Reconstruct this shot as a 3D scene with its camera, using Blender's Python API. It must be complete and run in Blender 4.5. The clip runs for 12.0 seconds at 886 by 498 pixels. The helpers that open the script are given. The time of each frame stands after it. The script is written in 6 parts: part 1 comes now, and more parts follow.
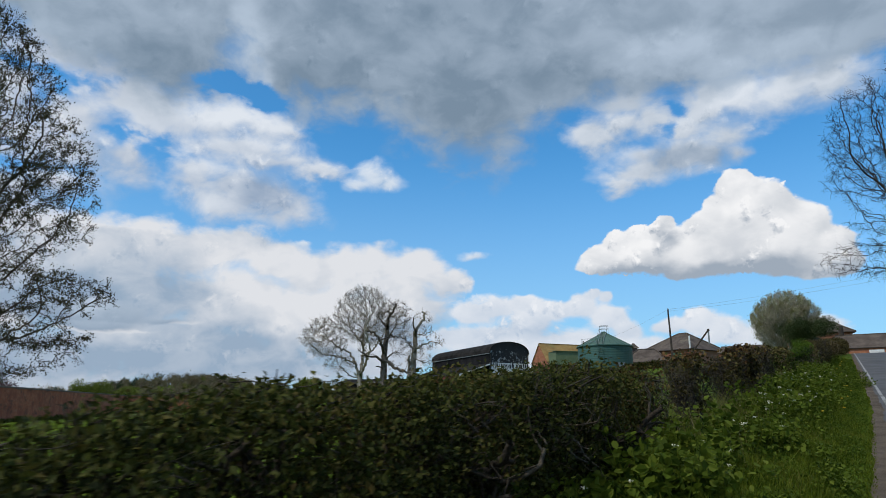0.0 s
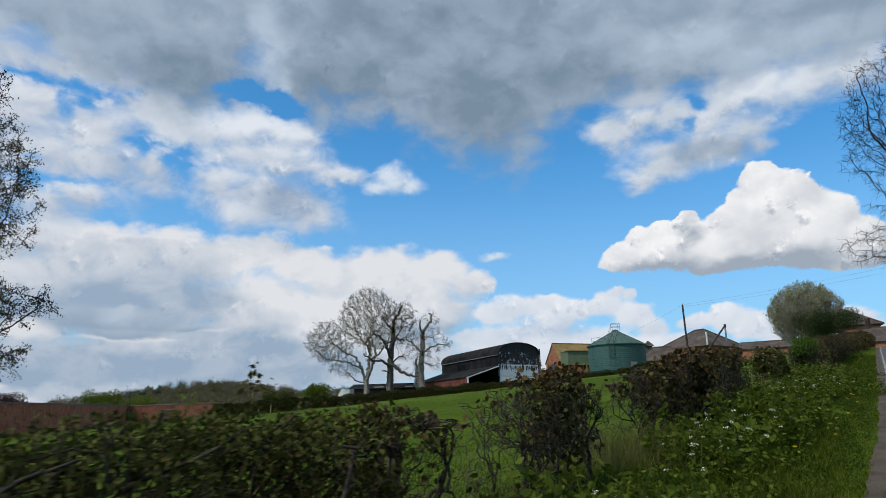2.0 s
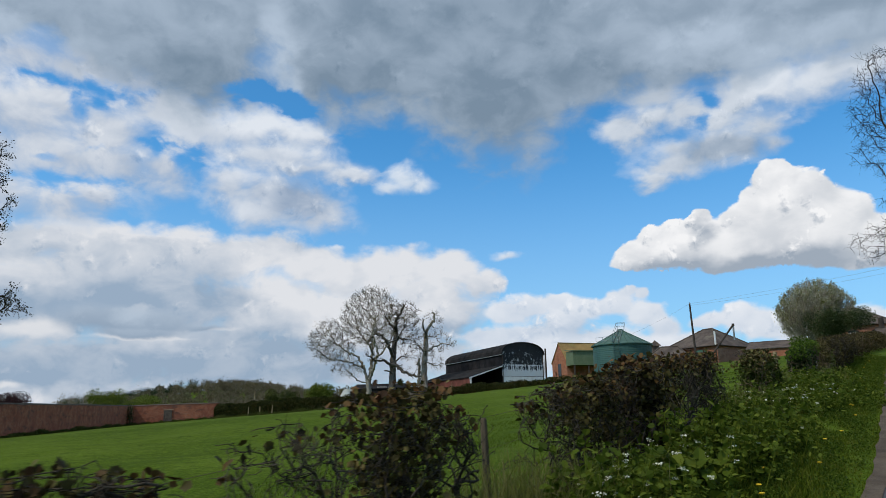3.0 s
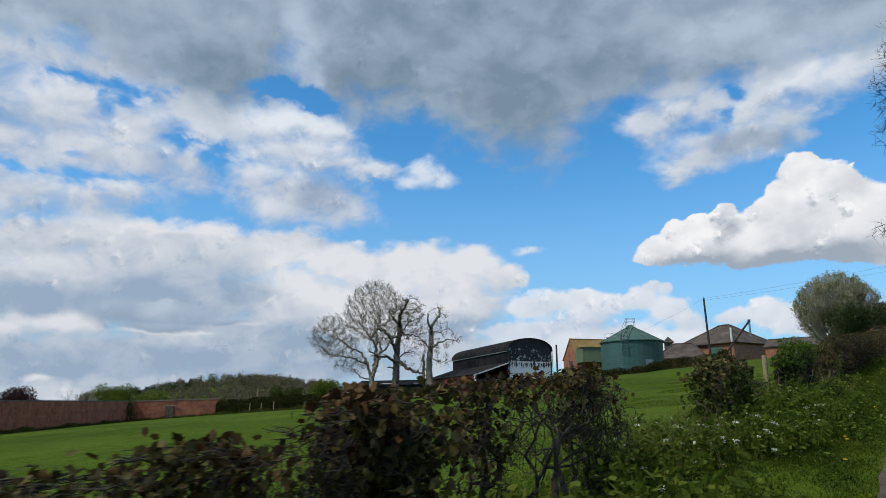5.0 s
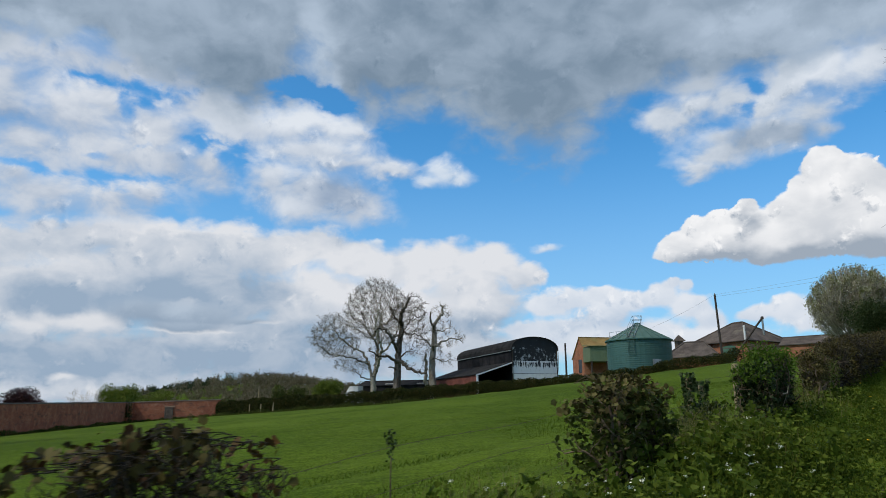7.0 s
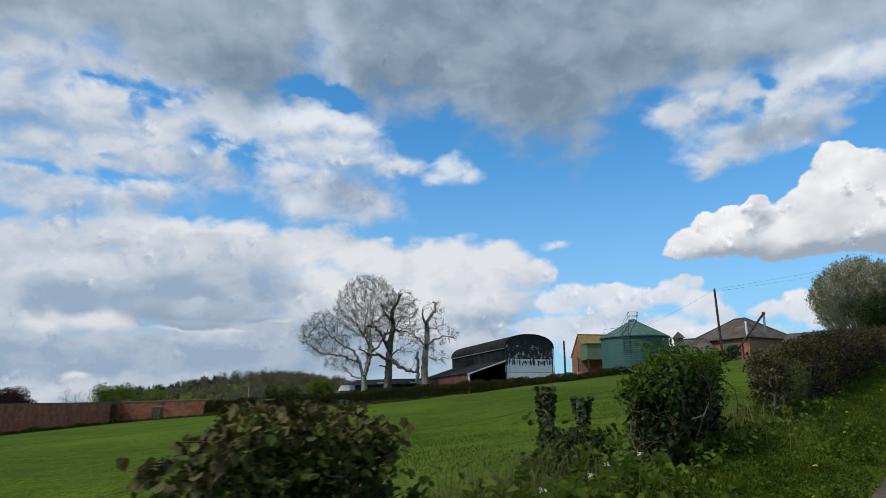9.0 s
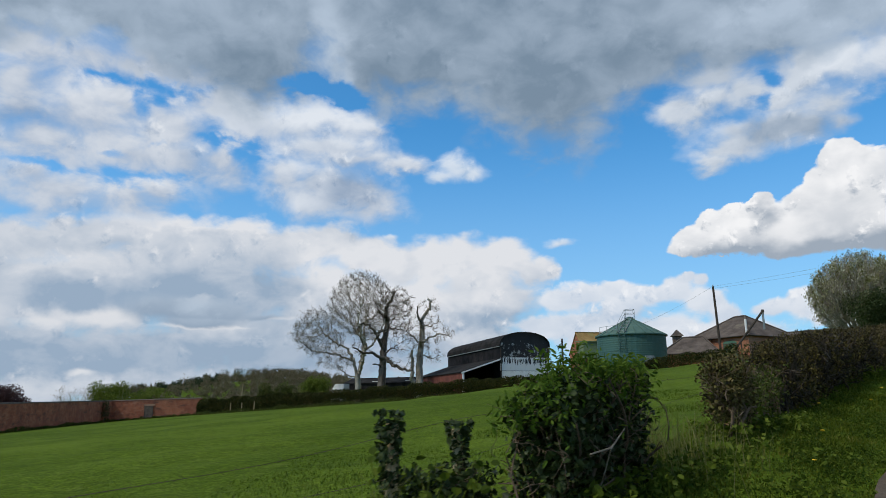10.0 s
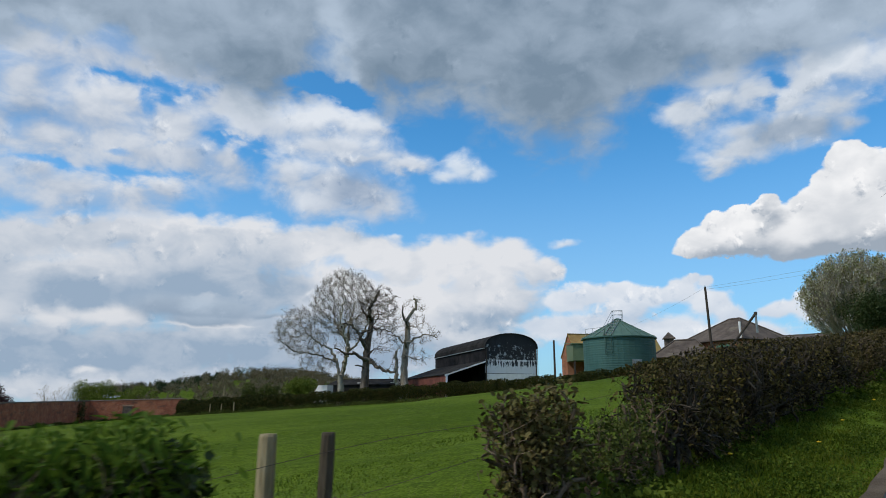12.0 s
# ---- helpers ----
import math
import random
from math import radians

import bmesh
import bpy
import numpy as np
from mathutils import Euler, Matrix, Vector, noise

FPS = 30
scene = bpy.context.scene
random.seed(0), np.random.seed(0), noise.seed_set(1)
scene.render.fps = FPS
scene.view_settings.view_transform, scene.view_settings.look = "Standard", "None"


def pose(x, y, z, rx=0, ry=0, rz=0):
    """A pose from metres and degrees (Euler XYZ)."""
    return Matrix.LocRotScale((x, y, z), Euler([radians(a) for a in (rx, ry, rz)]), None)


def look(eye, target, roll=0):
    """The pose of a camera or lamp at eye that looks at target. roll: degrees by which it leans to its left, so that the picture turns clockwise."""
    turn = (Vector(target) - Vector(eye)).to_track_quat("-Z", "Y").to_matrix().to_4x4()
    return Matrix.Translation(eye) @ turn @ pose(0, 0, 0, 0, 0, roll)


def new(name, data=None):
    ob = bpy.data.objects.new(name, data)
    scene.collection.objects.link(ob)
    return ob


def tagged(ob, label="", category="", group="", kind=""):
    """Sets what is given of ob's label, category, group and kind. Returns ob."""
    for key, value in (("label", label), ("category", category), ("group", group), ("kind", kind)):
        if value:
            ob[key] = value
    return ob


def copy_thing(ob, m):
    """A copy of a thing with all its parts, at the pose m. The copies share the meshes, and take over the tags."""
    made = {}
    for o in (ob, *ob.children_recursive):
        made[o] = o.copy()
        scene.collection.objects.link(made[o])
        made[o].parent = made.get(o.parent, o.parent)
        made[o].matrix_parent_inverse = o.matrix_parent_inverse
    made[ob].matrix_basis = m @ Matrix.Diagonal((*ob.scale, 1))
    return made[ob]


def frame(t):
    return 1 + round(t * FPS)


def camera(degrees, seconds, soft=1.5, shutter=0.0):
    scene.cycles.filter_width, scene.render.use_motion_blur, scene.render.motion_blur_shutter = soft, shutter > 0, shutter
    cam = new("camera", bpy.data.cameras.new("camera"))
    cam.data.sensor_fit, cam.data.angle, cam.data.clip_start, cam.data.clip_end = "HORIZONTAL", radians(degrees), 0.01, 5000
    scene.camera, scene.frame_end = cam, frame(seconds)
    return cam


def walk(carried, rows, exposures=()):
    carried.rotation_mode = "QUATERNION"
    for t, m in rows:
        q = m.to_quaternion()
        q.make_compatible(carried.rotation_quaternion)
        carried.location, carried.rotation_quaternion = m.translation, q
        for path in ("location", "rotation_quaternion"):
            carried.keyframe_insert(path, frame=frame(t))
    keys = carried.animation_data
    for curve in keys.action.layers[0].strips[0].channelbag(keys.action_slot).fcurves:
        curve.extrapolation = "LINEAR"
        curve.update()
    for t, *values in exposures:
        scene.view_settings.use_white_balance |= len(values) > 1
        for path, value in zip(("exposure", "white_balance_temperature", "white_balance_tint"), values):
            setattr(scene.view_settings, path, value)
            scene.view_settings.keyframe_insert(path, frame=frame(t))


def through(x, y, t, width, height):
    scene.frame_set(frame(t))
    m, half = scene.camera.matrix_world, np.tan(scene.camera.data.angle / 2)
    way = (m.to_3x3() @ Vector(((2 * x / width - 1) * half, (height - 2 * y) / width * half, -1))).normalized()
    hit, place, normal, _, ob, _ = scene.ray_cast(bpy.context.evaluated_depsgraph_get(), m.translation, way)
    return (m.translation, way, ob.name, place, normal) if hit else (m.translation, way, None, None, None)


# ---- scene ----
# Camera and its way: t, x, y, z, yaw (left), pitch (up), roll
cam = camera(66.3, 12.0, soft=0.7, shutter=0.26)
PATH = (
    (0.0, 0.000, 0.000, 1.500, 0.000, 13.722, 0.209),
    (0.5, 0.695, 0.904, 1.621, 0.147, 13.837, 0.015),
    (1.0, 1.427, 1.840, 1.758, 0.669, 13.882, -0.597),
    (1.5, 2.115, 2.761, 1.867, 1.258, 13.828, -0.808),
    (2.0, 2.760, 3.669, 1.981, 1.862, 13.856, -0.880),
    (2.5, 3.428, 4.571, 2.101, 2.431, 13.855, -0.860),
    (3.0, 4.058, 5.474, 2.212, 2.825, 13.799, -0.754),
    (3.2, 4.308, 5.840, 2.257, 3.005, 13.760, -0.710),
    (4.8, 6.297, 8.916, 2.646, 4.473, 13.441, -0.434),
    (5.0, 6.547, 9.284, 2.695, 4.700, 13.400, -0.380),
    (5.5, 7.122, 10.180, 2.811, 5.144, 13.354, -0.275),
    (6.0, 7.658, 11.031, 2.918, 5.456, 13.307, -0.138),
    (6.5, 8.248, 11.912, 3.038, 5.942, 13.258, -0.171),
    (7.0, 8.820, 12.810, 3.144, 6.284, 13.254, -0.425),
    (7.2, 9.045, 13.170, 3.179, 6.373, 13.300, -0.500),
    (8.8, 10.846, 16.089, 3.412, 7.031, 13.050, -0.450),
    (9.0, 11.072, 16.449, 3.448, 7.082, 13.070, -0.500),
    (9.5, 11.640, 17.354, 3.554, 7.214, 12.974, -0.456),
    (10.0, 12.208, 18.299, 3.662, 7.414, 12.867, -0.455),
    (10.5, 12.805, 19.245, 3.783, 7.527, 12.868, -0.403),
    (11.0, 13.317, 20.086, 3.889, 7.650, 12.857, -0.323),
    (11.5, 13.889, 20.978, 3.994, 7.680, 12.880, -0.168),
    (12.0, 14.496, 21.905, 4.107, 7.815, 12.862, -0.000),
)
rows = []
for t, x, y, z, yaw, pitch, roll in PATH:
    a, b = radians(yaw), radians(pitch)
    ahead = Vector((-math.sin(a) * math.cos(b), math.cos(a) * math.cos(b), math.sin(b)))
    rows.append((t, look(Vector((x, y, z)), Vector((x, y, z)) + ahead, roll)))
walk(cam, rows)

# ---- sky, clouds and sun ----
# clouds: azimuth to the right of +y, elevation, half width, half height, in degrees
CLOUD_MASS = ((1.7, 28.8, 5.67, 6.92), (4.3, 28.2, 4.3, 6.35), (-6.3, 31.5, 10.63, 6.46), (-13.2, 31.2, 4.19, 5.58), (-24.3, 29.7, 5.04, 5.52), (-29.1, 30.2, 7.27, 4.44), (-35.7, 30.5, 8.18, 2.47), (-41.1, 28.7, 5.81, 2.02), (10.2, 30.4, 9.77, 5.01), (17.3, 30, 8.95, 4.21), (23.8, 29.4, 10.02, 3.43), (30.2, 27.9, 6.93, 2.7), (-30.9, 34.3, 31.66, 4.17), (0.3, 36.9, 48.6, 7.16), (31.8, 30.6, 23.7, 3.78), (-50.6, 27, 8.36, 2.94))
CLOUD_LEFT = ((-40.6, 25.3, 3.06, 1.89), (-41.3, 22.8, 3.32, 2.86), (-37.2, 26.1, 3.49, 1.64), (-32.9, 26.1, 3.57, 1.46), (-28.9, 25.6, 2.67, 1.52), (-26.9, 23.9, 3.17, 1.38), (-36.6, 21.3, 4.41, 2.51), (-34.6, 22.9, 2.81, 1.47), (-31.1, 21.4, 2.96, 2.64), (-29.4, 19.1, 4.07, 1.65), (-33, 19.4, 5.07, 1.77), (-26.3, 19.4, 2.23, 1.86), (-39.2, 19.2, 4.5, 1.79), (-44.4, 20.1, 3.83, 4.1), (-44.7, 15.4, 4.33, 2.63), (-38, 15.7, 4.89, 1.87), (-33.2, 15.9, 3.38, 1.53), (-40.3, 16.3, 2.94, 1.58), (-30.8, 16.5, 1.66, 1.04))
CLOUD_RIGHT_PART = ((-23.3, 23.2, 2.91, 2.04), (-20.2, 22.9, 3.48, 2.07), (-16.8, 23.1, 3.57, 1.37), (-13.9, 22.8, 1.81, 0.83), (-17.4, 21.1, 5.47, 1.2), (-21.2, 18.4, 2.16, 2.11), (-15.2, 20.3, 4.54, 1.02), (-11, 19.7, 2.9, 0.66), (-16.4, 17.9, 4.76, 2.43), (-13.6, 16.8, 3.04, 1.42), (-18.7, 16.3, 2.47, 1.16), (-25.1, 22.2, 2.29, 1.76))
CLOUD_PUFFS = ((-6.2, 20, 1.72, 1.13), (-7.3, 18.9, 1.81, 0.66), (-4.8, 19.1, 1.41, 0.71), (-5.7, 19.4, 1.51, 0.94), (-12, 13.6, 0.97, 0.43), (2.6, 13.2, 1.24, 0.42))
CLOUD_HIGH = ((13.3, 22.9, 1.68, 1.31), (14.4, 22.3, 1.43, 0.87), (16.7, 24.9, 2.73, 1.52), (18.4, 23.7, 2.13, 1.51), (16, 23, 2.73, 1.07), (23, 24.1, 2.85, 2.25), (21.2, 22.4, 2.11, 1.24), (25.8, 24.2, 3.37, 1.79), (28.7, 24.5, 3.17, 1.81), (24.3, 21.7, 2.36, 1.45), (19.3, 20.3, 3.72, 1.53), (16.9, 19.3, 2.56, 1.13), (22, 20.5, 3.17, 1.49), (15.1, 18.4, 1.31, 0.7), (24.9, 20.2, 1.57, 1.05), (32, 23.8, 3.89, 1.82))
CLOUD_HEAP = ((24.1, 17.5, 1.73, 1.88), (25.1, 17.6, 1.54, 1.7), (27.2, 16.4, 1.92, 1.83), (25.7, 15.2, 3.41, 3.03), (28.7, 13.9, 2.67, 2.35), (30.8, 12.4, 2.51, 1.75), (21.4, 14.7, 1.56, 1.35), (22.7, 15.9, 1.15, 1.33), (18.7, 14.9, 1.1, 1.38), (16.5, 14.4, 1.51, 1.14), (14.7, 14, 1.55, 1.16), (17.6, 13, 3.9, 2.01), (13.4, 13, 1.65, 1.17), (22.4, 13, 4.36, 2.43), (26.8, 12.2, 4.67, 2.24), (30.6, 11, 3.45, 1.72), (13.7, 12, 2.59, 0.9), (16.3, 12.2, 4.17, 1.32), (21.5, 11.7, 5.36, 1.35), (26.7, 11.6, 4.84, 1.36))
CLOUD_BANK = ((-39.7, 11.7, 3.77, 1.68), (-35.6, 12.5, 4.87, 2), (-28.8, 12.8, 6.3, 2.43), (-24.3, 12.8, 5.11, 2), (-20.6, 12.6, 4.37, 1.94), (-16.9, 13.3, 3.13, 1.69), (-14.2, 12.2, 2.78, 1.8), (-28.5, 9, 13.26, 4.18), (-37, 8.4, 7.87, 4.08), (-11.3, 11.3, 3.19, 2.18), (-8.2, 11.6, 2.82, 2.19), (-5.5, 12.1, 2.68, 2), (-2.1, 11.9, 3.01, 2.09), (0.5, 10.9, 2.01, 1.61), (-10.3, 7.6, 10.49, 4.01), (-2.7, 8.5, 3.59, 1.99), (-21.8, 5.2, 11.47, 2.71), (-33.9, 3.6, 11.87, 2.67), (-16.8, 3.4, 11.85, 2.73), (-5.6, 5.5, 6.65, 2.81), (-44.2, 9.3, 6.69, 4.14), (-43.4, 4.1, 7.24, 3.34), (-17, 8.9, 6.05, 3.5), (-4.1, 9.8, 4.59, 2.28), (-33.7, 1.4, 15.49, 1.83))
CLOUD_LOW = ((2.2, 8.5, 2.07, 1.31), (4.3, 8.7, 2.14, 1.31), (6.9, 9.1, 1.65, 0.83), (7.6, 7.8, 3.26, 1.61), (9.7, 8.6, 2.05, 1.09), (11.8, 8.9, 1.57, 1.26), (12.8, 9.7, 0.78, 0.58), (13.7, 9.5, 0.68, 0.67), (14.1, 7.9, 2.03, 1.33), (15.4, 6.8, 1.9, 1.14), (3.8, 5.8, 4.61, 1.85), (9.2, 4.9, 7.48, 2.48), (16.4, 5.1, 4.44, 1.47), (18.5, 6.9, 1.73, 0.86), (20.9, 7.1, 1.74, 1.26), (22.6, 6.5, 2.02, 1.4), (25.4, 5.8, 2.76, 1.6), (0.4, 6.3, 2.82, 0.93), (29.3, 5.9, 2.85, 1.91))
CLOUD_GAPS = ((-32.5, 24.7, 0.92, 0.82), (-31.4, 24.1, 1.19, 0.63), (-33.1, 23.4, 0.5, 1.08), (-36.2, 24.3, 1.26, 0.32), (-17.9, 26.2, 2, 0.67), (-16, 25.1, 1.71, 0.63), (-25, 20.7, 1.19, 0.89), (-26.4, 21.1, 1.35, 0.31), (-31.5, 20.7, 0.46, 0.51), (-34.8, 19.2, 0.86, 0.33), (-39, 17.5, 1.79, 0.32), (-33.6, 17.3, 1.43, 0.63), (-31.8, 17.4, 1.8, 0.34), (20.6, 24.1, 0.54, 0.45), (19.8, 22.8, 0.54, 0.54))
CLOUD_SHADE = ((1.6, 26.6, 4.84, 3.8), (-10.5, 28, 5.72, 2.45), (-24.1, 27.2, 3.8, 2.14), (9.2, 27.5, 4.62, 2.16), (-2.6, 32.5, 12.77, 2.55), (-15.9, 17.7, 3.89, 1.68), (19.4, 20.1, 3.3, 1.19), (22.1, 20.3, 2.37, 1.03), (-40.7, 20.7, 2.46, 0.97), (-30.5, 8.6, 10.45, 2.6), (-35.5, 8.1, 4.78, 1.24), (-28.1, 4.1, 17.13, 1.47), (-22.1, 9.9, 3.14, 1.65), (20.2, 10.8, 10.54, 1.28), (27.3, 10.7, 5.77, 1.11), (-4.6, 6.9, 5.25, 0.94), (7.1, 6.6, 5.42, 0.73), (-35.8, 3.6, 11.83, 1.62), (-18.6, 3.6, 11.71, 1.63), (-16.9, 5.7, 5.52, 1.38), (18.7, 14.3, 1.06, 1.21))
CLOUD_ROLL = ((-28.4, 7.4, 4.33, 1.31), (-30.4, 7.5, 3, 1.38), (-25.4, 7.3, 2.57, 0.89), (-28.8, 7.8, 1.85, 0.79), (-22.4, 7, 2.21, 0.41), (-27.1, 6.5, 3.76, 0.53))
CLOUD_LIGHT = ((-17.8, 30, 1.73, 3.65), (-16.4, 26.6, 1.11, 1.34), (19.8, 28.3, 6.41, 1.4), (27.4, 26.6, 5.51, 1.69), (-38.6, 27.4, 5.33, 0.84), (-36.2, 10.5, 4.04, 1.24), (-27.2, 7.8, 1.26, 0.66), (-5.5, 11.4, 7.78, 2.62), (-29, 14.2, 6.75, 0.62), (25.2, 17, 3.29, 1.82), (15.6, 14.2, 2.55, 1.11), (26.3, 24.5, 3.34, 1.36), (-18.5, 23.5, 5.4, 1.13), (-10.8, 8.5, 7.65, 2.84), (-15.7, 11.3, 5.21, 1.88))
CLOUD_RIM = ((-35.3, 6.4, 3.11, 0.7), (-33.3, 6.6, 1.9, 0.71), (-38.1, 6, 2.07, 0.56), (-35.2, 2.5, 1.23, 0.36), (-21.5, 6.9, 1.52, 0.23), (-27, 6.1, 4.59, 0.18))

SUN_ELEVATION, SUN_AZIMUTH = 50.0, 235.0  # azimuth clockwise from +y


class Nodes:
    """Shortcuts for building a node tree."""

    def __init__(self, tree):
        self.tree, self.links = tree, tree.links

    def add(self, kind, **values):
        node = self.tree.nodes.new(kind)
        for key, value in values.items():
            setattr(node, key, value)
        return node

    def put(self, socket, value):
        if isinstance(value, bpy.types.NodeSocket):
            self.links.new(value, socket)
        else:
            socket.default_value = value

    def math(self, op, a, b=0.0, c=0.0, clamp=False):
        node = self.add("ShaderNodeMath", operation=op, use_clamp=clamp)
        for socket, value in zip(node.inputs, (a, b, c)):
            self.put(socket, value)
        return node.outputs[0]

    def vec(self, op, a, b=(0, 0, 0), c=(0, 0, 0)):
        node = self.add("ShaderNodeVectorMath", operation=op)
        for socket, value in zip(node.inputs[:3], (a, b, c)):
            self.put(socket, value)
        return node.outputs[1] if op == "LENGTH" else node.outputs[0]

    def ramp(self, value, a, b, lo=0.0, hi=1.0):
        node = self.add("ShaderNodeMapRange", interpolation_type="SMOOTHSTEP")
        for i, v in enumerate((value, a, b, lo, hi)):
            self.put(node.inputs[i], v)
        return node.outputs[0]

    def noise(self, vector, scale, detail=4.0, rough=0.55, color=False, distortion=0.0):
        node = self.add("ShaderNodeTexNoise")
        if vector is not None:
            self.put(node.inputs["Vector"], vector)
        node.inputs["Scale"].default_value, node.inputs["Detail"].default_value = scale, detail
        node.inputs["Roughness"].default_value, node.inputs["Distortion"].default_value = rough, distortion
        return node.outputs["Color" if color else "Fac"]

    def mix(self, fac, a, b, blend="MIX"):
        node = self.add("ShaderNodeMix", data_type="RGBA", blend_type=blend)
        self.put(node.inputs[0], fac)
        self.put(node.inputs[6], a if isinstance(a, bpy.types.NodeSocket) else (*a, 1))
        self.put(node.inputs[7], b if isinstance(b, bpy.types.NodeSocket) else (*b, 1))
        return node.outputs[2]

    def grey(self, value, tint=(1, 1, 1)):
        node = self.add("ShaderNodeCombineXYZ")
        for i in range(3):
            self.put(node.inputs[i], self.math("MULTIPLY", value, tint[i]))
        return node.outputs[0]


def build_sky():
    world = bpy.data.worlds.new("sky")
    scene.world = world
    world.use_nodes = True
    tree = world.node_tree
    tree.nodes.clear()
    n = Nodes(tree)
    way = n.add("ShaderNodeTexCoord").outputs["Generated"]
    split = n.add("ShaderNodeSeparateXYZ")
    n.put(split.inputs[0], way)
    az = n.math("MULTIPLY", n.math("ARCTAN2", split.outputs[0], split.outputs[1]), 57.2958)
    el = n.math("MULTIPLY", n.math("ARCSINE", split.outputs[2]), 57.2958)
    place = n.add("ShaderNodeCombineXYZ")
    n.put(place.inputs[0], az)
    n.put(place.inputs[1], el)
    stretched = n.vec("MULTIPLY", way, (1, 1, 1.5))
    # ragged edges: the place is shifted by noise of two sizes
    coarse = n.vec("MULTIPLY_ADD", n.noise(stretched, 11, 3, color=True), (3.2, 2.0, 0), (-1.6, -1.0, 0))
    fine = n.vec("MULTIPLY_ADD", n.noise(stretched, 28, 6, 0.54, color=True), (2.6, 1.8, 0), (-1.3, -0.9, 0))
    both = n.vec("ADD", coarse, fine)
    warped = n.vec("ADD", place.outputs[0], both)
    crisp = n.vec("ADD", place.outputs[0], n.vec("MULTIPLY", both, (0.45, 0.45, 0)))
    billow = n.ramp(n.noise(stretched, 16, 7, 0.53, distortion=0.3), 0.30, 0.70)
    broad = n.ramp(n.noise(n.vec("MULTIPLY", way, (1, 1, 2.2)), 6, 5, 0.5), 0.30, 0.70)

    def puffs(shift):
        """Rounded heads of cloud, 1 at their middle."""
        node = n.add("ShaderNodeTexVoronoi", feature="SMOOTH_F1")
        n.put(node.inputs["Vector"], n.vec("ADD", n.vec("MULTIPLY_ADD", n.noise(way, 40, 5, 0.6, color=True), (0.022, 0.022, 0.022), way), shift))
        for key, value in (("Scale", 30.0), ("Detail", 3.0), ("Roughness", 0.55), ("Lacunarity", 2.2), ("Smoothness", 0.35)):
            node.inputs[key].default_value = value
        return n.ramp(node.outputs["Distance"], 0.1, 0.85, 1.0, 0.0)

    heads = puffs((0, 0, 0))
    relief = n.math("SUBTRACT", puffs((0.004, 0.0, 0.008)), heads)

    def cover(clouds, base):
        """How deep a place lies inside the clouds (0 at the rim), and how far up in its own lobe."""
        total, lift = None, None
        for a, e, ra, re in clouds:
            off = n.vec("MULTIPLY_ADD", base, (1 / ra, 1 / re, 0), (-a / ra, -e / re, 0))
            one = n.math("POWER", 400.0, n.math("SUBTRACT", 1.0, n.vec("LENGTH", off)))
            dot = n.add("ShaderNodeVectorMath", operation="DOT_PRODUCT")
            n.put(dot.inputs[0], off)
            dot.inputs[1].default_value = (-0.25, 0.95, 0)
            up = n.math("MULTIPLY", one, dot.outputs["Value"])
            total = one if total is None else n.math("ADD", total, one)
            lift = up if lift is None else n.math("ADD", lift, up)
        return n.math("LOGARITHM", n.math("ADD", total, 1e-6), 400.0), n.math("DIVIDE", lift, n.math("ADD", total, 1e-6))

    nishita = n.add("ShaderNodeTexSky", sky_type="NISHITA", sun_disc=False, sun_elevation=radians(SUN_ELEVATION), sun_rotation=radians(SUN_AZIMUTH), air_density=1.0, dust_density=0.6, ozone_density=2.0)
    blue = n.vec("MULTIPLY", nishita.outputs[0], (SKY_R, SKY_G, SKY_B))
    # thin haze towards the horizon
    color = n.mix(n.ramp(el, 0.0, 24.0, 0.62, 0.0), blue, (0.40, 0.54, 0.72))
    # the sky away from the view: broken cloud of the same kind
    elsewhere = n.math("MULTIPLY", n.ramp(broad, 0.30, 0.75), n.ramp(n.math("ABSOLUTE", n.math("SUBTRACT", az, -3.0)), 44.0, 60.0))
    color = n.mix(elsewhere, color, (0.47, 0.48, 0.49))
    overhead = n.math("MULTIPLY", n.ramp(broad, 0.15, 0.65), n.ramp(el, 36.0, 46.0))
    color = n.mix(overhead, color, (0.38, 0.39, 0.40))
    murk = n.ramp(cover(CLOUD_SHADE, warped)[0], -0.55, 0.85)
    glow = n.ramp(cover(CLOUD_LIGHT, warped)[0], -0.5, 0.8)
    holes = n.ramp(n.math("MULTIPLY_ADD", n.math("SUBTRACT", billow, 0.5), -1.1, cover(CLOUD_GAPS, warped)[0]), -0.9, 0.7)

    def layer(under, clouds, base, lo, hi, bright, dark, wisp=0.4, mottle=0.2, lit=0.5, head=0.0, top=0.35, mid=0.4, deep=0.5, light=0.35, gaps=0.0):
        d, up = cover(clouds, base)
        d = n.math("ADD", d, n.math("MULTIPLY_ADD", billow, wisp, -wisp / 2))
        if head:
            d = n.math("ADD", d, n.math("MULTIPLY_ADD", heads, head, -head / 2))
        if gaps:
            d = n.math("SUBTRACT", d, n.math("MULTIPLY", holes, gaps))
        shade = n.math("MULTIPLY_ADD", up, -top, mid)
        shade = n.math("MULTIPLY_ADD", murk, deep, shade)
        shade = n.math("MULTIPLY_ADD", glow, -light, shade)
        shade = n.math("MULTIPLY_ADD", n.math("SUBTRACT", billow, 0.5), -mottle, shade)
        shade = n.math("MULTIPLY_ADD", relief, lit, shade, clamp=True)
        return n.mix(n.ramp(d, lo, hi), under, n.mix(shade, bright, dark))

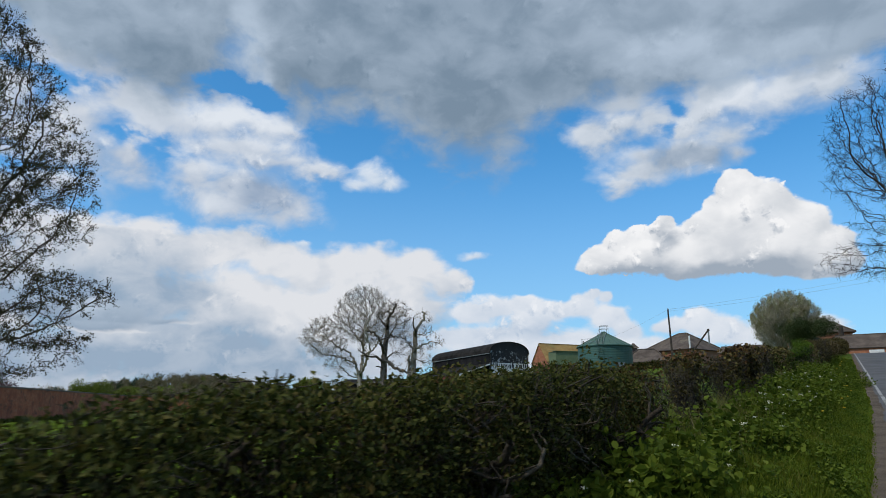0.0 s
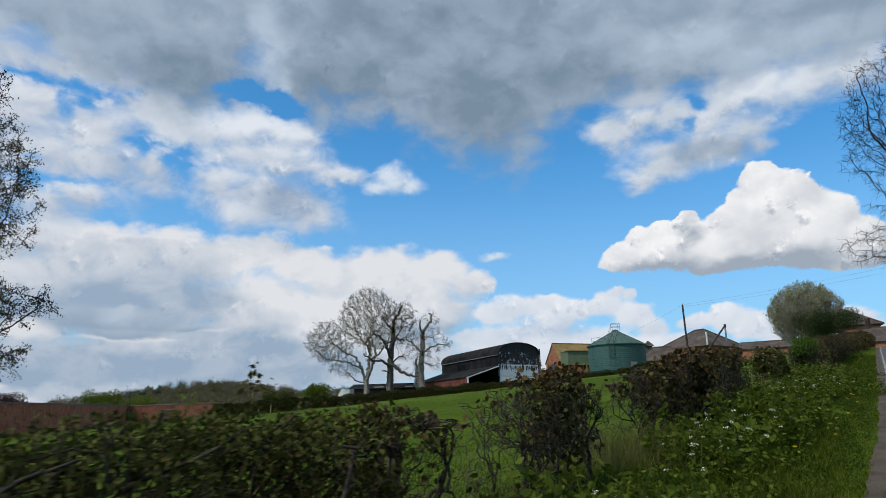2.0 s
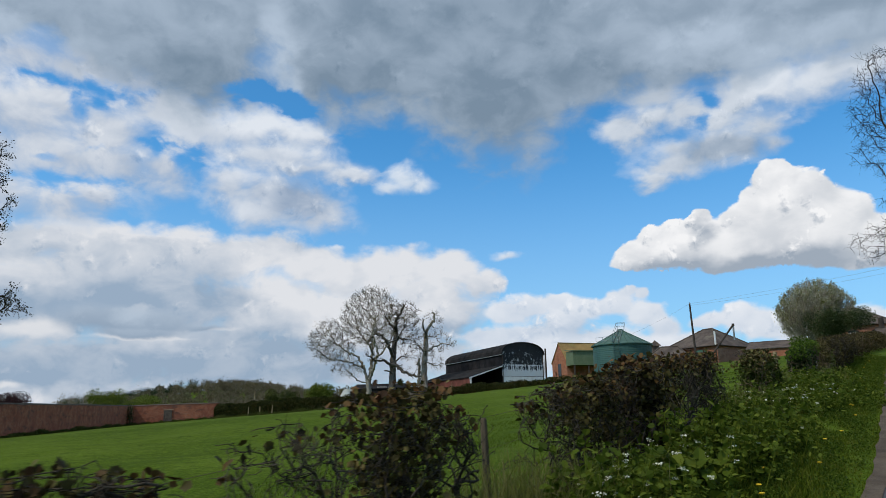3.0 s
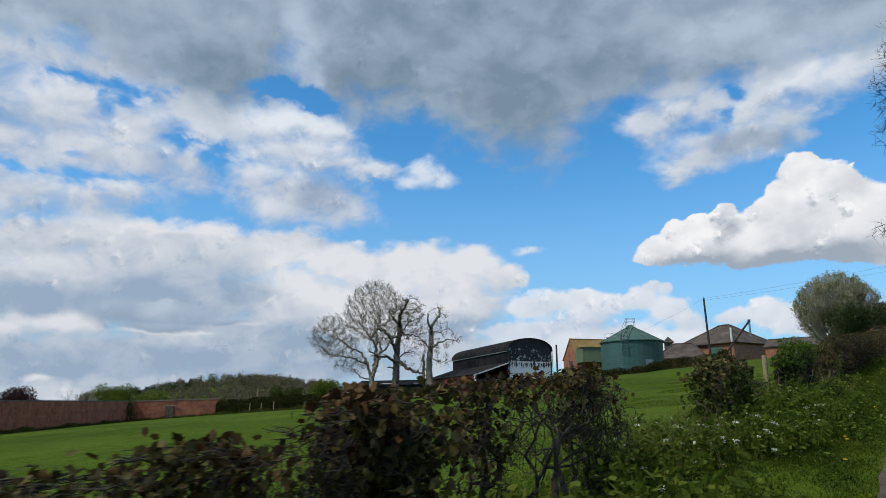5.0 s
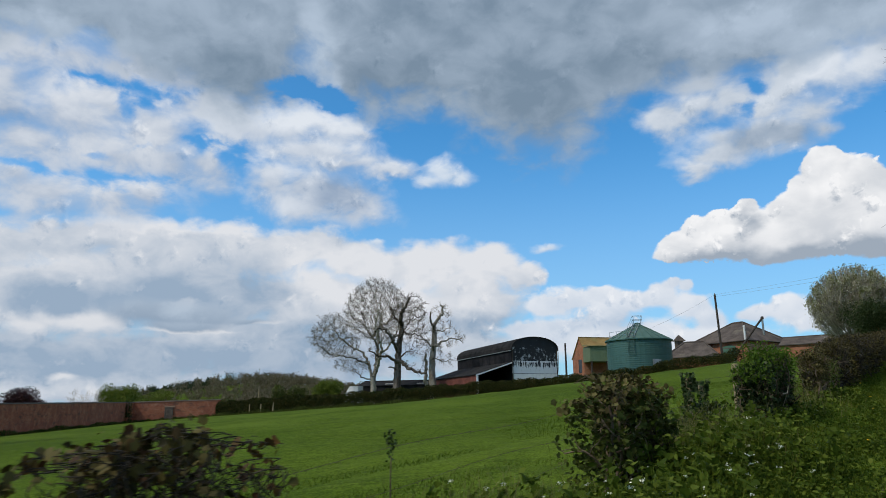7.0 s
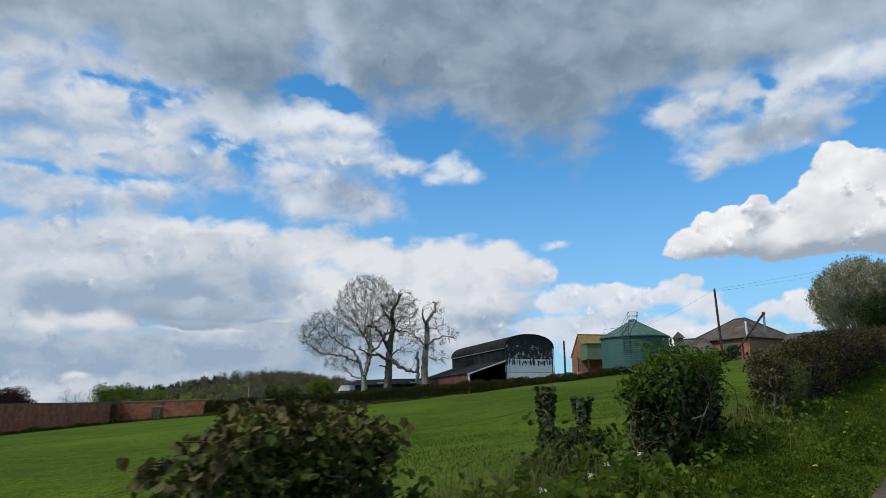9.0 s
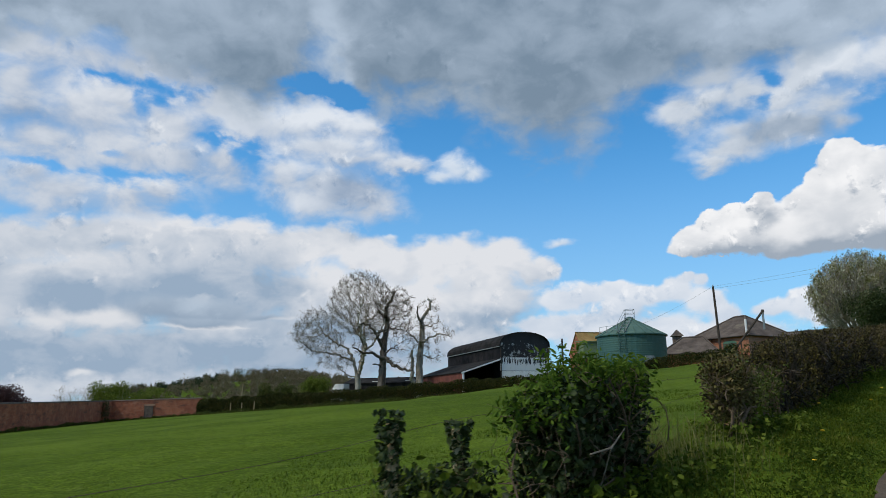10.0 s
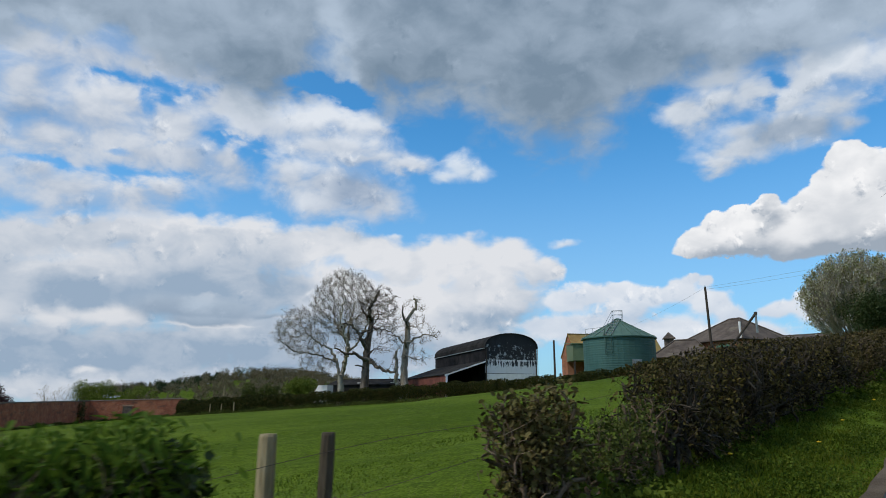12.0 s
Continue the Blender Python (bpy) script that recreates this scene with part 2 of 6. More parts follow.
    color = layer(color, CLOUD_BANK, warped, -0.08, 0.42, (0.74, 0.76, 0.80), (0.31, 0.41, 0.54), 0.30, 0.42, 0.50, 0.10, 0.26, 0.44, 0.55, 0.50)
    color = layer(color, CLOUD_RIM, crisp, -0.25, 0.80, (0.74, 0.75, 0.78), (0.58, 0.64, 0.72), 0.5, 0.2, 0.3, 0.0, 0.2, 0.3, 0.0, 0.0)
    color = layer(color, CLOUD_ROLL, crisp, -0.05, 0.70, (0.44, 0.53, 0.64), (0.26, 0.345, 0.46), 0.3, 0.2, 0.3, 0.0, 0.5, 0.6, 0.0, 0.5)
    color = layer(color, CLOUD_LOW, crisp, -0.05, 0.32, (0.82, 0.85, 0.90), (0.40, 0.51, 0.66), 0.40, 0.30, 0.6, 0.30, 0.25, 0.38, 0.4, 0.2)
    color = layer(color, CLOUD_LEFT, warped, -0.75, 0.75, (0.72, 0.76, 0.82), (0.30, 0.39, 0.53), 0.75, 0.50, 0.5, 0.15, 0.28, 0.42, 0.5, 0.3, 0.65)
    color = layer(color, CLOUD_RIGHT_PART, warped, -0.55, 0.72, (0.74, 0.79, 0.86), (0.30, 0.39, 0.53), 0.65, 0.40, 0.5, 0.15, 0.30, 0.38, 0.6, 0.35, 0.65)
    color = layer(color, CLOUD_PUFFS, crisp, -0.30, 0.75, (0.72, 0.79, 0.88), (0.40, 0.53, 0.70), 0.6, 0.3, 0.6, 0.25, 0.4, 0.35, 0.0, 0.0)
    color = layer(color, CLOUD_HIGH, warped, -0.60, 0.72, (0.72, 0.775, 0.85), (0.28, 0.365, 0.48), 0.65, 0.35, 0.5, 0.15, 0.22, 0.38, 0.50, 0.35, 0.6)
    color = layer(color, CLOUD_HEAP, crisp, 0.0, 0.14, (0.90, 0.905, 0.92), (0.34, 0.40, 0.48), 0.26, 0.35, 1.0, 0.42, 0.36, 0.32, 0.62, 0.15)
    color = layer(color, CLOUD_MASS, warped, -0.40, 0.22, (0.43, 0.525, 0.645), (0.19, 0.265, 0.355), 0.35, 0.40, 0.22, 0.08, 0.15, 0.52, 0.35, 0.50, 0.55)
    back = n.add("ShaderNodeBackground")
    n.put(back.inputs[0], color)
    out = n.add("ShaderNodeOutputWorld")
    n.links.new(back.outputs[0], out.inputs[0])


SKY_R, SKY_G, SKY_B = 0.053, 0.137, 0.178
build_sky()

sun = new("sun", bpy.data.lights.new("sun", "SUN"))
sun.data.energy, sun.data.angle, sun.data.color = 2.3, radians(5), (1.0, 0.93, 0.83)
a, b = radians(SUN_AZIMUTH), radians(SUN_ELEVATION)
sun.matrix_world = look((0, 0, 60), Vector((0, 0, 60)) - Vector((math.sin(a) * math.cos(b), math.cos(a) * math.cos(b), math.sin(b))))


# ---- materials ----
def material(name, rough=0.8, metal=0.0, gloss=0.3):
    m = bpy.data.materials.new(name)
    m.use_nodes = True
    n = Nodes(m.node_tree)
    bsdf = m.node_tree.nodes["Principled BSDF"]
    bsdf.inputs["Roughness"].default_value, bsdf.inputs["Metallic"].default_value = rough, metal
    bsdf.inputs["Specular IOR Level"].default_value = gloss
    return m, n, bsdf


def surface(name, dark, light, scale=3.0, fine=40.0, rough=0.8, metal=0.0, bump=0.2, third=None, stretch=(1, 1, 1), depth=0.02):
    """A surface with broad stains and fine grain between two or three colours."""
    m, n, bsdf = material(name, rough, metal)
    where = n.vec("MULTIPLY", n.add("ShaderNodeTexCoord").outputs["Object"], stretch)
    broad, grain = n.noise(where, scale, 5, 0.6), n.noise(where, fine, 4, 0.6)
    color = n.mix(n.ramp(n.math("ADD", n.math("MULTIPLY", broad, 0.65), n.math("MULTIPLY", grain, 0.35)), 0.36, 0.64), dark, light)
    if third:
        color = n.mix(n.ramp(n.noise(where, scale * 0.37, 6, 0.65), 0.52, 0.66), color, third)
    n.put(bsdf.inputs["Base Color"], color)
    n.put(bsdf.inputs["Roughness"], n.ramp(grain, 0.2, 0.8, rough - 0.1, min(1.0, rough + 0.1)))
    if bump:
        b = n.add("ShaderNodeBump")
        b.inputs["Strength"].default_value, b.inputs["Distance"].default_value = bump, depth
        n.put(b.inputs["Height"], grain)
        n.put(bsdf.inputs["Normal"], b.outputs[0])
    return m


def foliage(name, colors, through=0.35, patch=0.8, rough=0.6, gloss=0.10):
    """Leaves: each its own tone, with patches over the plant and light through the blade."""
    m, n, bsdf = material(name, rough, gloss=gloss)
    own = n.add("ShaderNodeNewGeometry").outputs["Random Per Island"]
    where = n.add("ShaderNodeTexCoord").outputs["Object"]
    tone = n.math("ADD", n.math("MULTIPLY", own, 0.7), n.math("MULTIPLY_ADD", n.noise(where, patch, 3), 1.0, -0.35), clamp=True)
    ramp = n.add("ShaderNodeValToRGB")
    el = ramp.color_ramp.elements
    while len(el) < len(colors):
        el.new(0.5)
    for i, c in enumerate(colors):
        el[i].position, el[i].color = i / (len(colors) - 1), (*c, 1)
    n.put(ramp.inputs[0], tone)
    n.put(bsdf.inputs["Base Color"], ramp.outputs[0])
    if through:
        t = n.add("ShaderNodeBsdfTranslucent")
        n.put(t.inputs[0], ramp.outputs[0])
        mixed = n.add("ShaderNodeMixShader")
        mixed.inputs[0].default_value = through
        n.links.new(bsdf.outputs[0], mixed.inputs[1])
        n.links.new(t.outputs[0], mixed.inputs[2])
        n.links.new(mixed.outputs[0], m.node_tree.nodes["Material Output"].inputs[0])
    return m


def brickwork(name, colors, mortar=(0.32, 0.27, 0.22)):
    m, n, bsdf = material(name, 0.9)
    where = n.add("ShaderNodeTexCoord").outputs["Object"]
    split = n.add("ShaderNodeSeparateXYZ")
    n.put(split.inputs[0], where)
    flat = n.add("ShaderNodeCombineXYZ")
    n.put(flat.inputs[0], n.math("ADD", split.outputs[0], split.outputs[1]))
    n.put(flat.inputs[1], split.outputs[2])
    brick = n.add("ShaderNodeTexBrick")
    n.put(brick.inputs["Vector"], flat.outputs[0])
    brick.inputs["Color1"].default_value, brick.inputs["Color2"].default_value = (*colors[0], 1), (*colors[1], 1)
    brick.inputs["Mortar"].default_value = (*mortar, 1)
    for key, value in (("Scale", 1.0), ("Brick Width", 0.225), ("Row Height", 0.075), ("Mortar Size", 0.004)):
        brick.inputs[key].default_value = value
    color = n.mix(n.ramp(n.noise(where, 0.9, 8, 0.76), 0.40, 0.60, 0.0, 0.85), brick.outputs[0], colors[2])
    color = n.mix(n.ramp(n.noise(n.vec("MULTIPLY", where, (1, 1, 2.2)), 1.7, 8, 0.8), 0.60, 0.72, 0.0, 0.6), color, mortar)
    color = n.mix(n.ramp(n.noise(n.vec("MULTIPLY", where, (0.5, 0.5, 1.3)), 1.3, 8, 0.78), 0.50, 0.64, 0.0, 0.85), color, colors[3])
    n.put(bsdf.inputs["Base Color"], color)
    b = n.add("ShaderNodeBump")
    b.inputs["Strength"].default_value, b.inputs["Distance"].default_value = 0.4, 0.01
    n.put(b.inputs["Height"], brick.outputs[1])
    b.invert = True
    n.put(bsdf.inputs["Normal"], b.outputs[0])
    return m


def pasture():
    m, n, bsdf = material("pasture_turf", 0.95, gloss=0.03)
    where = n.add("ShaderNodeTexCoord").outputs["Object"]
    turned = n.add("ShaderNodeMapping")
    turned.inputs["Rotation"].default_value, turned.inputs["Scale"].default_value = (0, 0, radians(-14)), (0.10, 1.25, 1)
    n.put(turned.inputs[0], where)
    broad, grain = n.noise(where, 0.14, 5, 0.6), n.noise(where, 7.0, 6, 0.7)
    color = n.mix(n.ramp(n.math("ADD", n.math("MULTIPLY", broad, 0.55), n.math("MULTIPLY", grain, 0.45)), 0.38, 0.62), (0.048, 0.083, 0.006), (0.095, 0.142, 0.014))
    # thin worn patches and darker tufts
    color = n.mix(n.ramp(n.noise(where, 2.2, 7, 0.72), 0.54, 0.68, 0.0, 0.55), color, (0.110, 0.147, 0.024))
    color = n.mix(n.ramp(n.noise(n.vec("ADD", where, (37, 11, 0)), 1.5, 8, 0.75), 0.54, 0.63, 0.0, 0.45), color, (0.034, 0.062, 0.007))
    color = n.vec("MULTIPLY", color, n.grey(n.ramp(n.noise(where, 26.0, 5, 0.7), 0.36, 0.64, 0.62, 1.36)))
    # narrow trodden tracks along the slope
    tracks = n.noise(turned.outputs[0], 0.55, 4, 0.55)
    color = n.mix(n.ramp(n.math("ABSOLUTE", n.math("SUBTRACT", tracks, 0.5)), 0.004, 0.022, 0.3, 0.0), color, (0.036, 0.060, 0.010))
    n.put(bsdf.inputs["Base Color"], color)
    b = n.add("ShaderNodeBump")
    b.inputs["Strength"].default_value, b.inputs["Distance"].default_value = 0.7, 0.06
    n.put(b.inputs["Height"], grain)
    n.put(bsdf.inputs["Normal"], b.outputs[0])
    return m


GRASS_FIELD = pasture()
SOIL = surface("verge_soil", (0.055, 0.040, 0.026), (0.13, 0.10, 0.07), 2.0, 60.0, 0.95, bump=0.6)
ASPHALT = surface("asphalt", (0.060, 0.060, 0.063), (0.115, 0.115, 0.118), 0.8, 140.0, 0.85, bump=0.4, third=(0.09, 0.085, 0.08), depth=0.006)
LINE_PAINT = surface("line_paint", (0.17, 0.17, 0.165), (0.42, 0.42, 0.40), 2.0, 40.0, 0.75, third=(0.11, 0.11, 0.107))
BARK = surface("bark", (0.060, 0.050, 0.040), (0.20, 0.17, 0.135), 2.0, 25.0, 0.95, bump=0.8, stretch=(1, 1, 0.25))
BARK_PALE = surface("pale_bark", (0.19, 0.165, 0.125), (0.48, 0.43, 0.345), 1.4, 18.0, 0.95, bump=0.8, stretch=(1, 1, 0.25))
BARK_DARK = surface("dark_bark", (0.022, 0.018, 0.014), (0.07, 0.055, 0.042), 2.0, 30.0, 0.95, bump=0.8)
TWIG = surface("hedge_twig", (0.060, 0.040, 0.026), (0.20, 0.145, 0.095), 3.0, 30.0, 0.9, bump=0.5)
HEDGE_BARK = surface("hedge_bark", (0.014, 0.011, 0.008), (0.075, 0.060, 0.042), 6.0, 45.0, 0.95, bump=0.9, third=(0.12, 0.10, 0.072))
DEADWOOD = surface("dead_wood", (0.20, 0.165, 0.12), (0.42, 0.37, 0.29), 3.0, 40.0, 0.9, bump=0.5)
POST_DARK = surface("dark_post_wood", (0.050, 0.038, 0.024), (0.15, 0.115, 0.075), 2.5, 45.0, 0.95, bump=0.6, stretch=(1, 1, 0.12))
POST_WOOD = surface("post_wood", (0.19, 0.145, 0.075), (0.44, 0.355, 0.21), 2.5, 45.0, 0.95, bump=0.6, stretch=(1, 1, 0.12), third=(0.20, 0.19, 0.09))
WIRE = surface("fence_wire", (0.022, 0.017, 0.012), (0.075, 0.058, 0.042), 5.0, 50.0, 0.85, 0.0, bump=0.0)
BLACK_TIN = surface("black_corrugated_sheet", (0.008, 0.008, 0.009), (0.024, 0.023, 0.025), 0.9, 12.0, 0.8, bump=0.2, third=(0.035, 0.032, 0.032))
DARK_ROOF = surface("dark_sheet_roof", (0.012, 0.012, 0.012), (0.036, 0.034, 0.033), 0.7, 14.0, 0.95, bump=0.3)
SLATE = surface("roof_slate", (0.060, 0.046, 0.038), (0.135, 0.108, 0.088), 0.8, 7.0, 0.9, bump=0.5, third=(0.165, 0.14, 0.105))
TILE = surface("ochre_roof_tile", (0.23, 0.145, 0.050), (0.36, 0.235, 0.085), 0.8, 8.0, 0.85, bump=0.4, third=(0.24, 0.20, 0.07))
SILO_GREEN = surface("green_painted_steel", (0.036, 0.096, 0.085), (0.056, 0.130, 0.114), 0.5, 5.0, 0.55, bump=0.05, third=(0.046, 0.104, 0.086), stretch=(1, 1, 0.3))
ROOF_GREEN = surface("green_roof_steel", (0.058, 0.120, 0.096), (0.092, 0.165, 0.130), 0.6, 6.0, 0.55, bump=0.05)
SHEET_GREEN = surface("pale_green_sheet", (0.105, 0.155, 0.080), (0.15, 0.20, 0.11), 0.6, 6.0, 0.6, bump=0.1)
STEEL = surface("galvanised_steel", (0.22, 0.24, 0.24), (0.40, 0.42, 0.42), 2.0, 20.0, 0.5, 0.7, bump=0.0)
LADDER_STEEL = surface("dull_green_ladder", (0.03, 0.07, 0.062), (0.06, 0.11, 0.098), 2.0, 20.0, 0.6, bump=0.0)
WHITE_PAINT = surface("white_paint", (0.62, 0.62, 0.60), (0.80, 0.80, 0.78), 1.0, 12.0, 0.6, bump=0.1)
RED_PAINT = surface("red_oxide_boards", (0.10, 0.030, 0.022), (0.20, 0.065, 0.045), 1.0, 9.0, 0.85, bump=0.3)
POLE_WOOD = surface("tarred_pole", (0.030, 0.024, 0.020), (0.080, 0.062, 0.048), 1.0, 14.0, 0.9, bump=0.3)
DOOR_WOOD = surface("weathered_door", (0.075, 0.055, 0.045), (0.17, 0.13, 0.10), 2.0, 12.0, 0.85, bump=0.3)
DOOR_GREEN = surface("green_door_paint", (0.05, 0.12, 0.08), (0.09, 0.18, 0.12), 1.0, 12.0, 0.6, bump=0.1)
GLASS_DARK = surface("dark_window_glass", (0.01, 0.012, 0.014), (0.03, 0.035, 0.04), 1.0, 6.0, 0.15, bump=0.0)
STONE_CAP = surface("wall_coping", (0.060, 0.046, 0.036), (0.15, 0.115, 0.09), 1.2, 12.0, 0.9, bump=0.3)
BRICK = brickwork("red_brick", ((0.35, 0.105, 0.050), (0.44, 0.155, 0.078), (0.25, 0.078, 0.046), (0.11, 0.058, 0.044)), (0.40, 0.27, 0.19))
BRICK_FARM = brickwork("farm_brick", ((0.34, 0.125, 0.062), (0.42, 0.180, 0.092), (0.29, 0.105, 0.056), (0.19, 0.085, 0.052)))
BRICK_PALE = brickwork("pale_brick", ((0.36, 0.205, 0.130), (0.42, 0.26, 0.17), (0.30, 0.17, 0.11), (0.22, 0.13, 0.09)))

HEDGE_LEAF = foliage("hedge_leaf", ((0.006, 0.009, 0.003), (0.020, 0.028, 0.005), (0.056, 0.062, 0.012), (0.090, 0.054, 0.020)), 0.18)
BROWN_LEAF = foliage("bronze_leaf", ((0.014, 0.009, 0.005), (0.064, 0.032, 0.014), (0.105, 0.066, 0.020), (0.18, 0.080, 0.032)), 0.12, rough=0.6, gloss=0.12)
MAPLE_LEAF = foliage("maple_leaf", ((0.010, 0.008, 0.003), (0.038, 0.032, 0.009), (0.105, 0.088, 0.024), (0.160, 0.122, 0.044)), 0.12, rough=0.6, gloss=0.12)
PASTURE_BLADE = foliage("pasture_blade", ((0.054, 0.090, 0.009), (0.085, 0.130, 0.015), (0.128, 0.178, 0.026)), 0.45)
IVY_LEAF = foliage("ivy_leaf", ((0.010, 0.018, 0.005), (0.024, 0.042, 0.010), (0.044, 0.066, 0.016), (0.10, 0.11, 0.05)), 0.15, rough=0.5, gloss=0.2)
HERB_LEAF = foliage("herb_leaf", ((0.020, 0.042, 0.005), (0.066, 0.106, 0.011), (0.140, 0.185, 0.026)), 0.35, patch=2.2, gloss=0.06)
FRESH_LEAF = foliage("fresh_leaf", ((0.034, 0.070, 0.007), (0.086, 0.148, 0.016), (0.160, 0.230, 0.034)), 0.4)
WEED_LEAF = foliage("weed_leaf", ((0.030, 0.052, 0.006), (0.096, 0.138, 0.014), (0.195, 0.232, 0.036)), 0.4, gloss=0.08)
BLADE = foliage("grass_blade", ((0.020, 0.036, 0.003), (0.060, 0.092, 0.006), (0.118, 0.152, 0.013), (0.16, 0.155, 0.032)), 0.35, patch=1.3)
BUD = foliage("bud", ((0.10, 0.080, 0.045), (0.20, 0.165, 0.095), (0.26, 0.22, 0.12)), 0.3)
YOUNG = foliage("young_leaf", ((0.014, 0.014, 0.006), (0.034, 0.034, 0.011), (0.065, 0.064, 0.022)), 0.25)
WILLOW = foliage("willow_leaf", ((0.070, 0.080, 0.022), (0.200, 0.205, 0.066), (0.46, 0.46, 0.26), (0.88, 0.87, 0.78)), 0.5, patch=1.6)
# hedge leaf lightened to olive: the sunlit hedge top put into its colour
HEDGE_LIT = foliage("lit_hedge_leaf", ((0.016, 0.020, 0.005), (0.050, 0.060, 0.011), (0.088, 0.088, 0.018), (0.11, 0.070, 0.024)), 0.2)
DRY_LEAF = foliage("dry_hedge_leaf", ((0.026, 0.022, 0.007), (0.082, 0.066, 0.023), (0.130, 0.118, 0.038), (0.21, 0.14, 0.065)), 0.15)
DULL_LEAF = foliage("dull_hedge_leaf", ((0.013, 0.011, 0.004), (0.042, 0.034, 0.011), (0.084, 0.070, 0.022), (0.14, 0.095, 0.042)), 0.15)
LIME_LEAF = foliage("lime_leaf", ((0.060, 0.090, 0.012), (0.130, 0.170, 0.024), (0.20, 0.235, 0.045)), 0.3)
WOOD_FAR = foliage("far_wood", ((0.090, 0.086, 0.040), (0.150, 0.130, 0.070), (0.205, 0.165, 0.110), (0.165, 0.170, 0.062)), 0.3, patch=0.03)
HILL_PINE = foliage("hill_pine", ((0.022, 0.038, 0.016), (0.040, 0.060, 0.025), (0.065, 0.085, 0.038)), 0.2)
OLIVE_LEAF = foliage("olive_leaf", ((0.022, 0.032, 0.007), (0.064, 0.082, 0.016), (0.13, 0.145, 0.034)), 0.25)
PURPLE = foliage("purple_leaf", ((0.020, 0.010, 0.012), (0.05, 0.022, 0.024), (0.075, 0.036, 0.034)), 0.2)
PETAL_YELLOW = surface("yellow_petal", (0.55, 0.34, 0.01), (0.78, 0.52, 0.02), 20.0, 90.0, 0.7, bump=0.0)
PETAL_WHITE = surface("white_petal", (0.60, 0.60, 0.42), (0.82, 0.82, 0.66), 20.0, 90.0, 0.7, bump=0.0)
PALE_BLADE = foliage("pale_grass_blade", ((0.08, 0.10, 0.018), (0.16, 0.165, 0.042), (0.28, 0.25, 0.11)), 0.4)
for m in (BLACK_TIN, DARK_ROOF):
    m.node_tree.nodes["Principled BSDF"].inputs["Specular IOR Level"].default_value = 0.08


# ---- the lie of the land: s runs along the lane, l to its left ----
UX, UY = 0.5519, 0.8339
rng = np.random.default_rng(7)


def step(a, b, v):
    k = np.clip((v - a) / (b - a), 0, 1)
    return k * k * (3 - 2 * k)


def lane_height(s):
    up = np.clip(s - 60, 0, 50)
    down = np.clip(-30 - s, 0, 60)
    return 0.0992 * np.clip(s, -30, 60) + 0.0992 * (up - up * up / 100) - 0.0992 * (down - down * down / 120)


def road_edge(s):
    return 0.29 + 0.021 * np.clip(s - 7, 0, 10) + 0.012 * np.clip(s - 17, 0, 50) + 0.040 * np.clip(s - 17, 0, 60) + 0.03 * np.clip(s - 77, 0, 400)


def hedge_line(s):
    return 2.55 + 0.034 * np.clip(s - 18, 0, 60)


def land(x, y):
    """The height of the ground."""
    x, y = np.asarray(x, float), np.asarray(y, float)
    s, l = x * UX + y * UY, -x * UY + y * UX
    field = 1.31 + 0.0644 * np.clip(x, -130, 60) + 0.0289 * np.clip(y, -30, 170)
    w = step(3.5, 42, l)
    near = lane_height(s) * (1 - w) + field * w
    edge = road_edge(s)
    near = near + 0.22 * step(edge + 0.2, edge + 1.5, l) * (1 - step(4.0, 9.0, l)) + 0.35 * step(5.2, 7.0, -l + edge)
    near = near - 0.10 * step(0.0, -0.08, l - edge) * step(-5.4, -5.2, l - edge)
    r = np.hypot(x, y - 60)
    far = 3.0 + 25.5 * np.exp(-(((x + 224) / 102) ** 2) - ((y - 650) / 150) ** 2) + 0.0 * x
    k = step(150, 400, r)
    return near * (1 - k) + far * k


def spot(s, l, h=0.0):
    x, y = s * UX - l * UY, s * UY + l * UX
    return Vector((x, y, float(land(x, y)) + h))


def spots(s, l, h):
    x, y = s * UX - l * UY, s * UY + l * UX
    return np.stack([x, y, land(x, y) + h], -1)


# ---- mesh helpers ----
def mesh_of(name, verts, faces, mat=None, smooth=False):
    """A mesh from arrays of places and of equal-sided faces."""
    verts, faces = np.asarray(verts, np.float32), np.asarray(faces, np.int32)
    me = bpy.data.meshes.new(name)
    k = faces.shape[1]
    me.vertices.add(len(verts))
    me.vertices.foreach_set("co", verts.ravel())
    me.loops.add(faces.size)
    me.loops.foreach_set("vertex_index", faces.ravel())
    me.polygons.add(len(faces))
    me.polygons.foreach_set("loop_start", np.arange(0, faces.size, k, dtype=np.int32))
    me.polygons.foreach_set("use_smooth", np.full(len(faces), smooth))
    me.update(calc_edges=True)
    if mat:
        me.materials.append(mat)
    return me


def thing(name, label, category, at=None, group="", kind=""):
    ob = new(name)
    if at is not None:
        ob.matrix_world = at if isinstance(at, Matrix) else Matrix.Translation(at)
    return tagged(ob, label, category, group, kind)


def child(name, data, parent, label=""):
    ob = new(name, data)
    ob.parent = parent
    return tagged(ob, label)


def part(name, bm, mat, parent, label="", bevel=0.0):
    if bevel:
        bmesh.ops.bevel(bm, geom=list(bm.edges), offset=bevel, segments=1, affect="EDGES", profile=0.5)
    me = bpy.data.meshes.new(name)
    bm.to_mesh(me)
    bm.free()
    me.materials.append(mat)
    return child(name, me, parent, label)


def box(bm, x0, x1, y0, y1, z0, z1, m=None):
    made = bmesh.ops.create_cube(bm, size=1, matrix=Matrix.LocRotScale(((x0 + x1) / 2, (y0 + y1) / 2, (z0 + z1) / 2), None, (x1 - x0, y1 - y0, z1 - z0)))
    if m:
        bmesh.ops.transform(bm, matrix=m, verts=made["verts"])
    return made["verts"]


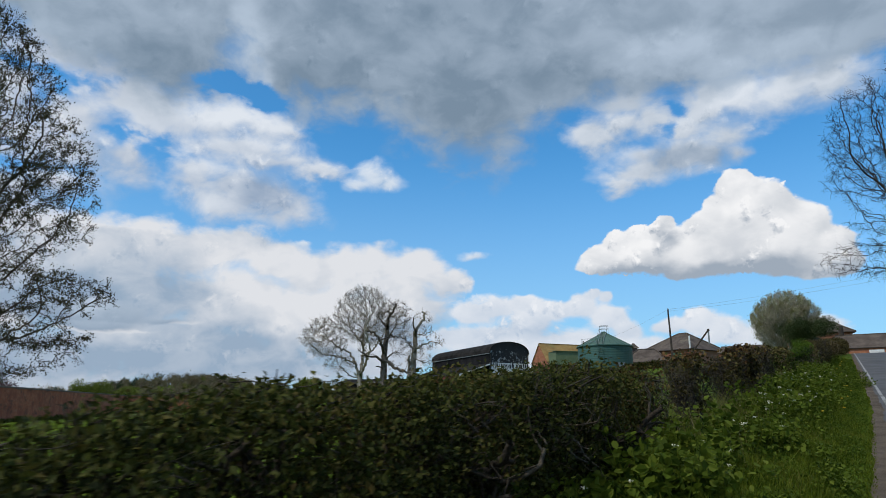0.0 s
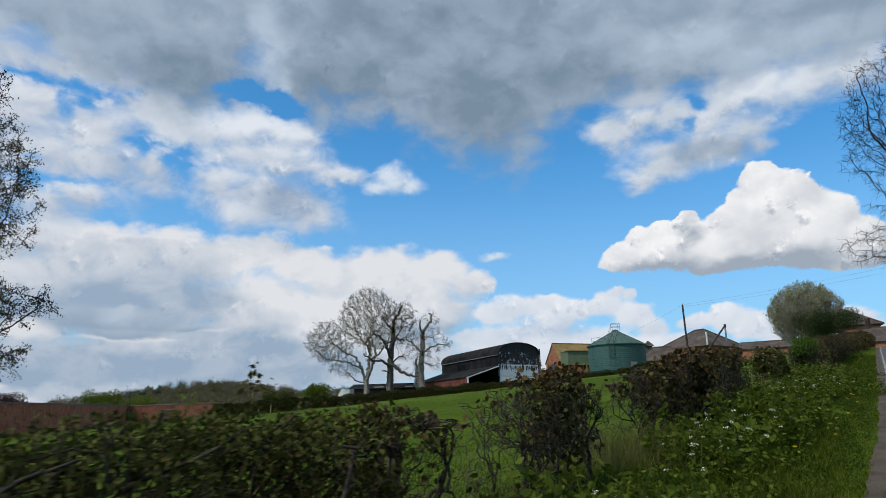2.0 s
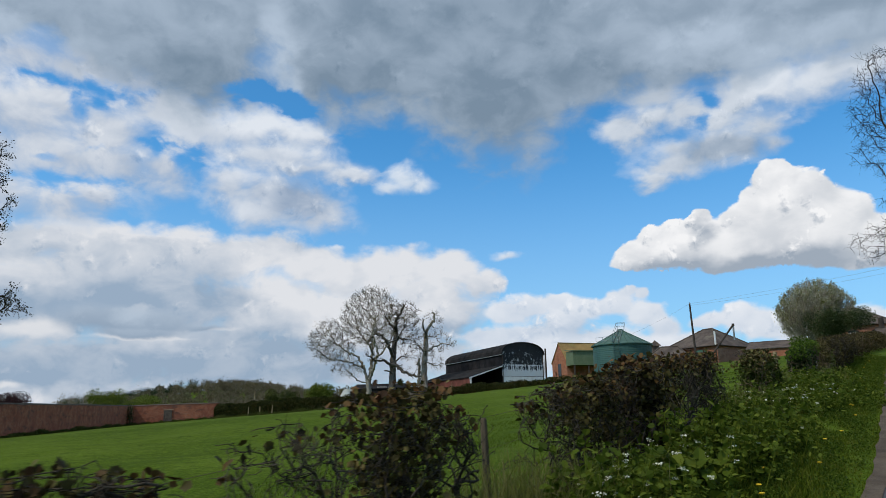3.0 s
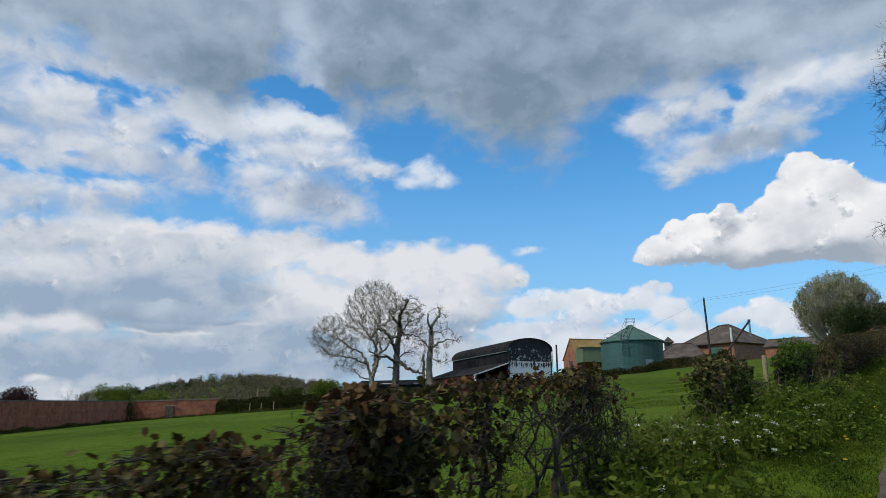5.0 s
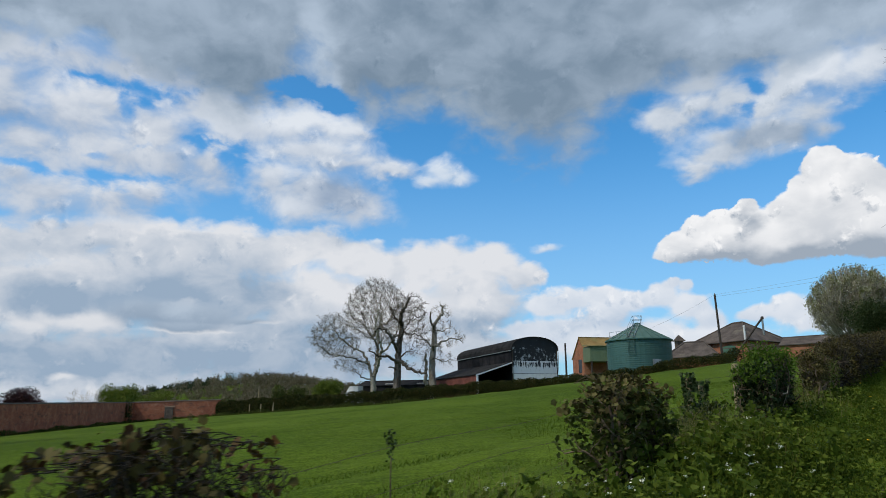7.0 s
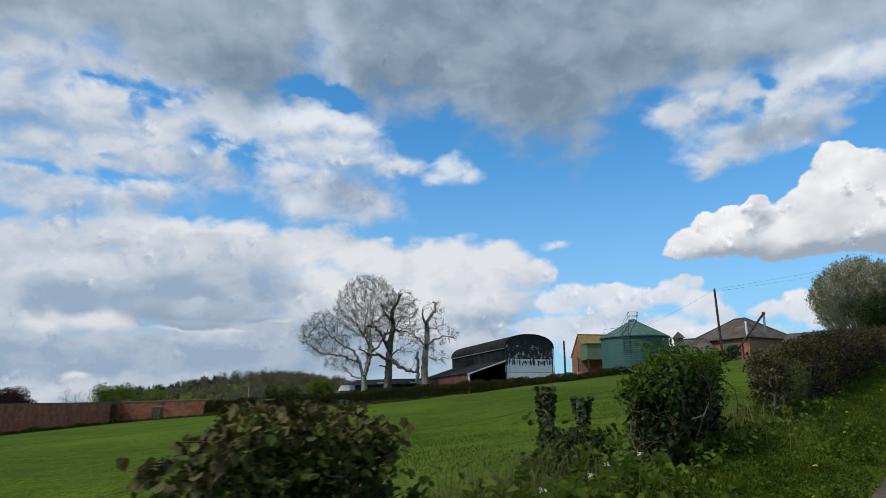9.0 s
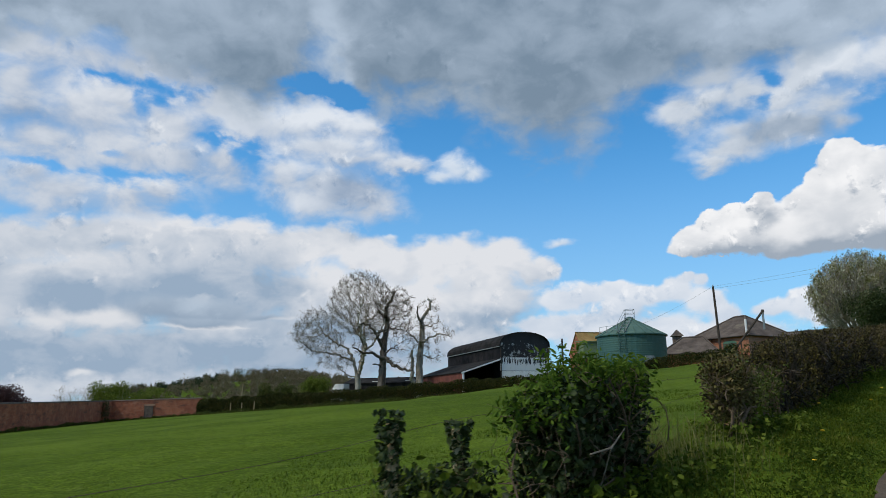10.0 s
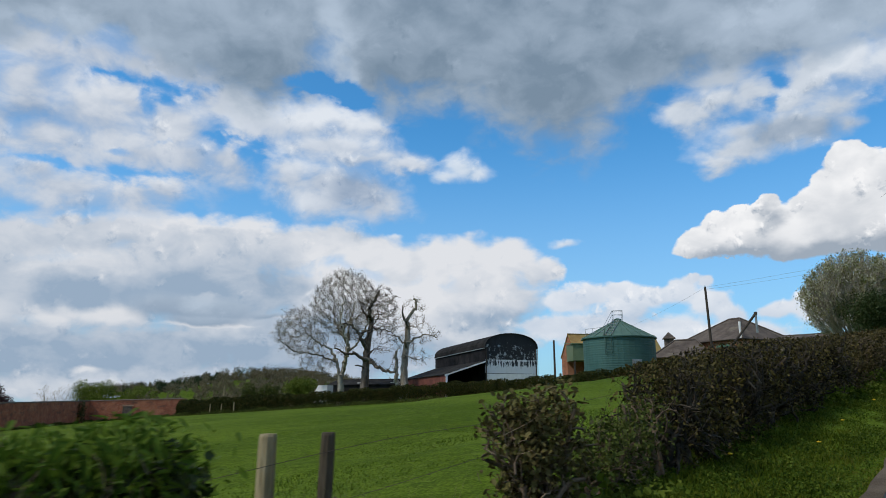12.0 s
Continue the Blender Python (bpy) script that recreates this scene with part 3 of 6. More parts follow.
def boxed(*dims, m=None):
    bm = bmesh.new()
    box(bm, *dims, m=m)
    return bm


def solid(rings):
    """A solid through rings of equally many points, closed at both ends."""
    bm = bmesh.new()
    made = [[bm.verts.new(p) for p in ring] for ring in rings]
    for a, b in zip(made, made[1:]):
        for i in range(len(a)):
            j = (i + 1) % len(a)
            bm.faces.new((a[i], a[j], b[j], b[i]))
    bm.faces.new(made[0][::-1])
    bm.faces.new(made[-1])
    bmesh.ops.recalc_face_normals(bm, faces=bm.faces)
    return bm


def rod(p, q, r, sides=6, r2=None):
    p, q = Vector(p), Vector(q)
    d = (q - p).normalized()
    u = d.orthogonal().normalized()
    v = d.cross(u)
    turn = [(math.cos(k), math.sin(k)) for k in np.arange(sides) * math.tau / sides]
    return solid([[o + (u * c + v * s) * w for c, s in turn] for o, w in ((p, r), (q, r if r2 is None else r2))])


def joined(parts):
    bm = bmesh.new()
    for b in parts:
        me = bpy.data.meshes.new("temp")
        b.to_mesh(me)
        b.free()
        bm.from_mesh(me)
        bpy.data.meshes.remove(me)
    return bm


def limbs(p, q, r0, r1, sides=5):
    """Tapered limbs between rows of places p and q."""
    p, q, r0, r1 = (np.asarray(v, float) for v in (p, q, r0, r1))
    d = q - p
    d /= np.linalg.norm(d, axis=1, keepdims=True) + 1e-9
    ref = np.where(np.abs(d[:, 2:3]) > 0.9, [[1.0, 0, 0]], [[0, 0, 1.0]])
    u = np.cross(d, ref)
    u /= np.linalg.norm(u, axis=1, keepdims=True) + 1e-9
    v = np.cross(d, u)
    k = np.arange(sides) * math.tau / sides
    ring = u[:, None] * np.cos(k)[None, :, None] + v[:, None] * np.sin(k)[None, :, None]
    q = q + d * r1[:, None] * 0.6
    verts = np.concatenate([p[:, None] + ring * r0[:, None, None], q[:, None] + ring * r1[:, None, None]], 1)
    i = np.arange(sides)
    j = (i + 1) % sides
    one = np.stack([i, j, j + sides, i + sides], -1)
    faces = one[None] + (np.arange(len(p)) * 2 * sides)[:, None, None]
    return verts.reshape(-1, 3), faces.reshape(-1, 4)


def leaves(at, size, out=None, upright=0.0, slim=0.5, droop=0.0, shape="plain", level=0.0):
    """Folded leaves at the given places, plain (four corners), oval or lobed like a maple's; level lays them face up. Arrays for mesh_of."""
    m = len(at)
    d = rng.normal(size=(m, 3))
    if out is not None:
        d += out
    d[:, 2] += upright - droop
    d /= np.linalg.norm(d, axis=1, keepdims=True)
    side = np.cross(d, rng.normal(size=(m, 3)) + np.array([0, 0, level]))
    side /= np.linalg.norm(side, axis=1, keepdims=True) + 1e-9
    up = np.cross(side, d)
    L = size * rng.uniform(0.6, 1.3, (m, 1))
    base, tip = at - d * L * 0.5, at + d * L * 0.5
    mid = at + up * L * 0.10 - d * L * 0.05
    a, b = mid + side * L * slim * 0.5, mid - side * L * slim * 0.5
    if shape == "maple":
        rim = ((-0.40, 0.32), (-0.14, 0.34), (0.08, 0.50), (0.17, 0.27))
        fold = up * L * 0.16
        right = [at + d * L * a_ + side * L * slim * b_ + fold * (b_ - 0.25) for a_, b_ in rim]
        left = [at + d * L * a_ - side * L * slim * b_ + fold * (b_ - 0.25) for a_, b_ in rim]
        verts = np.stack([base, *right, tip - up * L * 0.1, *left[::-1]], 1).reshape(-1, 3)
        k = np.arange(m)[:, None] * 10
        return verts, np.concatenate([k + [0, 1, 2, 3, 4, 5], k + [0, 5, 6, 7, 8, 9]], 0)
    if shape == "oval":
        low, high = at - d * L * 0.28, at + d * L * 0.14
        fold = up * L * 0.09
        verts = np.stack([base, low + side * L * slim * 0.42 + fold, high + side * L * slim * 0.44 + fold, tip, high - side * L * slim * 0.44 + fold, low - side * L * slim * 0.42 + fold], 1).reshape(-1, 3)
        k = np.arange(m)[:, None] * 6
        return verts, np.concatenate([k + [0, 1, 2, 3], k + [0, 3, 4, 5]], 0)
    verts = np.stack([base, a, tip, b], 1).reshape(-1, 3)
    faces = np.arange(m * 4).reshape(-1, 4)
    return verts, faces


def grow(base, direction, length, radius, levels, spread, kids, wander=0.16, lift=0.10, envelope=None, taper=0.45, first=0.28, seed=1, thin=0.006, crook=None):
    """Limbs of a tree: rows of start, end, radius at both, and level. envelope: centre and half axes of the crown."""
    r = np.random.default_rng(seed)
    out, tips = [], []

    def limb(p, d, L, rad, level, own=0):
        n = 9 if level == 0 else 6 if level < 2 else 5 if level < 3 else 4
        pts = [p]
        for i in range(n):
            d = d + r.normal(size=3) * ((crook if crook is not None else wander * 0.6) if level == 0 else wander)
            d[2] += lift * (1.0 if level else 0.4)
            d = d / np.linalg.norm(d)
            p = p + d * L / n
            pts.append(p)
        end = rad * (taper if level < levels else 0.4)
        for i in range(n):
            out.append((*pts[i], *pts[i + 1], rad + (end - rad) * i / n, rad + (end - rad) * (i + 1) / n, level, own))
        if level == levels:
            tips.append(pts[-1])
            tips.append(pts[-2])
            return
        m = kids[level]
        for k in range(m):
            f = first + (1 - first) * (k + r.uniform(0.2, 0.9)) / m if level else first + (1 - first) * (k + 0.5) / m
            f = min(f, 0.999)
            i = int(f * n)
            at = pts[i] + (pts[i + 1] - pts[i]) * (f * n - i)
            axis = pts[i + 1] - pts[i]
            axis = axis / np.linalg.norm(axis)
            side = np.cross(axis, r.normal(size=3))
            side /= np.linalg.norm(side)
            ang = radians(spread[level]) * r.uniform(0.7, 1.25)
            nd = axis * math.cos(ang) + side * math.sin(ang)
            nl = L * r.uniform(0.45, 0.75) * (1.15 - 0.45 * f)
            if envelope is not None:
                c, h = envelope
                # length to the crown's edge along the new way
                o, w = (at - c) / h, nd / h
                A, B, C = w @ w, 2 * o @ w, o @ o - 1
                disc = B * B - 4 * A * C
                if disc <= 0:
                    nl = L * 0.15
                else:
                    reach = (-B + math.sqrt(disc)) / (2 * A)
                    nl = min(max(reach * r.uniform(0.55, 0.95), 0.1 * L), L * 0.9) if level < 1 else min(nl, max(reach * 1.05, 0.12 * L))
            nr = min((rad + (end - rad) * f) * r.uniform(0.45, 0.72), nl * 0.06 + 0.01)
            limb(at, nd, nl, max(nr, thin), level + 1, own if level else k + 1)

    limb(np.array(base, float), np.array(direction, float) / np.linalg.norm(direction), length, radius, 0)
    return np.array(out), np.array(tips)


def wood_mesh(name, rows, mat, sides=(8, 6, 5, 4, 3, 3, 3)):
    verts, faces, off = [], [], 0
    for level in range(int(rows[:, 8].max()) + 1):
        sub = rows[rows[:, 8] == level]
        if len(sub):
            v, f = limbs(sub[:, 0:3], sub[:, 3:6], sub[:, 6], sub[:, 7], sides[level])
            verts.append(v)
            faces.append(f + off)
            off += len(v)
    return mesh_of(name, np.concatenate(verts), np.concatenate(faces), mat, True)


# ---- ground, lane and verge ----
def build_ground():
    def marks(lo, hi, fine, reach, grow_by=1.12):
        m = list(np.arange(lo, hi + 1e-6, fine))
        gap, v = fine, hi
        while v < reach:
            gap *= grow_by
            v += gap
            m.append(v)
        gap, v = fine, lo
        while v > -reach:
            gap *= grow_by
            v -= gap
            m.insert(0, v)
        return np.array(m)

    s = marks(-10, 110, 1.0, 4200)
    l = marks(-6, 9, 0.25, 4200, 1.07)
    S, L = np.meshgrid(s, l, indexing="ij")
    x, y = S * UX - L * UY, S * UY + L * UX
    z = land(x, y)
    rough = (L > road_edge(S) + 0.4) * (np.abs(L) < 60)
    z = z + rough * 0.05 * np.sin(x * 1.3 + 2 * np.sin(y * 0.7)) * np.sin(y * 1.1 + 1.7 * np.sin(x * 0.5))
    verts = np.stack([x, y, z], -1).reshape(-1, 3)
    n = len(l)
    i, j = np.meshgrid(np.arange(len(s) - 1), np.arange(n - 1), indexing="ij")
    a = (i * n + j).ravel()
    faces = np.stack([a, a + n, a + n + 1, a + 1], -1)
    ob = new("ground", mesh_of("ground", verts, faces, GRASS_FIELD, True))
    tagged(ob, "green pasture and grassy verge rising beside the lane", "ground", kind="structure")


def ribbon(name, s0, s1, l0, l1, lift, mat, label, category, ragged=0.0, n=3):
    s = np.arange(s0, s1, 0.4)
    cols = []
    for k in np.linspace(0, 1, n):
        a = l0(s) * (1 - k) + l1(s) * k
        if ragged:
            a = a + ragged * (np.sin(s * 5.3 + k * 9) * 0.5 + np.sin(s * 13.7 + k * 5) * 0.5)
        x, y = s * UX - a * UY, s * UY + a * UX
        cols.append(np.stack([x, y, lane_height(s) + lift], -1))
    verts = np.stack(cols, 1).reshape(-1, 3)
    i, j = np.meshgrid(np.arange(len(s) - 1), np.arange(n - 1), indexing="ij")
    a = (i * n + j).ravel()
    me = mesh_of(name, verts, np.stack([a, a + n, a + n + 1, a + 1], -1)[:, ::-1], mat, True)
    return tagged(new(name, me), label, category, kind="structure")


build_ground()
ribbon("road", -40, 160, lambda s: road_edge(s) - 5.2, lambda s: road_edge(s) - 0.06, 0.0, ASPHALT, "narrow grey tarmac country lane going uphill", "road", n=12)
ribbon("road_edge_line", -40, 160, lambda s: road_edge(s) - 0.29, lambda s: road_edge(s) - 0.22, 0.006, LINE_PAINT, "worn white painted line along the lane's edge", "road line", n=2)
ribbon("verge_soil", -40, 120, lambda s: road_edge(s) - 0.15, lambda s: road_edge(s) + 0.03, 0.012, SOIL, "strip of bare brown soil beside the tarmac", "soil", ragged=0.03, n=4)


# ---- hedge, shrubs and fence by the lane ----
def shrub(name, label, s0, s1, l, half, top, leaf, fill, size, stems, per_tip=5, category="shrub", group="", tops=None, ragged=0.10, seed=1, slim=0.6, bare=0.30, twig_mat=None, kids=(7, 5), clump=0, thick=1.0, shape="", level=0.0, young=None, pockets=0.0):
    """A clipped bush or length of hedge between s0 and s1: crooked stems, twigs, and leaves at the twigs' ends and in the mass."""
    r = np.random.default_rng(seed)
    line = l if callable(l) else (lambda s: np.full(np.shape(s), float(l)))
    mid = (s0 + s1) / 2
    o = spots(np.array([mid]), line(np.array([mid])), np.zeros(1))[0]
    ob = thing(name, label, category, Vector(o), group)
    ph = r.uniform(0, 6, 6)

    def ceiling_at(s):
        h = np.interp(s, *tops) if tops else np.full(np.shape(s), float(top))
        return lane_height(s) + h * (1 + ragged * (0.5 * np.sin(s * 3.1 + ph[0]) + 0.3 * np.sin(s * 7.3 + ph[1]) + 0.2 * np.sin(s * 19 + ph[2])))

    def inside(p, slack=0.0):
        s, a = p[:, 0] * UX + p[:, 1] * UY, -p[:, 0] * UY + p[:, 1] * UX
        return (p[:, 2] < ceiling_at(s) + slack) & (np.abs(a - line(s)) < half * 1.15 + slack) & (s > s0 - 0.12 - slack) & (s < s1 + 0.12 + slack)

    pos, fine = [], []
    for k in range(stems):
        s_ = s0 + (s1 - s0) * (k + r.uniform(0.1, 0.9)) / stems
        at = np.array([s_])
        q = spots(at, line(at) + r.uniform(-0.4, 0.4) * half, np.array([-0.03]))[0]
        H = max(float(ceiling_at(at)[0]) - q[2], 0.3)
        d = np.array([r.normal() * 0.34, r.normal() * 0.34, 1.0])
        rows, tips = grow(q, d, H * r.uniform(0.75, 1.05), r.uniform(0.014, 0.040) * thick, 2, (52, 50), kids, wander=0.34, lift=0.05, seed=int(r.integers(1e9)), taper=0.45, thin=0.0035, first=0.22)
        main = rows[rows[:, 8] == 0]
        main = main[np.logical_and.accumulate(inside(main[:, 3:6], 0.03))]
        main[:, 0:3] -= o
        main[:, 3:6] -= o
        rows = rows[inside(rows[:, 3:6], 0.03)]
        if len(rows):
            rows[:, 0:3] -= o
            rows[:, 3:6] -= o
            if len(main):
                child("stem", wood_mesh("stem", main, twig_mat or TWIG, (6, 4, 3)), ob)
            fine.append(rows[rows[:, 8] > 0])
        if per_tip:
            t = np.repeat(tips, per_tip, 0)
            pos.append(t + r.normal(size=t.shape) * size * 0.9)
    if fine:
        tagged(child("twig_mass", wood_mesh("twig_mass", np.concatenate(fine), twig_mat or TWIG, (5, 4, 3)), ob), kind="stuff")
    if fill:
        s = r.uniform(s0, s1, fill)
        ang = r.uniform(0, math.pi, fill)
        rad = np.where(r.random(fill) < 0.55, r.uniform(0.82, 1.0, fill), np.sqrt(r.uniform(0.05, 0.9, fill)))
        w = half * (1 + 0.22 * np.sin(s * 3.7 + ph[3]) + 0.14 * np.sin(s * 9.1 + ph[4]))
        c, sn = np.cos(ang), np.sin(ang)
        lo, hi = np.sign(c) * np.abs(c) ** 0.6 * rad, np.abs(sn) ** 0.6 * rad
        lo = lo + 0.16 * np.sin(s * 13 + ph[5]) * np.sin(hi * 11 + ph[2])
        hi = np.maximum(hi, bare * (r.random(fill) if bare < 0.6 else r.uniform(0.8, 1.05, fill)))
        if pockets:
            # hollows in the clipped face, where the inner twigs show
            hollow = np.sin(s * 9.7 + 2.1 * np.sin(hi * 6 + s)) * np.sin(hi * 8.3 + 1.7 * np.sin(s * 5.1)) + 0.5 * np.sin(s * 23 + hi * 17)
            rad = np.where(hollow < pockets - 1, np.minimum(rad, 0.62), rad)
            lo, hi = np.sign(c) * np.abs(c) ** 0.6 * rad, np.where(hi > 0.8, hi, np.abs(sn) ** 0.6 * rad)
        at = spots(s, line(s) + lo * w, np.zeros(fill))
        at[:, 2] += hi * (ceiling_at(s) - at[:, 2])
        if clump:
            at = at[r.integers(0, max(1, fill // clump), fill)] + r.normal(size=(fill, 3)) * size * 1.1
        pos.append(at)
    pos = np.concatenate(pos)
    pos = pos[inside(pos, 0.02) & (pos[:, 2] > land(pos[:, 0], pos[:, 1]) + 0.03)]
    shape = shape or ("oval" if s0 < 45 and len(pos) < 40000 else "plain")
    # crest leaves: young shoots on bushes, the painted lit top on the long hedge
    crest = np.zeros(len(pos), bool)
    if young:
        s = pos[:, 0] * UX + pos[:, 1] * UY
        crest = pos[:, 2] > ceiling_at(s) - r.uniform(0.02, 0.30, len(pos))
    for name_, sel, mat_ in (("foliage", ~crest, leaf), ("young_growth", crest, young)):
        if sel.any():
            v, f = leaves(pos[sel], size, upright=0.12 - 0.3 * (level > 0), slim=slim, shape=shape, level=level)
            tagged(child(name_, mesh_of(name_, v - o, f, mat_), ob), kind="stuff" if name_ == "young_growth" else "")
    return ob


HEDGE = "hedge plants along the lane"
# lit top is put into colour: crest leaves lighter olive than the dark sides
shrub("hedge", "long dense dark-green field hedge, trimmed flat", -3.0, 7.8, 2.75, 0.58, 1.28, HEDGE_LEAF, 80000, 0.042, 90, 5, category="hedge", seed=3, ragged=0.06, pockets=1.05, thick=1.3, tops=((-3, 2.6, 5.0, 6.4, 7.8), (1.42, 1.38, 1.36, 1.34, 1.29)), bare=0.05, clump=5, young=HEDGE_LIT, twig_mat=HEDGE_BARK)
def gnarled(name, label, s0, s1, l, half, tops, stools, thick, seed, rosette=4, low=0.15, zone=0.35, masses=(), size=0.052, category="shrub", sprays=0.15):
    """Old cut-back hedge maple: thick crooked stems that fork and bend flat under the clipped top, knotted twigs, leaves in rosettes at their ends.
    masses: stretches (from, to, lowest height, leaves) where the leaves close up."""
    r = np.random.default_rng(seed)
    mid = (s0 + s1) / 2
    o = np.array(spot(mid, l))
    ob = thing(name, label, category, Vector(o), HEDGE)
    along, across = np.array([UX, UY, 0.0]), np.array([-UY, UX, 0.0])
    ph = r.uniform(0, 6, 2)

    def roof(s):
        return lane_height(s) + np.interp(s, *tops) * (1 + 0.03 * np.sin(s * 11 + ph[0]) + 0.02 * np.sin(s * 27 + ph[1]))

    rows, tips, count = [], [], [0]

    def limb(p, d, rad, length, level, own):
        stride = (0.085, 0.075, 0.05, 0.035)[level]
        n = max(2, int(length / stride))
        wide = rad
        for i in range(n):
            s = p @ along
            d = d + r.normal(size=3) * (0.40, 0.46, 0.50, 0.45)[level]
            d = d - across * (d @ across) * 0.25
            d[2] += (0.30, 0.12, 0.08, 0.05)[level]
            off = p @ across - l
            if abs(off) > half:
                d = d - across * np.sign(off) * 0.5
            if s < s0 or s > s1:
                d = d + along * (0.5 if s < s0 else -0.5)
            room = roof(s) - p[2]
            if room < 0.10:
                d[2] = -0.25 * abs(d[2]) if room < 0.03 else 0.25 * d[2]
            d = d / np.linalg.norm(d)
            q = p + d * stride
            slim = rad * (1 - 0.55 * (i + 1) / n) * (1 + 0.12 * np.clip(r.normal(), -1, 1.5))
            rows.append((*p, *q, wide, slim, level, own))
            p, wide = q, slim
            if level < 3 and i > (1, 0, 0)[level] and r.random() < (0.26, 0.52, 0.55)[level]:
                fork(p, d, wide, length, level, own)
        if level < 3:
            for _ in range((4, 2, 2)[level]):
                fork(p, d, wide, length, level, own)
        else:
            tips.append(p)

    def fork(p, d, rad, length, level, own):
        e = d + r.normal(size=3) * (0.75, 0.8, 0.9)[level] + along * r.normal() * 0.45
        e = e / np.linalg.norm(e)
        if level == 0:
            count[0] += 1
            own = count[0]
        limb(p, e, max(rad * r.uniform(0.5, 0.78), 0.0035), (r.uniform(0.45, 0.85) if level == 0 else r.uniform(0.20, 0.42)) if level < 2 else r.uniform(0.07, 0.20), level + 1, own)

    for k in range(stools):
        at = s0 + (s1 - s0) * (k + r.uniform(0.25, 0.75)) / stools
        q = np.array(spot(at, l + r.uniform(-0.3, 0.3) * half, -0.04))
        high = float(roof(at)) - q[2]
        count[0] += 1
        limb(q, np.array([r.normal() * 0.25, r.normal() * 0.25, 1.0]), thick * r.uniform(0.8, 1.25), high * r.uniform(0.34, 0.60), 0, count[0])
    rows = np.array(rows)
    rows = rows[rows[:, 5] < roof(rows[:, 3] * UX + rows[:, 4] * UY) + 0.05]
    rows[:, 0:3] -= o
    rows[:, 3:6] -= o
    for level, kind in ((0, "stem"), (1, "branch")):
        for own in sorted(set(rows[rows[:, 8] == level, 9])):
            sub = rows[(rows[:, 8] == level) & (rows[:, 9] == own)].copy()
            sub[:, 8] = 0
            child(kind, wood_mesh(kind, sub, HEDGE_BARK, (8,)), ob)
    tagged(child("twig_mass", wood_mesh("twig_mass", rows[rows[:, 8] > 1], HEDGE_BARK, (5, 5, 5, 4)), ob), kind="stuff")
    tips = np.array(tips)
    room = roof(tips[:, 0] * UX + tips[:, 1] * UY) - tips[:, 2]
    pick = tips[r.random(len(tips)) < np.where(room < zone, sprays, low * sprays)]
    pos = [np.repeat(pick, rosette, 0) + r.normal(size=(len(pick) * rosette, 3)) * size * np.array([0.8, 0.8, 0.5])]
    for a, b, lowest, m in masses:
        heart = max(1, m // 9)
        s = r.uniform(a, b, heart)
        h = lowest + (1 - lowest) * r.random(heart) ** 0.8
        at = spots(s, l + r.uniform(-1, 1, heart) * half * 0.9, np.zeros(heart))
        at[:, 2] += h * (roof(s) - 0.03 - at[:, 2])
        at = at[r.integers(0, heart, m)]
        pos.append(at + r.normal(size=(m, 3)) * size * np.array([1.0, 1.0, 0.8]))
    pos = np.concatenate(pos)
    s = pos[:, 0] * UX + pos[:, 1] * UY
    pos = pos[(pos[:, 2] < roof(s) + 0.05) & (pos[:, 2] > land(pos[:, 0], pos[:, 1]) + 0.04)]
    s = pos[:, 0] * UX + pos[:, 1] * UY
    fresh = (roof(s) - pos[:, 2] < r.uniform(0.0, 0.36, len(pos))) & (np.sin(s * 6.1 + ph[0]) + r.normal(size=len(pos)) * 0.5 > -0.4)
    for name_, sel, mat_ in (("foliage", ~fresh, MAPLE_LEAF), ("young_growth", fresh, BROWN_LEAF)):
        if sel.any():
            v, f = leaves(pos[sel], size, slim=0.95, shape="maple", level=0.4, droop=0.7)
            tagged(child(name_, mesh_of(name_, v - o, f, mat_), ob), kind="stuff" if name_ == "young_growth" else "")
    return ob


gnarled("hedge_bush", "cut-back maple bush of bare crooked branches round a dark leafy core", 8.95, 11.05, 2.60, 0.24, ((8.9, 9.4, 10.0, 10.9, 11.1), (1.15, 1.34, 1.35, 1.29, 1.15)), 7, 0.030, 5, 4, 0.12, 0.25, ((10.0, 10.65, 0.35, 900), (10.0, 10.7, 0.05, 450)))
gnarled("hedge_bush", "thick cut-back stumps with sparse leaves at the hedge's end", 7.75, 8.6, 2.65, 0.15, ((7.7, 8.2, 8.7), (1.28, 1.22, 1.12)), 3, 0.040, 77, 4, 0.4, 0.5, ((7.75, 8.25, 0.3, 420),), sprays=0.25)
shrub("hedge_sapling", "thin leafy sapling standing out above the hedge", 6.96, 7.12, 2.75, 0.09, 1.60, HEDGE_LIT, 60, 0.040, 2, 2, group=HEDGE, seed=78, bare=0.9, clump=4, thick=0.4)
gnarled("hedge_bush", "cut-back maple with pale knotted twigs and bronze leaves", 12.15, 12.85, 2.55, 0.22, ((12.1, 12.5, 12.9), (1.16, 1.25, 1.26)), 4, 0.020, 6, 4, 0.25, 0.35, ((12.45, 12.85, 0.45, 220),))
gnarled("hedge_bush", "low dark maple bush with crooked stems", 12.85, 13.55, 2.55, 0.22, ((12.8, 13.1, 13.6), (1.24, 1.27, 1.22)), 4, 0.024, 36, 4, 0.3, 0.35, ((12.88, 13.5, 0.25, 850),))
gnarled("hedge_bush", "open maple bush of bronze leaves on thin crooked branches", 13.58, 14.05, 2.56, 0.18, ((13.5, 13.8, 14.1), (1.28, 1.32, 1.34)), 3, 0.016, 38, 4, 0.2, 0.40, ())
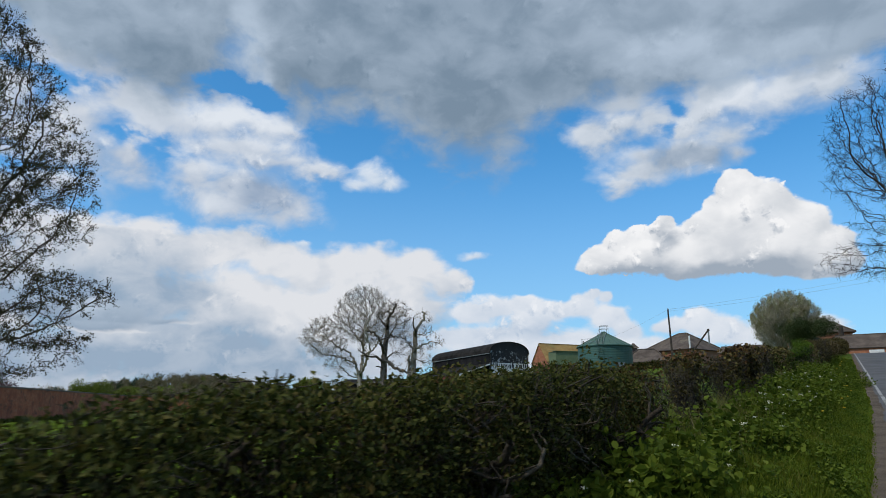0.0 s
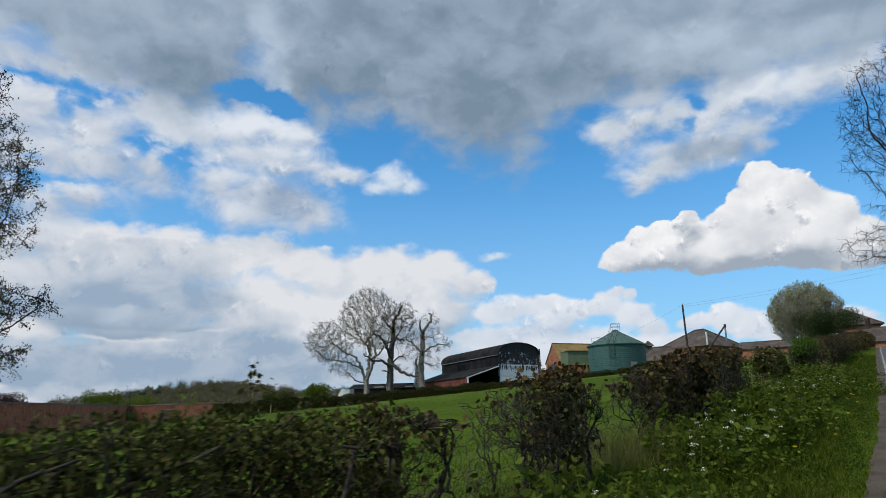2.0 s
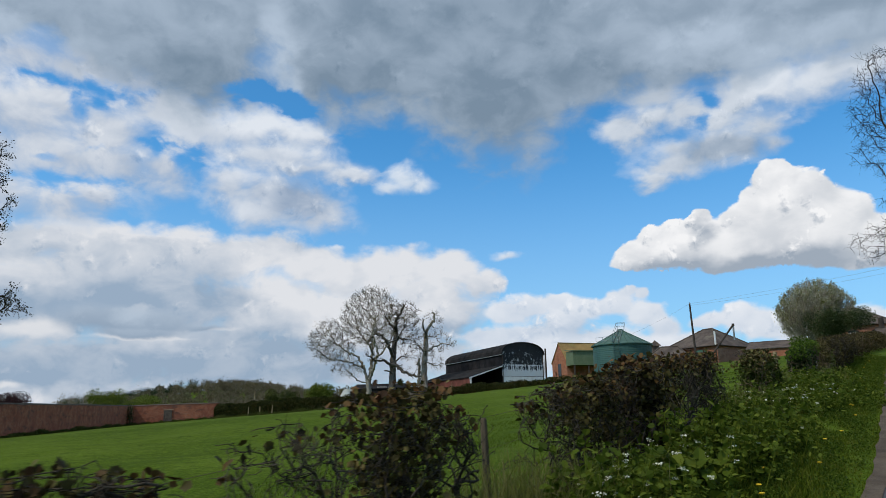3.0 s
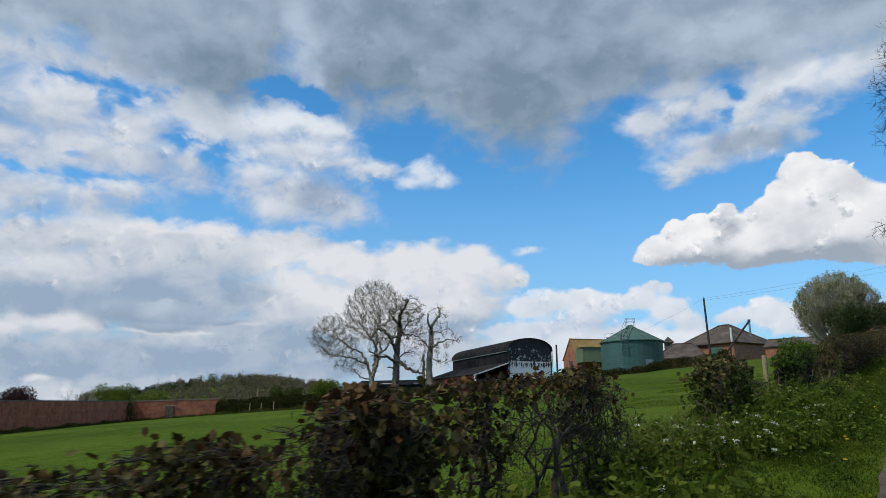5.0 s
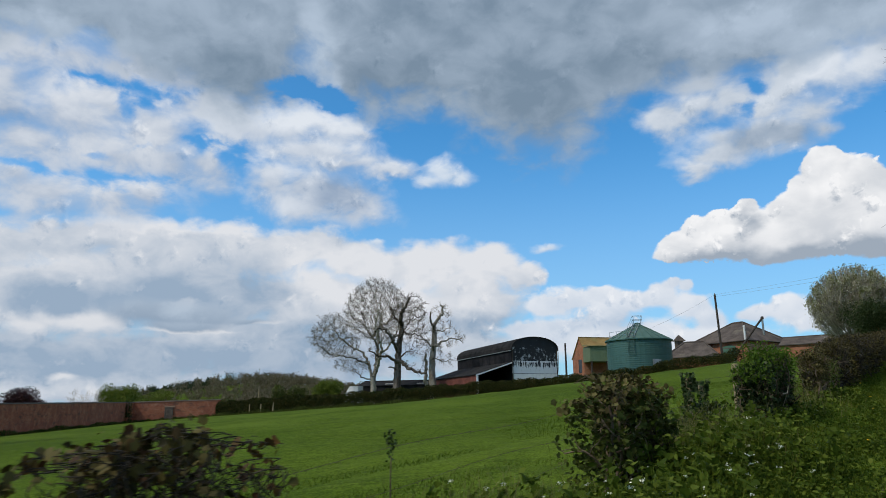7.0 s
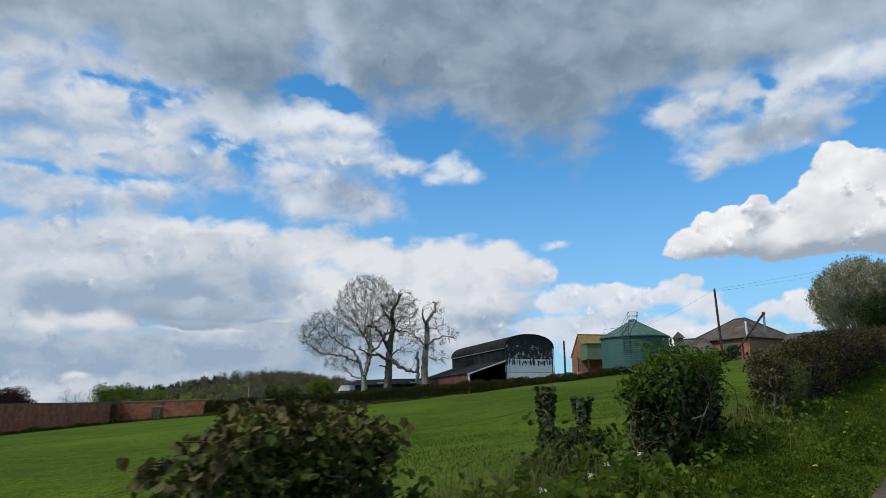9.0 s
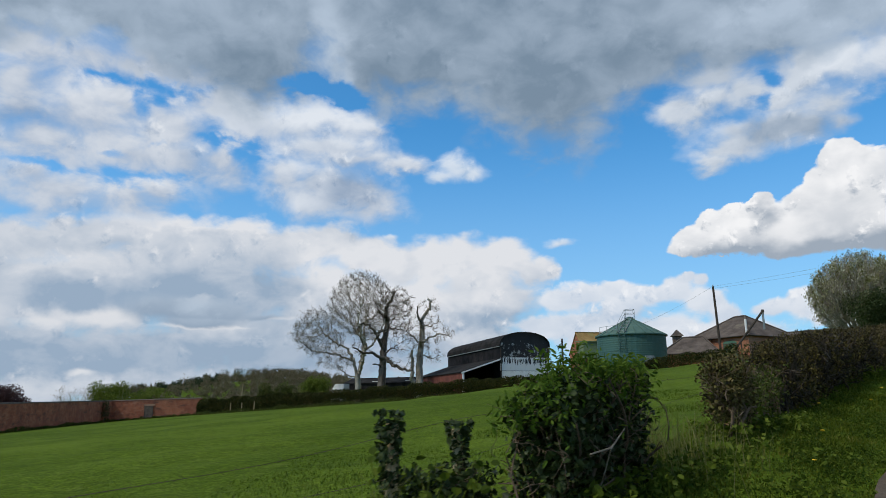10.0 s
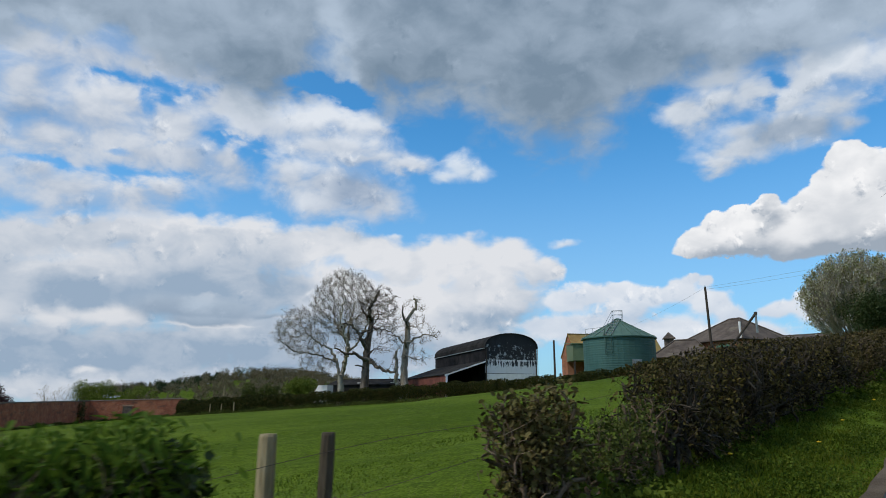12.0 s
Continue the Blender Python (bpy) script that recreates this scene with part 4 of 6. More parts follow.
gnarled("hedge_bush", "dense dark maple bush with large drooping leaves", 14.08, 14.95, 2.55, 0.26, ((14.0, 14.3, 15.0), (1.34, 1.39, 1.35)), 4, 0.030, 16, 5, 0.4, 0.35, ((14.1, 14.85, 0.10, 2000),), 0.068)
gnarled("hedge_bush", "thick bare branches of cut-back maple with reddish leaves on top", 14.95, 16.9, 2.60, 0.22, ((14.9, 15.5, 16.3, 17.0), (1.33, 1.37, 1.39, 1.37)), 5, 0.040, 26, 5, 0.06, 0.26, ((15.2, 15.62, 0.45, 560), (15.7, 16.9, 0.84, 260)), sprays=0.20)
gnarled("hedge_bush", "upright brown maple stems with few bronze leaves", 16.9, 17.65, 2.60, 0.20, ((16.9, 17.3, 17.7), (1.37, 1.35, 1.20)), 7, 0.014, 29, 4, 0.3, 0.45, ((16.95, 17.3, 0.85, 120),))
shrub("hedge_bush", "square leafy bush of brown-green young maple leaves", 21.45, 22.6, 2.84, 0.30, 1.20, OLIVE_LEAF, 2300, 0.062, 10, 4, group=HEDGE, seed=8, slim=0.9, ragged=0.05, tops=((21.4, 21.7, 22.1, 22.4, 22.65), (1.12, 1.22, 1.25, 1.20, 1.10)), bare=0.2, clump=8, shape="maple", level=1.4, young=DRY_LEAF)
shrub("ivy_clump", "low dark ivy sprawling between the fence posts", 25.2, 26.4, 3.35, 0.22, 0.58, IVY_LEAF, 1500, 0.050, 4, 2, group=HEDGE, seed=39, slim=0.9, shape="maple", level=0.8, ragged=0.25, clump=7, thick=0.5)
shrub("ivy_stump", "dark ivy-covered stump of hedge beside the fence", 26.3, 27.7, 2.75, 0.22, 1.16, IVY_LEAF, 8800, 0.058, 7, 3, group=HEDGE, seed=9, slim=0.95, shape="maple", level=0.5, bare=0.05, thick=0.6, clump=6, ragged=0.07)
shrub("elder_bush", "bright green young elder leaning out of the ivy", 26.05, 26.95, 2.70, 0.24, 1.32, FRESH_LEAF, 900, 0.064, 5, 1, group=HEDGE, seed=10, slim=0.38, level=1.2, ragged=0.14, bare=0.92, thick=0.4, clump=8, tops=((25.9, 26.3, 26.7, 27.1), (1.10, 1.32, 1.36, 1.34)))
shrub("elder_bush", "fresh green elder shoots on top of the ivy", 26.85, 27.75, 2.68, 0.25, 1.36, FRESH_LEAF, 1400, 0.066, 5, 1, group=HEDGE, seed=30, slim=0.38, level=1.2, ragged=0.12, bare=0.92, thick=0.4, clump=8)
shrub("hedge_bush", "small clipped bush of dull green leaves and dead leaf litter", 30.1, 30.7, 2.75, 0.18, 1.17, DRY_LEAF, 1900, 0.048, 9, 6, group=HEDGE, seed=11, ragged=0.08, clump=6, level=0.8, slim=0.6, young=DRY_LEAF, thick=0.8)
shrub("hedge_sapling", "thin leafy green saplings in a gap of the hedge", 31.1, 32.6, 2.85, 0.22, 0.95, OLIVE_LEAF, 700, 0.045, 12, 5, group=HEDGE, seed=37, ragged=0.22, tops=((31.1, 31.8, 32.6), (0.60, 0.80, 1.0)), clump=7, level=1.0)
shrub("hedge", "long clipped hedge of brown twigs and dull green leaves", 32.7, 42, lambda s: hedge_line(s) - 0.1, 0.40, 1.14, MAPLE_LEAF, 11000, 0.046, 96, 4, category="hedge", seed=12, pockets=1.0, twig_mat=HEDGE_BARK, ragged=0.06, bare=0.25, tops=((32.7, 34.0, 37.0, 42), (1.22, 1.32, 1.32, 1.27)), clump=6, thick=1.4, young=DULL_LEAF, level=0.6)
shrub("hedge", "clipped roadside hedge of dull green leaves", 42, 56, hedge_line, 0.55, 1.25, DULL_LEAF, 20000, 0.060, 70, 4, category="hedge", seed=14, pockets=0.95, ragged=0.07, kids=(5, 4), clump=5)
shrub("hedge", "hedge running up the hill to the farm", 56, 80, hedge_line, 0.8, 1.27, DULL_LEAF, 22000, 0.10, 30, 3, category="hedge", seed=13, ragged=0.12, kids=(5, 4), clump=5)


# ---- wire fence with old posts ----
def build_fence():
    ob = thing("wire_fence", "old stock fence of barbed wire on round wooden posts", "fence", spot(20, 3.4))
    o = np.array(ob.matrix_world.translation)
    r = np.random.default_rng(3)
    for s, l, h, rad, lean in ((8.6, 3.07, 1.05, 0.05, 0.02), (12.15, 3.1, 0.98, 0.030, -0.03), (25.4, 3.37, 1.02, 0.045, 0.02), (26.3, 3.49, 0.86, 0.042, -0.02), (28.86, 3.76, 1.06, 0.056, 0.01), (29.07, 3.46, 1.05, 0.045, 0.03)):
        p = np.array(spot(s, l, -0.25)) - o
        top = np.array(spot(s, l)) - o
        top[2] = lane_height(s) + h - o[2]
        d = np.array([lean, lean * 0.5, 0])
        n = 10
        rings = []
        for k, f in enumerate((0, 0.3, 0.6, 0.9, 0.985, 1.0)):
            c = p + (top + d - p) * f
            w = rad * (1.04 if k < 4 else 1.0 if k == 4 else 0.88)
            rings.append([(c[0] + w * math.cos(a) * (1 + 0.05 * math.sin(3 * a + k)), c[1] + w * math.sin(a), c[2]) for a in np.arange(n) * math.tau / n])
        part("post", solid(rings), POST_DARK if s in (29.07, 12.15, 8.6) else POST_WOOD, ob)
    part("brace", rod(np.array(spot(29.10, 3.40, 0.42)) - o, np.array(spot(29.45, 3.28, -0.03)) - o, 0.042, 9, 0.046), POST_DARK, ob, "dark leaning timber brace")
    for h in (0.40, 0.66, 0.93):
        s = np.arange(7.9, 34, 0.3)
        pts = spots(s, 3.38 + 0.02 * np.sin(s), np.zeros(len(s)))
        pts[:, 2] = lane_height(s) + h + 0.02 * np.sin(s * 1.9 + h * 9)
        pts -= o
        v, f = limbs(pts[:-1], pts[1:], np.full(len(s) - 1, 0.0020), np.full(len(s) - 1, 0.0020), 3)
        # barbs
        b = np.repeat(pts[:-1], 2, 0) + r.uniform(0, 0.15, (2 * (len(s) - 1), 1)) * np.array([UX, UY, 0.1])
        e = b + r.normal(size=b.shape) * 0.016
        v2, f2 = limbs(b, e, np.full(len(b), 0.002), np.full(len(b), 0.0012), 3)
        child("wire", mesh_of("wire", np.concatenate([v, v2]), np.concatenate([f, f2 + len(v)]), WIRE), ob)


build_fence()


def ivy(s, l, lo, hi, count, seed, spread=0.070):
    r = np.random.default_rng(seed)
    o = np.array(spot(s, l))
    base = lane_height(s) - o[2]
    ob = thing("ivy", "dark glossy ivy wrapped round a fence post", "climbing plant", Vector(o), "ivy on the posts")
    h = lo + (hi - lo) * r.random(count) ** 0.6
    a = r.uniform(0, math.tau, count)
    w = spread * (0.55 + 0.75 * ((h - lo) / (hi - lo)) ** 1.5) * (0.75 + 0.5 * r.random(count))
    pos = np.stack([w * np.cos(a), w * np.sin(a), base + h], -1)
    v, f = leaves(pos, 0.055, out=np.stack([np.cos(a), np.sin(a), 0 * a], -1) * 0.7, slim=0.9, droop=0.3)
    child("foliage", mesh_of("foliage", v, f, IVY_LEAF), ob)


ivy(25.4, 3.37, 0.35, 1.10, 420, 1)
ivy(26.3, 3.49, 0.45, 0.92, 260, 2, 0.075)

snag = thing("dead_branch", "pale bare dead branch sticking out of the ivy", "branch", spot(26.7, 2.45))
o = snag.matrix_world.translation
q = [spots(np.array([s]), np.array([l]), np.array([0.0]))[0] for s, l in ((26.35, 2.36), (26.7, 2.38), (27.05, 2.44))]
for k, h in enumerate((0.70, 0.69, 0.78)):
    q[k][2] = lane_height(q[k][0] * UX + q[k][1] * UY) + h
part("limb", joined([rod(Vector(q[0]) - o, Vector(q[1]) - o, 0.006, 5, 0.008), rod(Vector(q[1]) - o, Vector(q[2]) - o, 0.008, 5, 0.004)]), DEADWOOD, snag)
part("prop", rod(Vector(q[1]) - o, spot(26.8, 2.6, 0.0) - o, 0.005, 5), DEADWOOD, snag)

# a dead dock stalk in the gap
dock = thing("dock_stalk", "tall dead dock stalk with a dark seed head", "plant", spot(19.05, 3.12))
top = lane_height(19.05) + 1.14 - dock.matrix_world.translation.z
part("stalk", rod((0, 0, -0.02), (0.01, 0.0, top - 0.2), 0.007, 5, 0.004), TWIG, dock)
v, f = leaves(np.array([0.01, 0, top - 0.10]) + rng.normal(size=(90, 3)) * np.array([0.018, 0.018, 0.06]), 0.028, slim=0.7)
child("seed_head", mesh_of("seed_head", v, f, IVY_LEAF), dock)


# ---- verge: grass, weeds and flowers ----
def blades(name, label, s, l, height, width, mat, seed):
    r = np.random.default_rng(seed)
    m = len(s)
    base = spots(s, l, np.full(m, -0.01))
    a = r.uniform(0, math.tau, m)
    side = np.stack([np.cos(a), np.sin(a), 0 * a], -1) * width[:, None]
    lean = np.stack([r.normal(size=m), r.normal(size=m), np.zeros(m)], -1) * 0.32
    mid = base + (lean * 0.35 + [0, 0, 0.62]) * height[:, None]
    tip = base + (lean + [0, 0, 0.95]) * height[:, None]
    side = side * (0.8 + 0.9 * r.random((m, 1)) ** 3)
    verts = np.stack([base - side, base + side, mid + side * 0.7, mid - side * 0.7, tip + side * 0.08, tip - side * 0.08], 1).reshape(-1, 3)
    i = np.arange(m)[:, None] * 6
    faces = np.concatenate([i + [0, 1, 2, 3], i + [3, 2, 4, 5]], 0)
    tagged(new(name, mesh_of(name, verts, faces, mat)), label, "grass", kind="stuff")


def build_grass():
    r = np.random.default_rng(12)
    m = 150000
    s = 2.0 + 48 * r.random(m) ** 1.35
    e = road_edge(s)
    l = e - 0.07 + (hedge_line(s) + 0.5 - e) * r.random(m) ** 1.15
    patch = 0.5 + 0.5 * np.sin(s * 2.1 + 2 * np.sin(l * 3.1)) * np.sin(l * 4.3 + s)
    far_in = step(-0.1, 0.6, l - e)
    h = (0.04 + 0.04 * r.random(m) + 0.09 * patch * far_in) * (0.55 + 0.75 * far_in) * (1 - 0.5 * step(11, 17, s))
    blades("verge_grass", "lush green verge grass beside the lane", s, l, h, r.uniform(0.0022, 0.0045, m) * (1 + s / 25), BLADE, 1)
    # broad low herbs between the blades
    m = 170000
    s = 2.0 + 46 * r.random(m) ** 1.2
    e = road_edge(s)
    l = e + 0.10 + (hedge_line(s) - 0.1 - e) * r.random(m)
    clump = np.sin(s * 3.7 + 2 * np.sin(l * 4.1)) * np.sin(l * 6.3 + 1.7 * s)
    keep = clump > r.uniform(-0.7, 0.6, m)
    pos = spots(s, l, 0.02 + 0.10 * r.random(m) * (0.4 + 0.6 * np.clip(clump, 0, 1)))[keep]
    v, f = leaves(pos, 0.026, shape="oval", slim=0.75, level=1.3)
    tagged(new("verge_herbs", mesh_of("verge_herbs", v, f, HERB_LEAF)), "low leafy herbs among the verge grass", "weeds", kind="stuff")
    # taller pale grass at the hedge's foot and in its gaps
    m = 4800
    s = r.choice([8.4, 11.7, 12.0, 18.6, 19.6, 23.4, 24.3, 28.7], m) + r.normal(size=m) * 0.45
    l = hedge_line(s) + r.normal(size=m) * 0.40
    blades("tall_grass", "tall pale grass in the gaps of the hedge", s, l, r.uniform(0.18, 0.62, m), r.uniform(0.002, 0.004, m), PALE_BLADE, 2)
    # pasture
    m = 110000
    s = 4 + 36 * r.random(m)
    l = 3.2 + 8 * r.random(m) ** 1.6
    blades("pasture_grass", "short grazed pasture grass", s, l, r.uniform(0.016, 0.038, m) * (1 + 0.5 * np.sin(s * 1.7 + l) * np.sin(l * 2.3)) * (1 - step(6, 11.2, l) * 0.85), r.uniform(0.0025, 0.0045, m) * (1 + l / 14), PASTURE_BLADE, 3)


build_grass()


def weed(seed, height, count, size, flowers):
    """One clump of garlic mustard, nettle or cow parsley."""
    r = np.random.default_rng(seed)
    ob = thing("weed_clump", "leafy green roadside weeds" + (" with small white flower heads" if flowers else ""), "weeds", None, "weeds on the verge")
    n = int(5 + height * 14)
    foot = r.normal(size=(n, 3)) * np.array([0.13, 0.13, 0])
    top = foot * 1.5 + np.stack([r.normal(size=n) * 0.05, r.normal(size=n) * 0.05, height * r.uniform(0.6, 1.05, n)], -1)
    v, f = limbs(foot - [0, 0, 0.03], top, np.full(n, 0.004), np.full(n, 0.002), 3)
    tagged(child("stalk_mass", mesh_of("stalk_mass", v, f, WEED_LEAF), ob), kind="stuff")
    k = r.integers(0, n, count)
    u = r.random(count)[:, None] ** 0.8
    pos = foot[k] + (top[k] - foot[k]) * u + r.normal(size=(count, 3)) * np.array([0.055, 0.055, 0.02]) * (1.25 - u * 0.5)
    d = pos - foot[k]
    v, f = leaves(pos, size, out=np.stack([d[:, 0] * 9, d[:, 1] * 9, np.full(count, -0.2)], -1), slim=0.8, shape="oval", level=2.0)
    child("foliage", mesh_of("foliage", v, f, WEED_LEAF), ob)
    for i in range(flowers):
        p = top[i % n] + np.array([0, 0, 0.01])
        q = p + r.normal(size=(14, 3)) * np.array([0.019, 0.019, 0.010])
        v, f = leaves(q, 0.019, slim=0.9, level=1.0)
        child("flower_head", mesh_of("flower_head", v, f, PETAL_WHITE), ob, "small white flower head")
    return ob


def build_weeds():
    r = np.random.default_rng(44)
    kinds = [weed(1, 0.30, 130, 0.060, 0), weed(2, 0.42, 170, 0.058, 2), weed(3, 0.50, 220, 0.060, 3), weed(4, 0.24, 130, 0.075, 0), weed(5, 0.46, 190, 0.058, 0), weed(6, 0.20, 150, 0.045, 0), weed(7, 0.34, 70, 0.125, 0)]
    spread = [(s, l, 6) for s, l in ((5.9, 1.95), (6.3, 1.8), (6.7, 1.7), (6.9, 1.95), (7.3, 1.75), (7.6, 2.0), (8.2, 1.9), (5.4, 2.0), (4.6, 2.0), (12.9, 1.7), (13.4, 1.6), (23.0, 2.2))]
    for s0, s1, l0, l1, m, pick in ((2.5, 9.5, 1.45, 2.2, 34, (0, 1, 3, 4)), (9.0, 12.5, 1.35, 2.1, 14, (0, 1, 3, 5)), (11.8, 14.5, 1.45, 2.15, 26, (1, 2, 4)), (14.5, 18.0, 1.3, 2.2, 22, (0, 1, 3, 4)), (17.4, 20.4, 1.7, 3.0, 34, (1, 2, 4, 3)), (20.0, 24.5, 1.4, 2.3, 34, (0, 1, 2, 4)), (22.8, 26.0, 2.0, 3.2, 15, (1, 4, 0, 5)), (24.5, 31.0, 2.1, 2.6, 16, (5, 3, 0)), (31.0, 46.0, 2.2, 2.9, 18, (5, 3)), (3.0, 32.0, 0.8, 1.6, 40, (5,))):
        for k in range(m):
            spread.append((r.uniform(s0, s1), r.uniform(l0, l1), int(r.choice(pick))))
    used = set()
    for s, l, k in spread:
        l += 0.034 * max(0.0, s - 18) * 0.5
        m = Matrix.Translation(spot(s, l)) @ Matrix.Rotation(r.uniform(0, 6.28), 4, "Z") @ Matrix.Diagonal((*([r.uniform(0.75, 1.2)] * 3), 1))
        if k in used:
            copy_thing(kinds[k], m)
        else:
            used.add(k)
            kinds[k].matrix_basis = m
    # copies take the scale of their pattern, so the pattern stays at true size


def dandelion(s, l, h):
    ob = thing("dandelion", "yellow dandelion flower on the grass verge", "flower", spot(s, l), "dandelions on the verge")
    part("stalk", rod((0, 0, -0.02), (0, 0, h), 0.003, 5), WEED_LEAF, ob)
    rings = []
    n = 14
    for k, (w, z) in enumerate(((0.004, h - 0.004), (0.018, h + 0.002), (0.024, h + 0.010), (0.016, h + 0.016), (0.006, h + 0.018))):
        rings.append([(w * (1 + 0.14 * (i % 2)) * math.cos(a), w * (1 + 0.14 * (i % 2)) * math.sin(a), z) for i, a in enumerate(np.arange(n) * math.tau / n)])
    part("flower_head", solid(rings), PETAL_YELLOW, ob)


build_weeds()
for k, (s, l) in enumerate(((15.5, 0.95), (13.4, 1.11), (13.55, 1.16), (22.1, 1.28), (21.7, 1.2), (33.3, 2.45), (29.7, 1.75), (18.0, 1.0), (24.1, 1.5), (26.2, 1.35), (35.2, 2.1), (16.8, 1.05), (20.4, 1.05), (31.3, 2.0), (37.0, 2.2), (27.4, 1.6), (14.4, 1.3), (40.0, 2.3))):
    dandelion(s, l, 0.09 + 0.03 * (k % 3))

# ---- far field edge ----
def far_hedge(name, label, p, q, half, height, leaf, count, size, seed):
    r = np.random.default_rng(seed)
    p, q = np.array(p), np.array(q)
    d = (q - p) / np.linalg.norm(q - p)
    nrm = np.array([-d[1], d[0]])
    mid = (p + q) / 2
    at = Vector((*mid, float(land(*mid))))
    k = r.uniform(0, 1, count) * np.linalg.norm(q - p)
    ang, rad = r.uniform(0, math.pi, count), r.uniform(0.6, 1.05, count)
    c, sn = np.cos(ang), np.sin(ang)
    lo, hi = np.sign(c) * np.abs(c) ** 0.6 * rad, np.abs(sn) ** 0.6 * rad
    h = height * (1 + 0.07 * np.sin(k * 0.9) + 0.05 * np.sin(k * 2.7))
    xy = p + d * k[:, None] + nrm * (lo * half)[:, None]
    pos = np.concatenate([xy, (land(xy[:, 0], xy[:, 1]) + hi * h)[:, None]], 1)
    v, f = leaves(pos, size, upright=0.3, slim=0.8)
    ob = thing(name, label, "hedge", at)
    child("leaves", mesh_of("leaves", v - np.array(at), f, leaf), ob)


for k, (x, y, h) in enumerate(((-35.5, 123.0, 1.5), (-33.2, 122.0, 1.4), (-30.8, 121.1, 1.5), (-37.0, 130.5, 4.4))):
    stake = thing("field_post", "pale weathered post by the far hedge", "post", Vector((x, y, float(land(x, y)))), "posts by the far hedge")
    part("shaft", rod((0, 0, -0.2), (0.03, 0, h), 0.10, 7, 0.085), POST_WOOD, stake)
far_hedge("far_hedge", "green hedge beside the brick wall", (-42.4, 126.8), (-24, 119.5), 0.9, 2.2, HEDGE_LEAF, 40000, 0.22, 21)
far_hedge("far_hedge", "dark brown-green clipped hedge below the farm", (-24, 119.5), (8, 106.0), 0.9, 2.0, HEDGE_LEAF, 40000, 0.17, 22)
far_hedge("far_hedge", "dark clipped hedge below the farm", (8, 106.0), (25.5, 92.0), 0.9, 1.85, HEDGE_LEAF, 30000, 0.16, 23)

far_hedge("far_hedge", "dark clipped hedge below the grain silo", (25.5, 92.0), (31.5, 86.6), 0.8, 1.9, HEDGE_LEAF, 9000, 0.13, 24)


def rough_grass(name, label, p, q, half, height, count, seed):
    r = np.random.default_rng(seed)
    p, q = np.array(p), np.array(q)
    k = r.random((count, 1)) ** 1.0
    n = np.array([-(q - p)[1], (q - p)[0]]) / np.linalg.norm(q - p)
    xy = p + (q - p) * k + n * r.normal(size=(count, 1)) * half
    lift = r.random(count) * height * (0.6 + 0.5 * np.sin(k[:, 0] * 60) * np.sin(k[:, 0] * 23))
    v, f = leaves(np.concatenate([xy, (land(xy[:, 0], xy[:, 1]) + lift)[:, None]], 1), 0.30, upright=2.0, slim=0.35)
    tagged(new(name, mesh_of(name, v, f, OLIVE_LEAF)), label, "grass", kind="stuff")


rough_grass("rough_grass", "rough grass along the foot of the brick wall", (-55.7, 122.8), (-30.4, 33.0), 0.35, 0.5, 7000, 31)
rough_grass("rough_grass", "rough grass below the back wall", (-55.8, 123.3), (-42.8, 127.2), 0.3, 0.4, 2000, 32)
rough_grass("rough_grass", "rough grass and tufts below the far hedge", (-42, 125.0), (8, 104.2), 0.7, 0.55, 6000, 33)


# ---- walled garden ----
def wall_run(name, p, q, top_p, top_q, label, thick=0.45):
    p, q = Vector((*p, 0)), Vector((*q, 0))
    d = (q - p).normalized()
    nrm = Vector((-d.y, d.x, 0)) * thick / 2
    low_p, low_q = float(land(p.x, p.y)) - 0.4, float(land(q.x, q.y)) - 0.4
    bm = solid([[o + nrm + Vector((0, 0, lo)), o - nrm + Vector((0, 0, lo)), o - nrm + Vector((0, 0, hi)), o + nrm + Vector((0, 0, hi))] for o, lo, hi in ((p, low_p, top_p), (q, low_q, top_q))])
    me = bpy.data.meshes.new(name)
    bm.to_mesh(me)
    bm.free()
    me.materials.append(BRICK)
    ob = tagged(new(name, me), label, "wall", kind="structure")
    nrm *= 1.25
    part("coping", solid([[o + nrm + Vector((0, 0, hi + 0.003)), o - nrm + Vector((0, 0, hi + 0.003)), o - nrm * 0.6 + Vector((0, 0, hi + 0.16)), o + nrm * 0.6 + Vector((0, 0, hi + 0.16))] for o, hi in ((p, top_p), (q, top_q))]), STONE_CAP, ob, "weathered brick coping")
    return ob



wall_back = wall_run("wall_back", (-56.1, 123.8), (-42.6, 127.8), 4.52, 4.88, "tall old red-brick garden wall")
wall_side = wall_run("wall_side", (-56.3, 123.8), (-31.0, 33.0), 4.50, 3.3, "long weathered red-brick garden wall")
# the door in the back wall
door = thing("garden_door", "weathered brown plank door in the brick wall", "door", Vector((-50.6, 125.43, float(land(-50.6, 125)) - 0.05)))
door.rotation_euler[2] = math.atan2(4.0, 13.5)
for k in range(5):
    part("plank", boxed(-0.55 + k * 0.22, -0.335 + k * 0.22, -0.30, -0.23, 0.0, 2.0), DOOR_WOOD, door)
part("lintel", boxed(-0.8, 0.95, -0.31, -0.225, 2.125, 2.36), BRICK_PALE, door, "pale stone lintel")
part("door_frame", joined([boxed(-0.68, -0.56, -0.34, -0.23, 0, 2.1), boxed(0.56, 0.68, -0.34, -0.23, 0, 2.1), boxed(-0.68, 0.68, -0.34, -0.23, 2.003, 2.12)]), DOOR_WOOD, door)


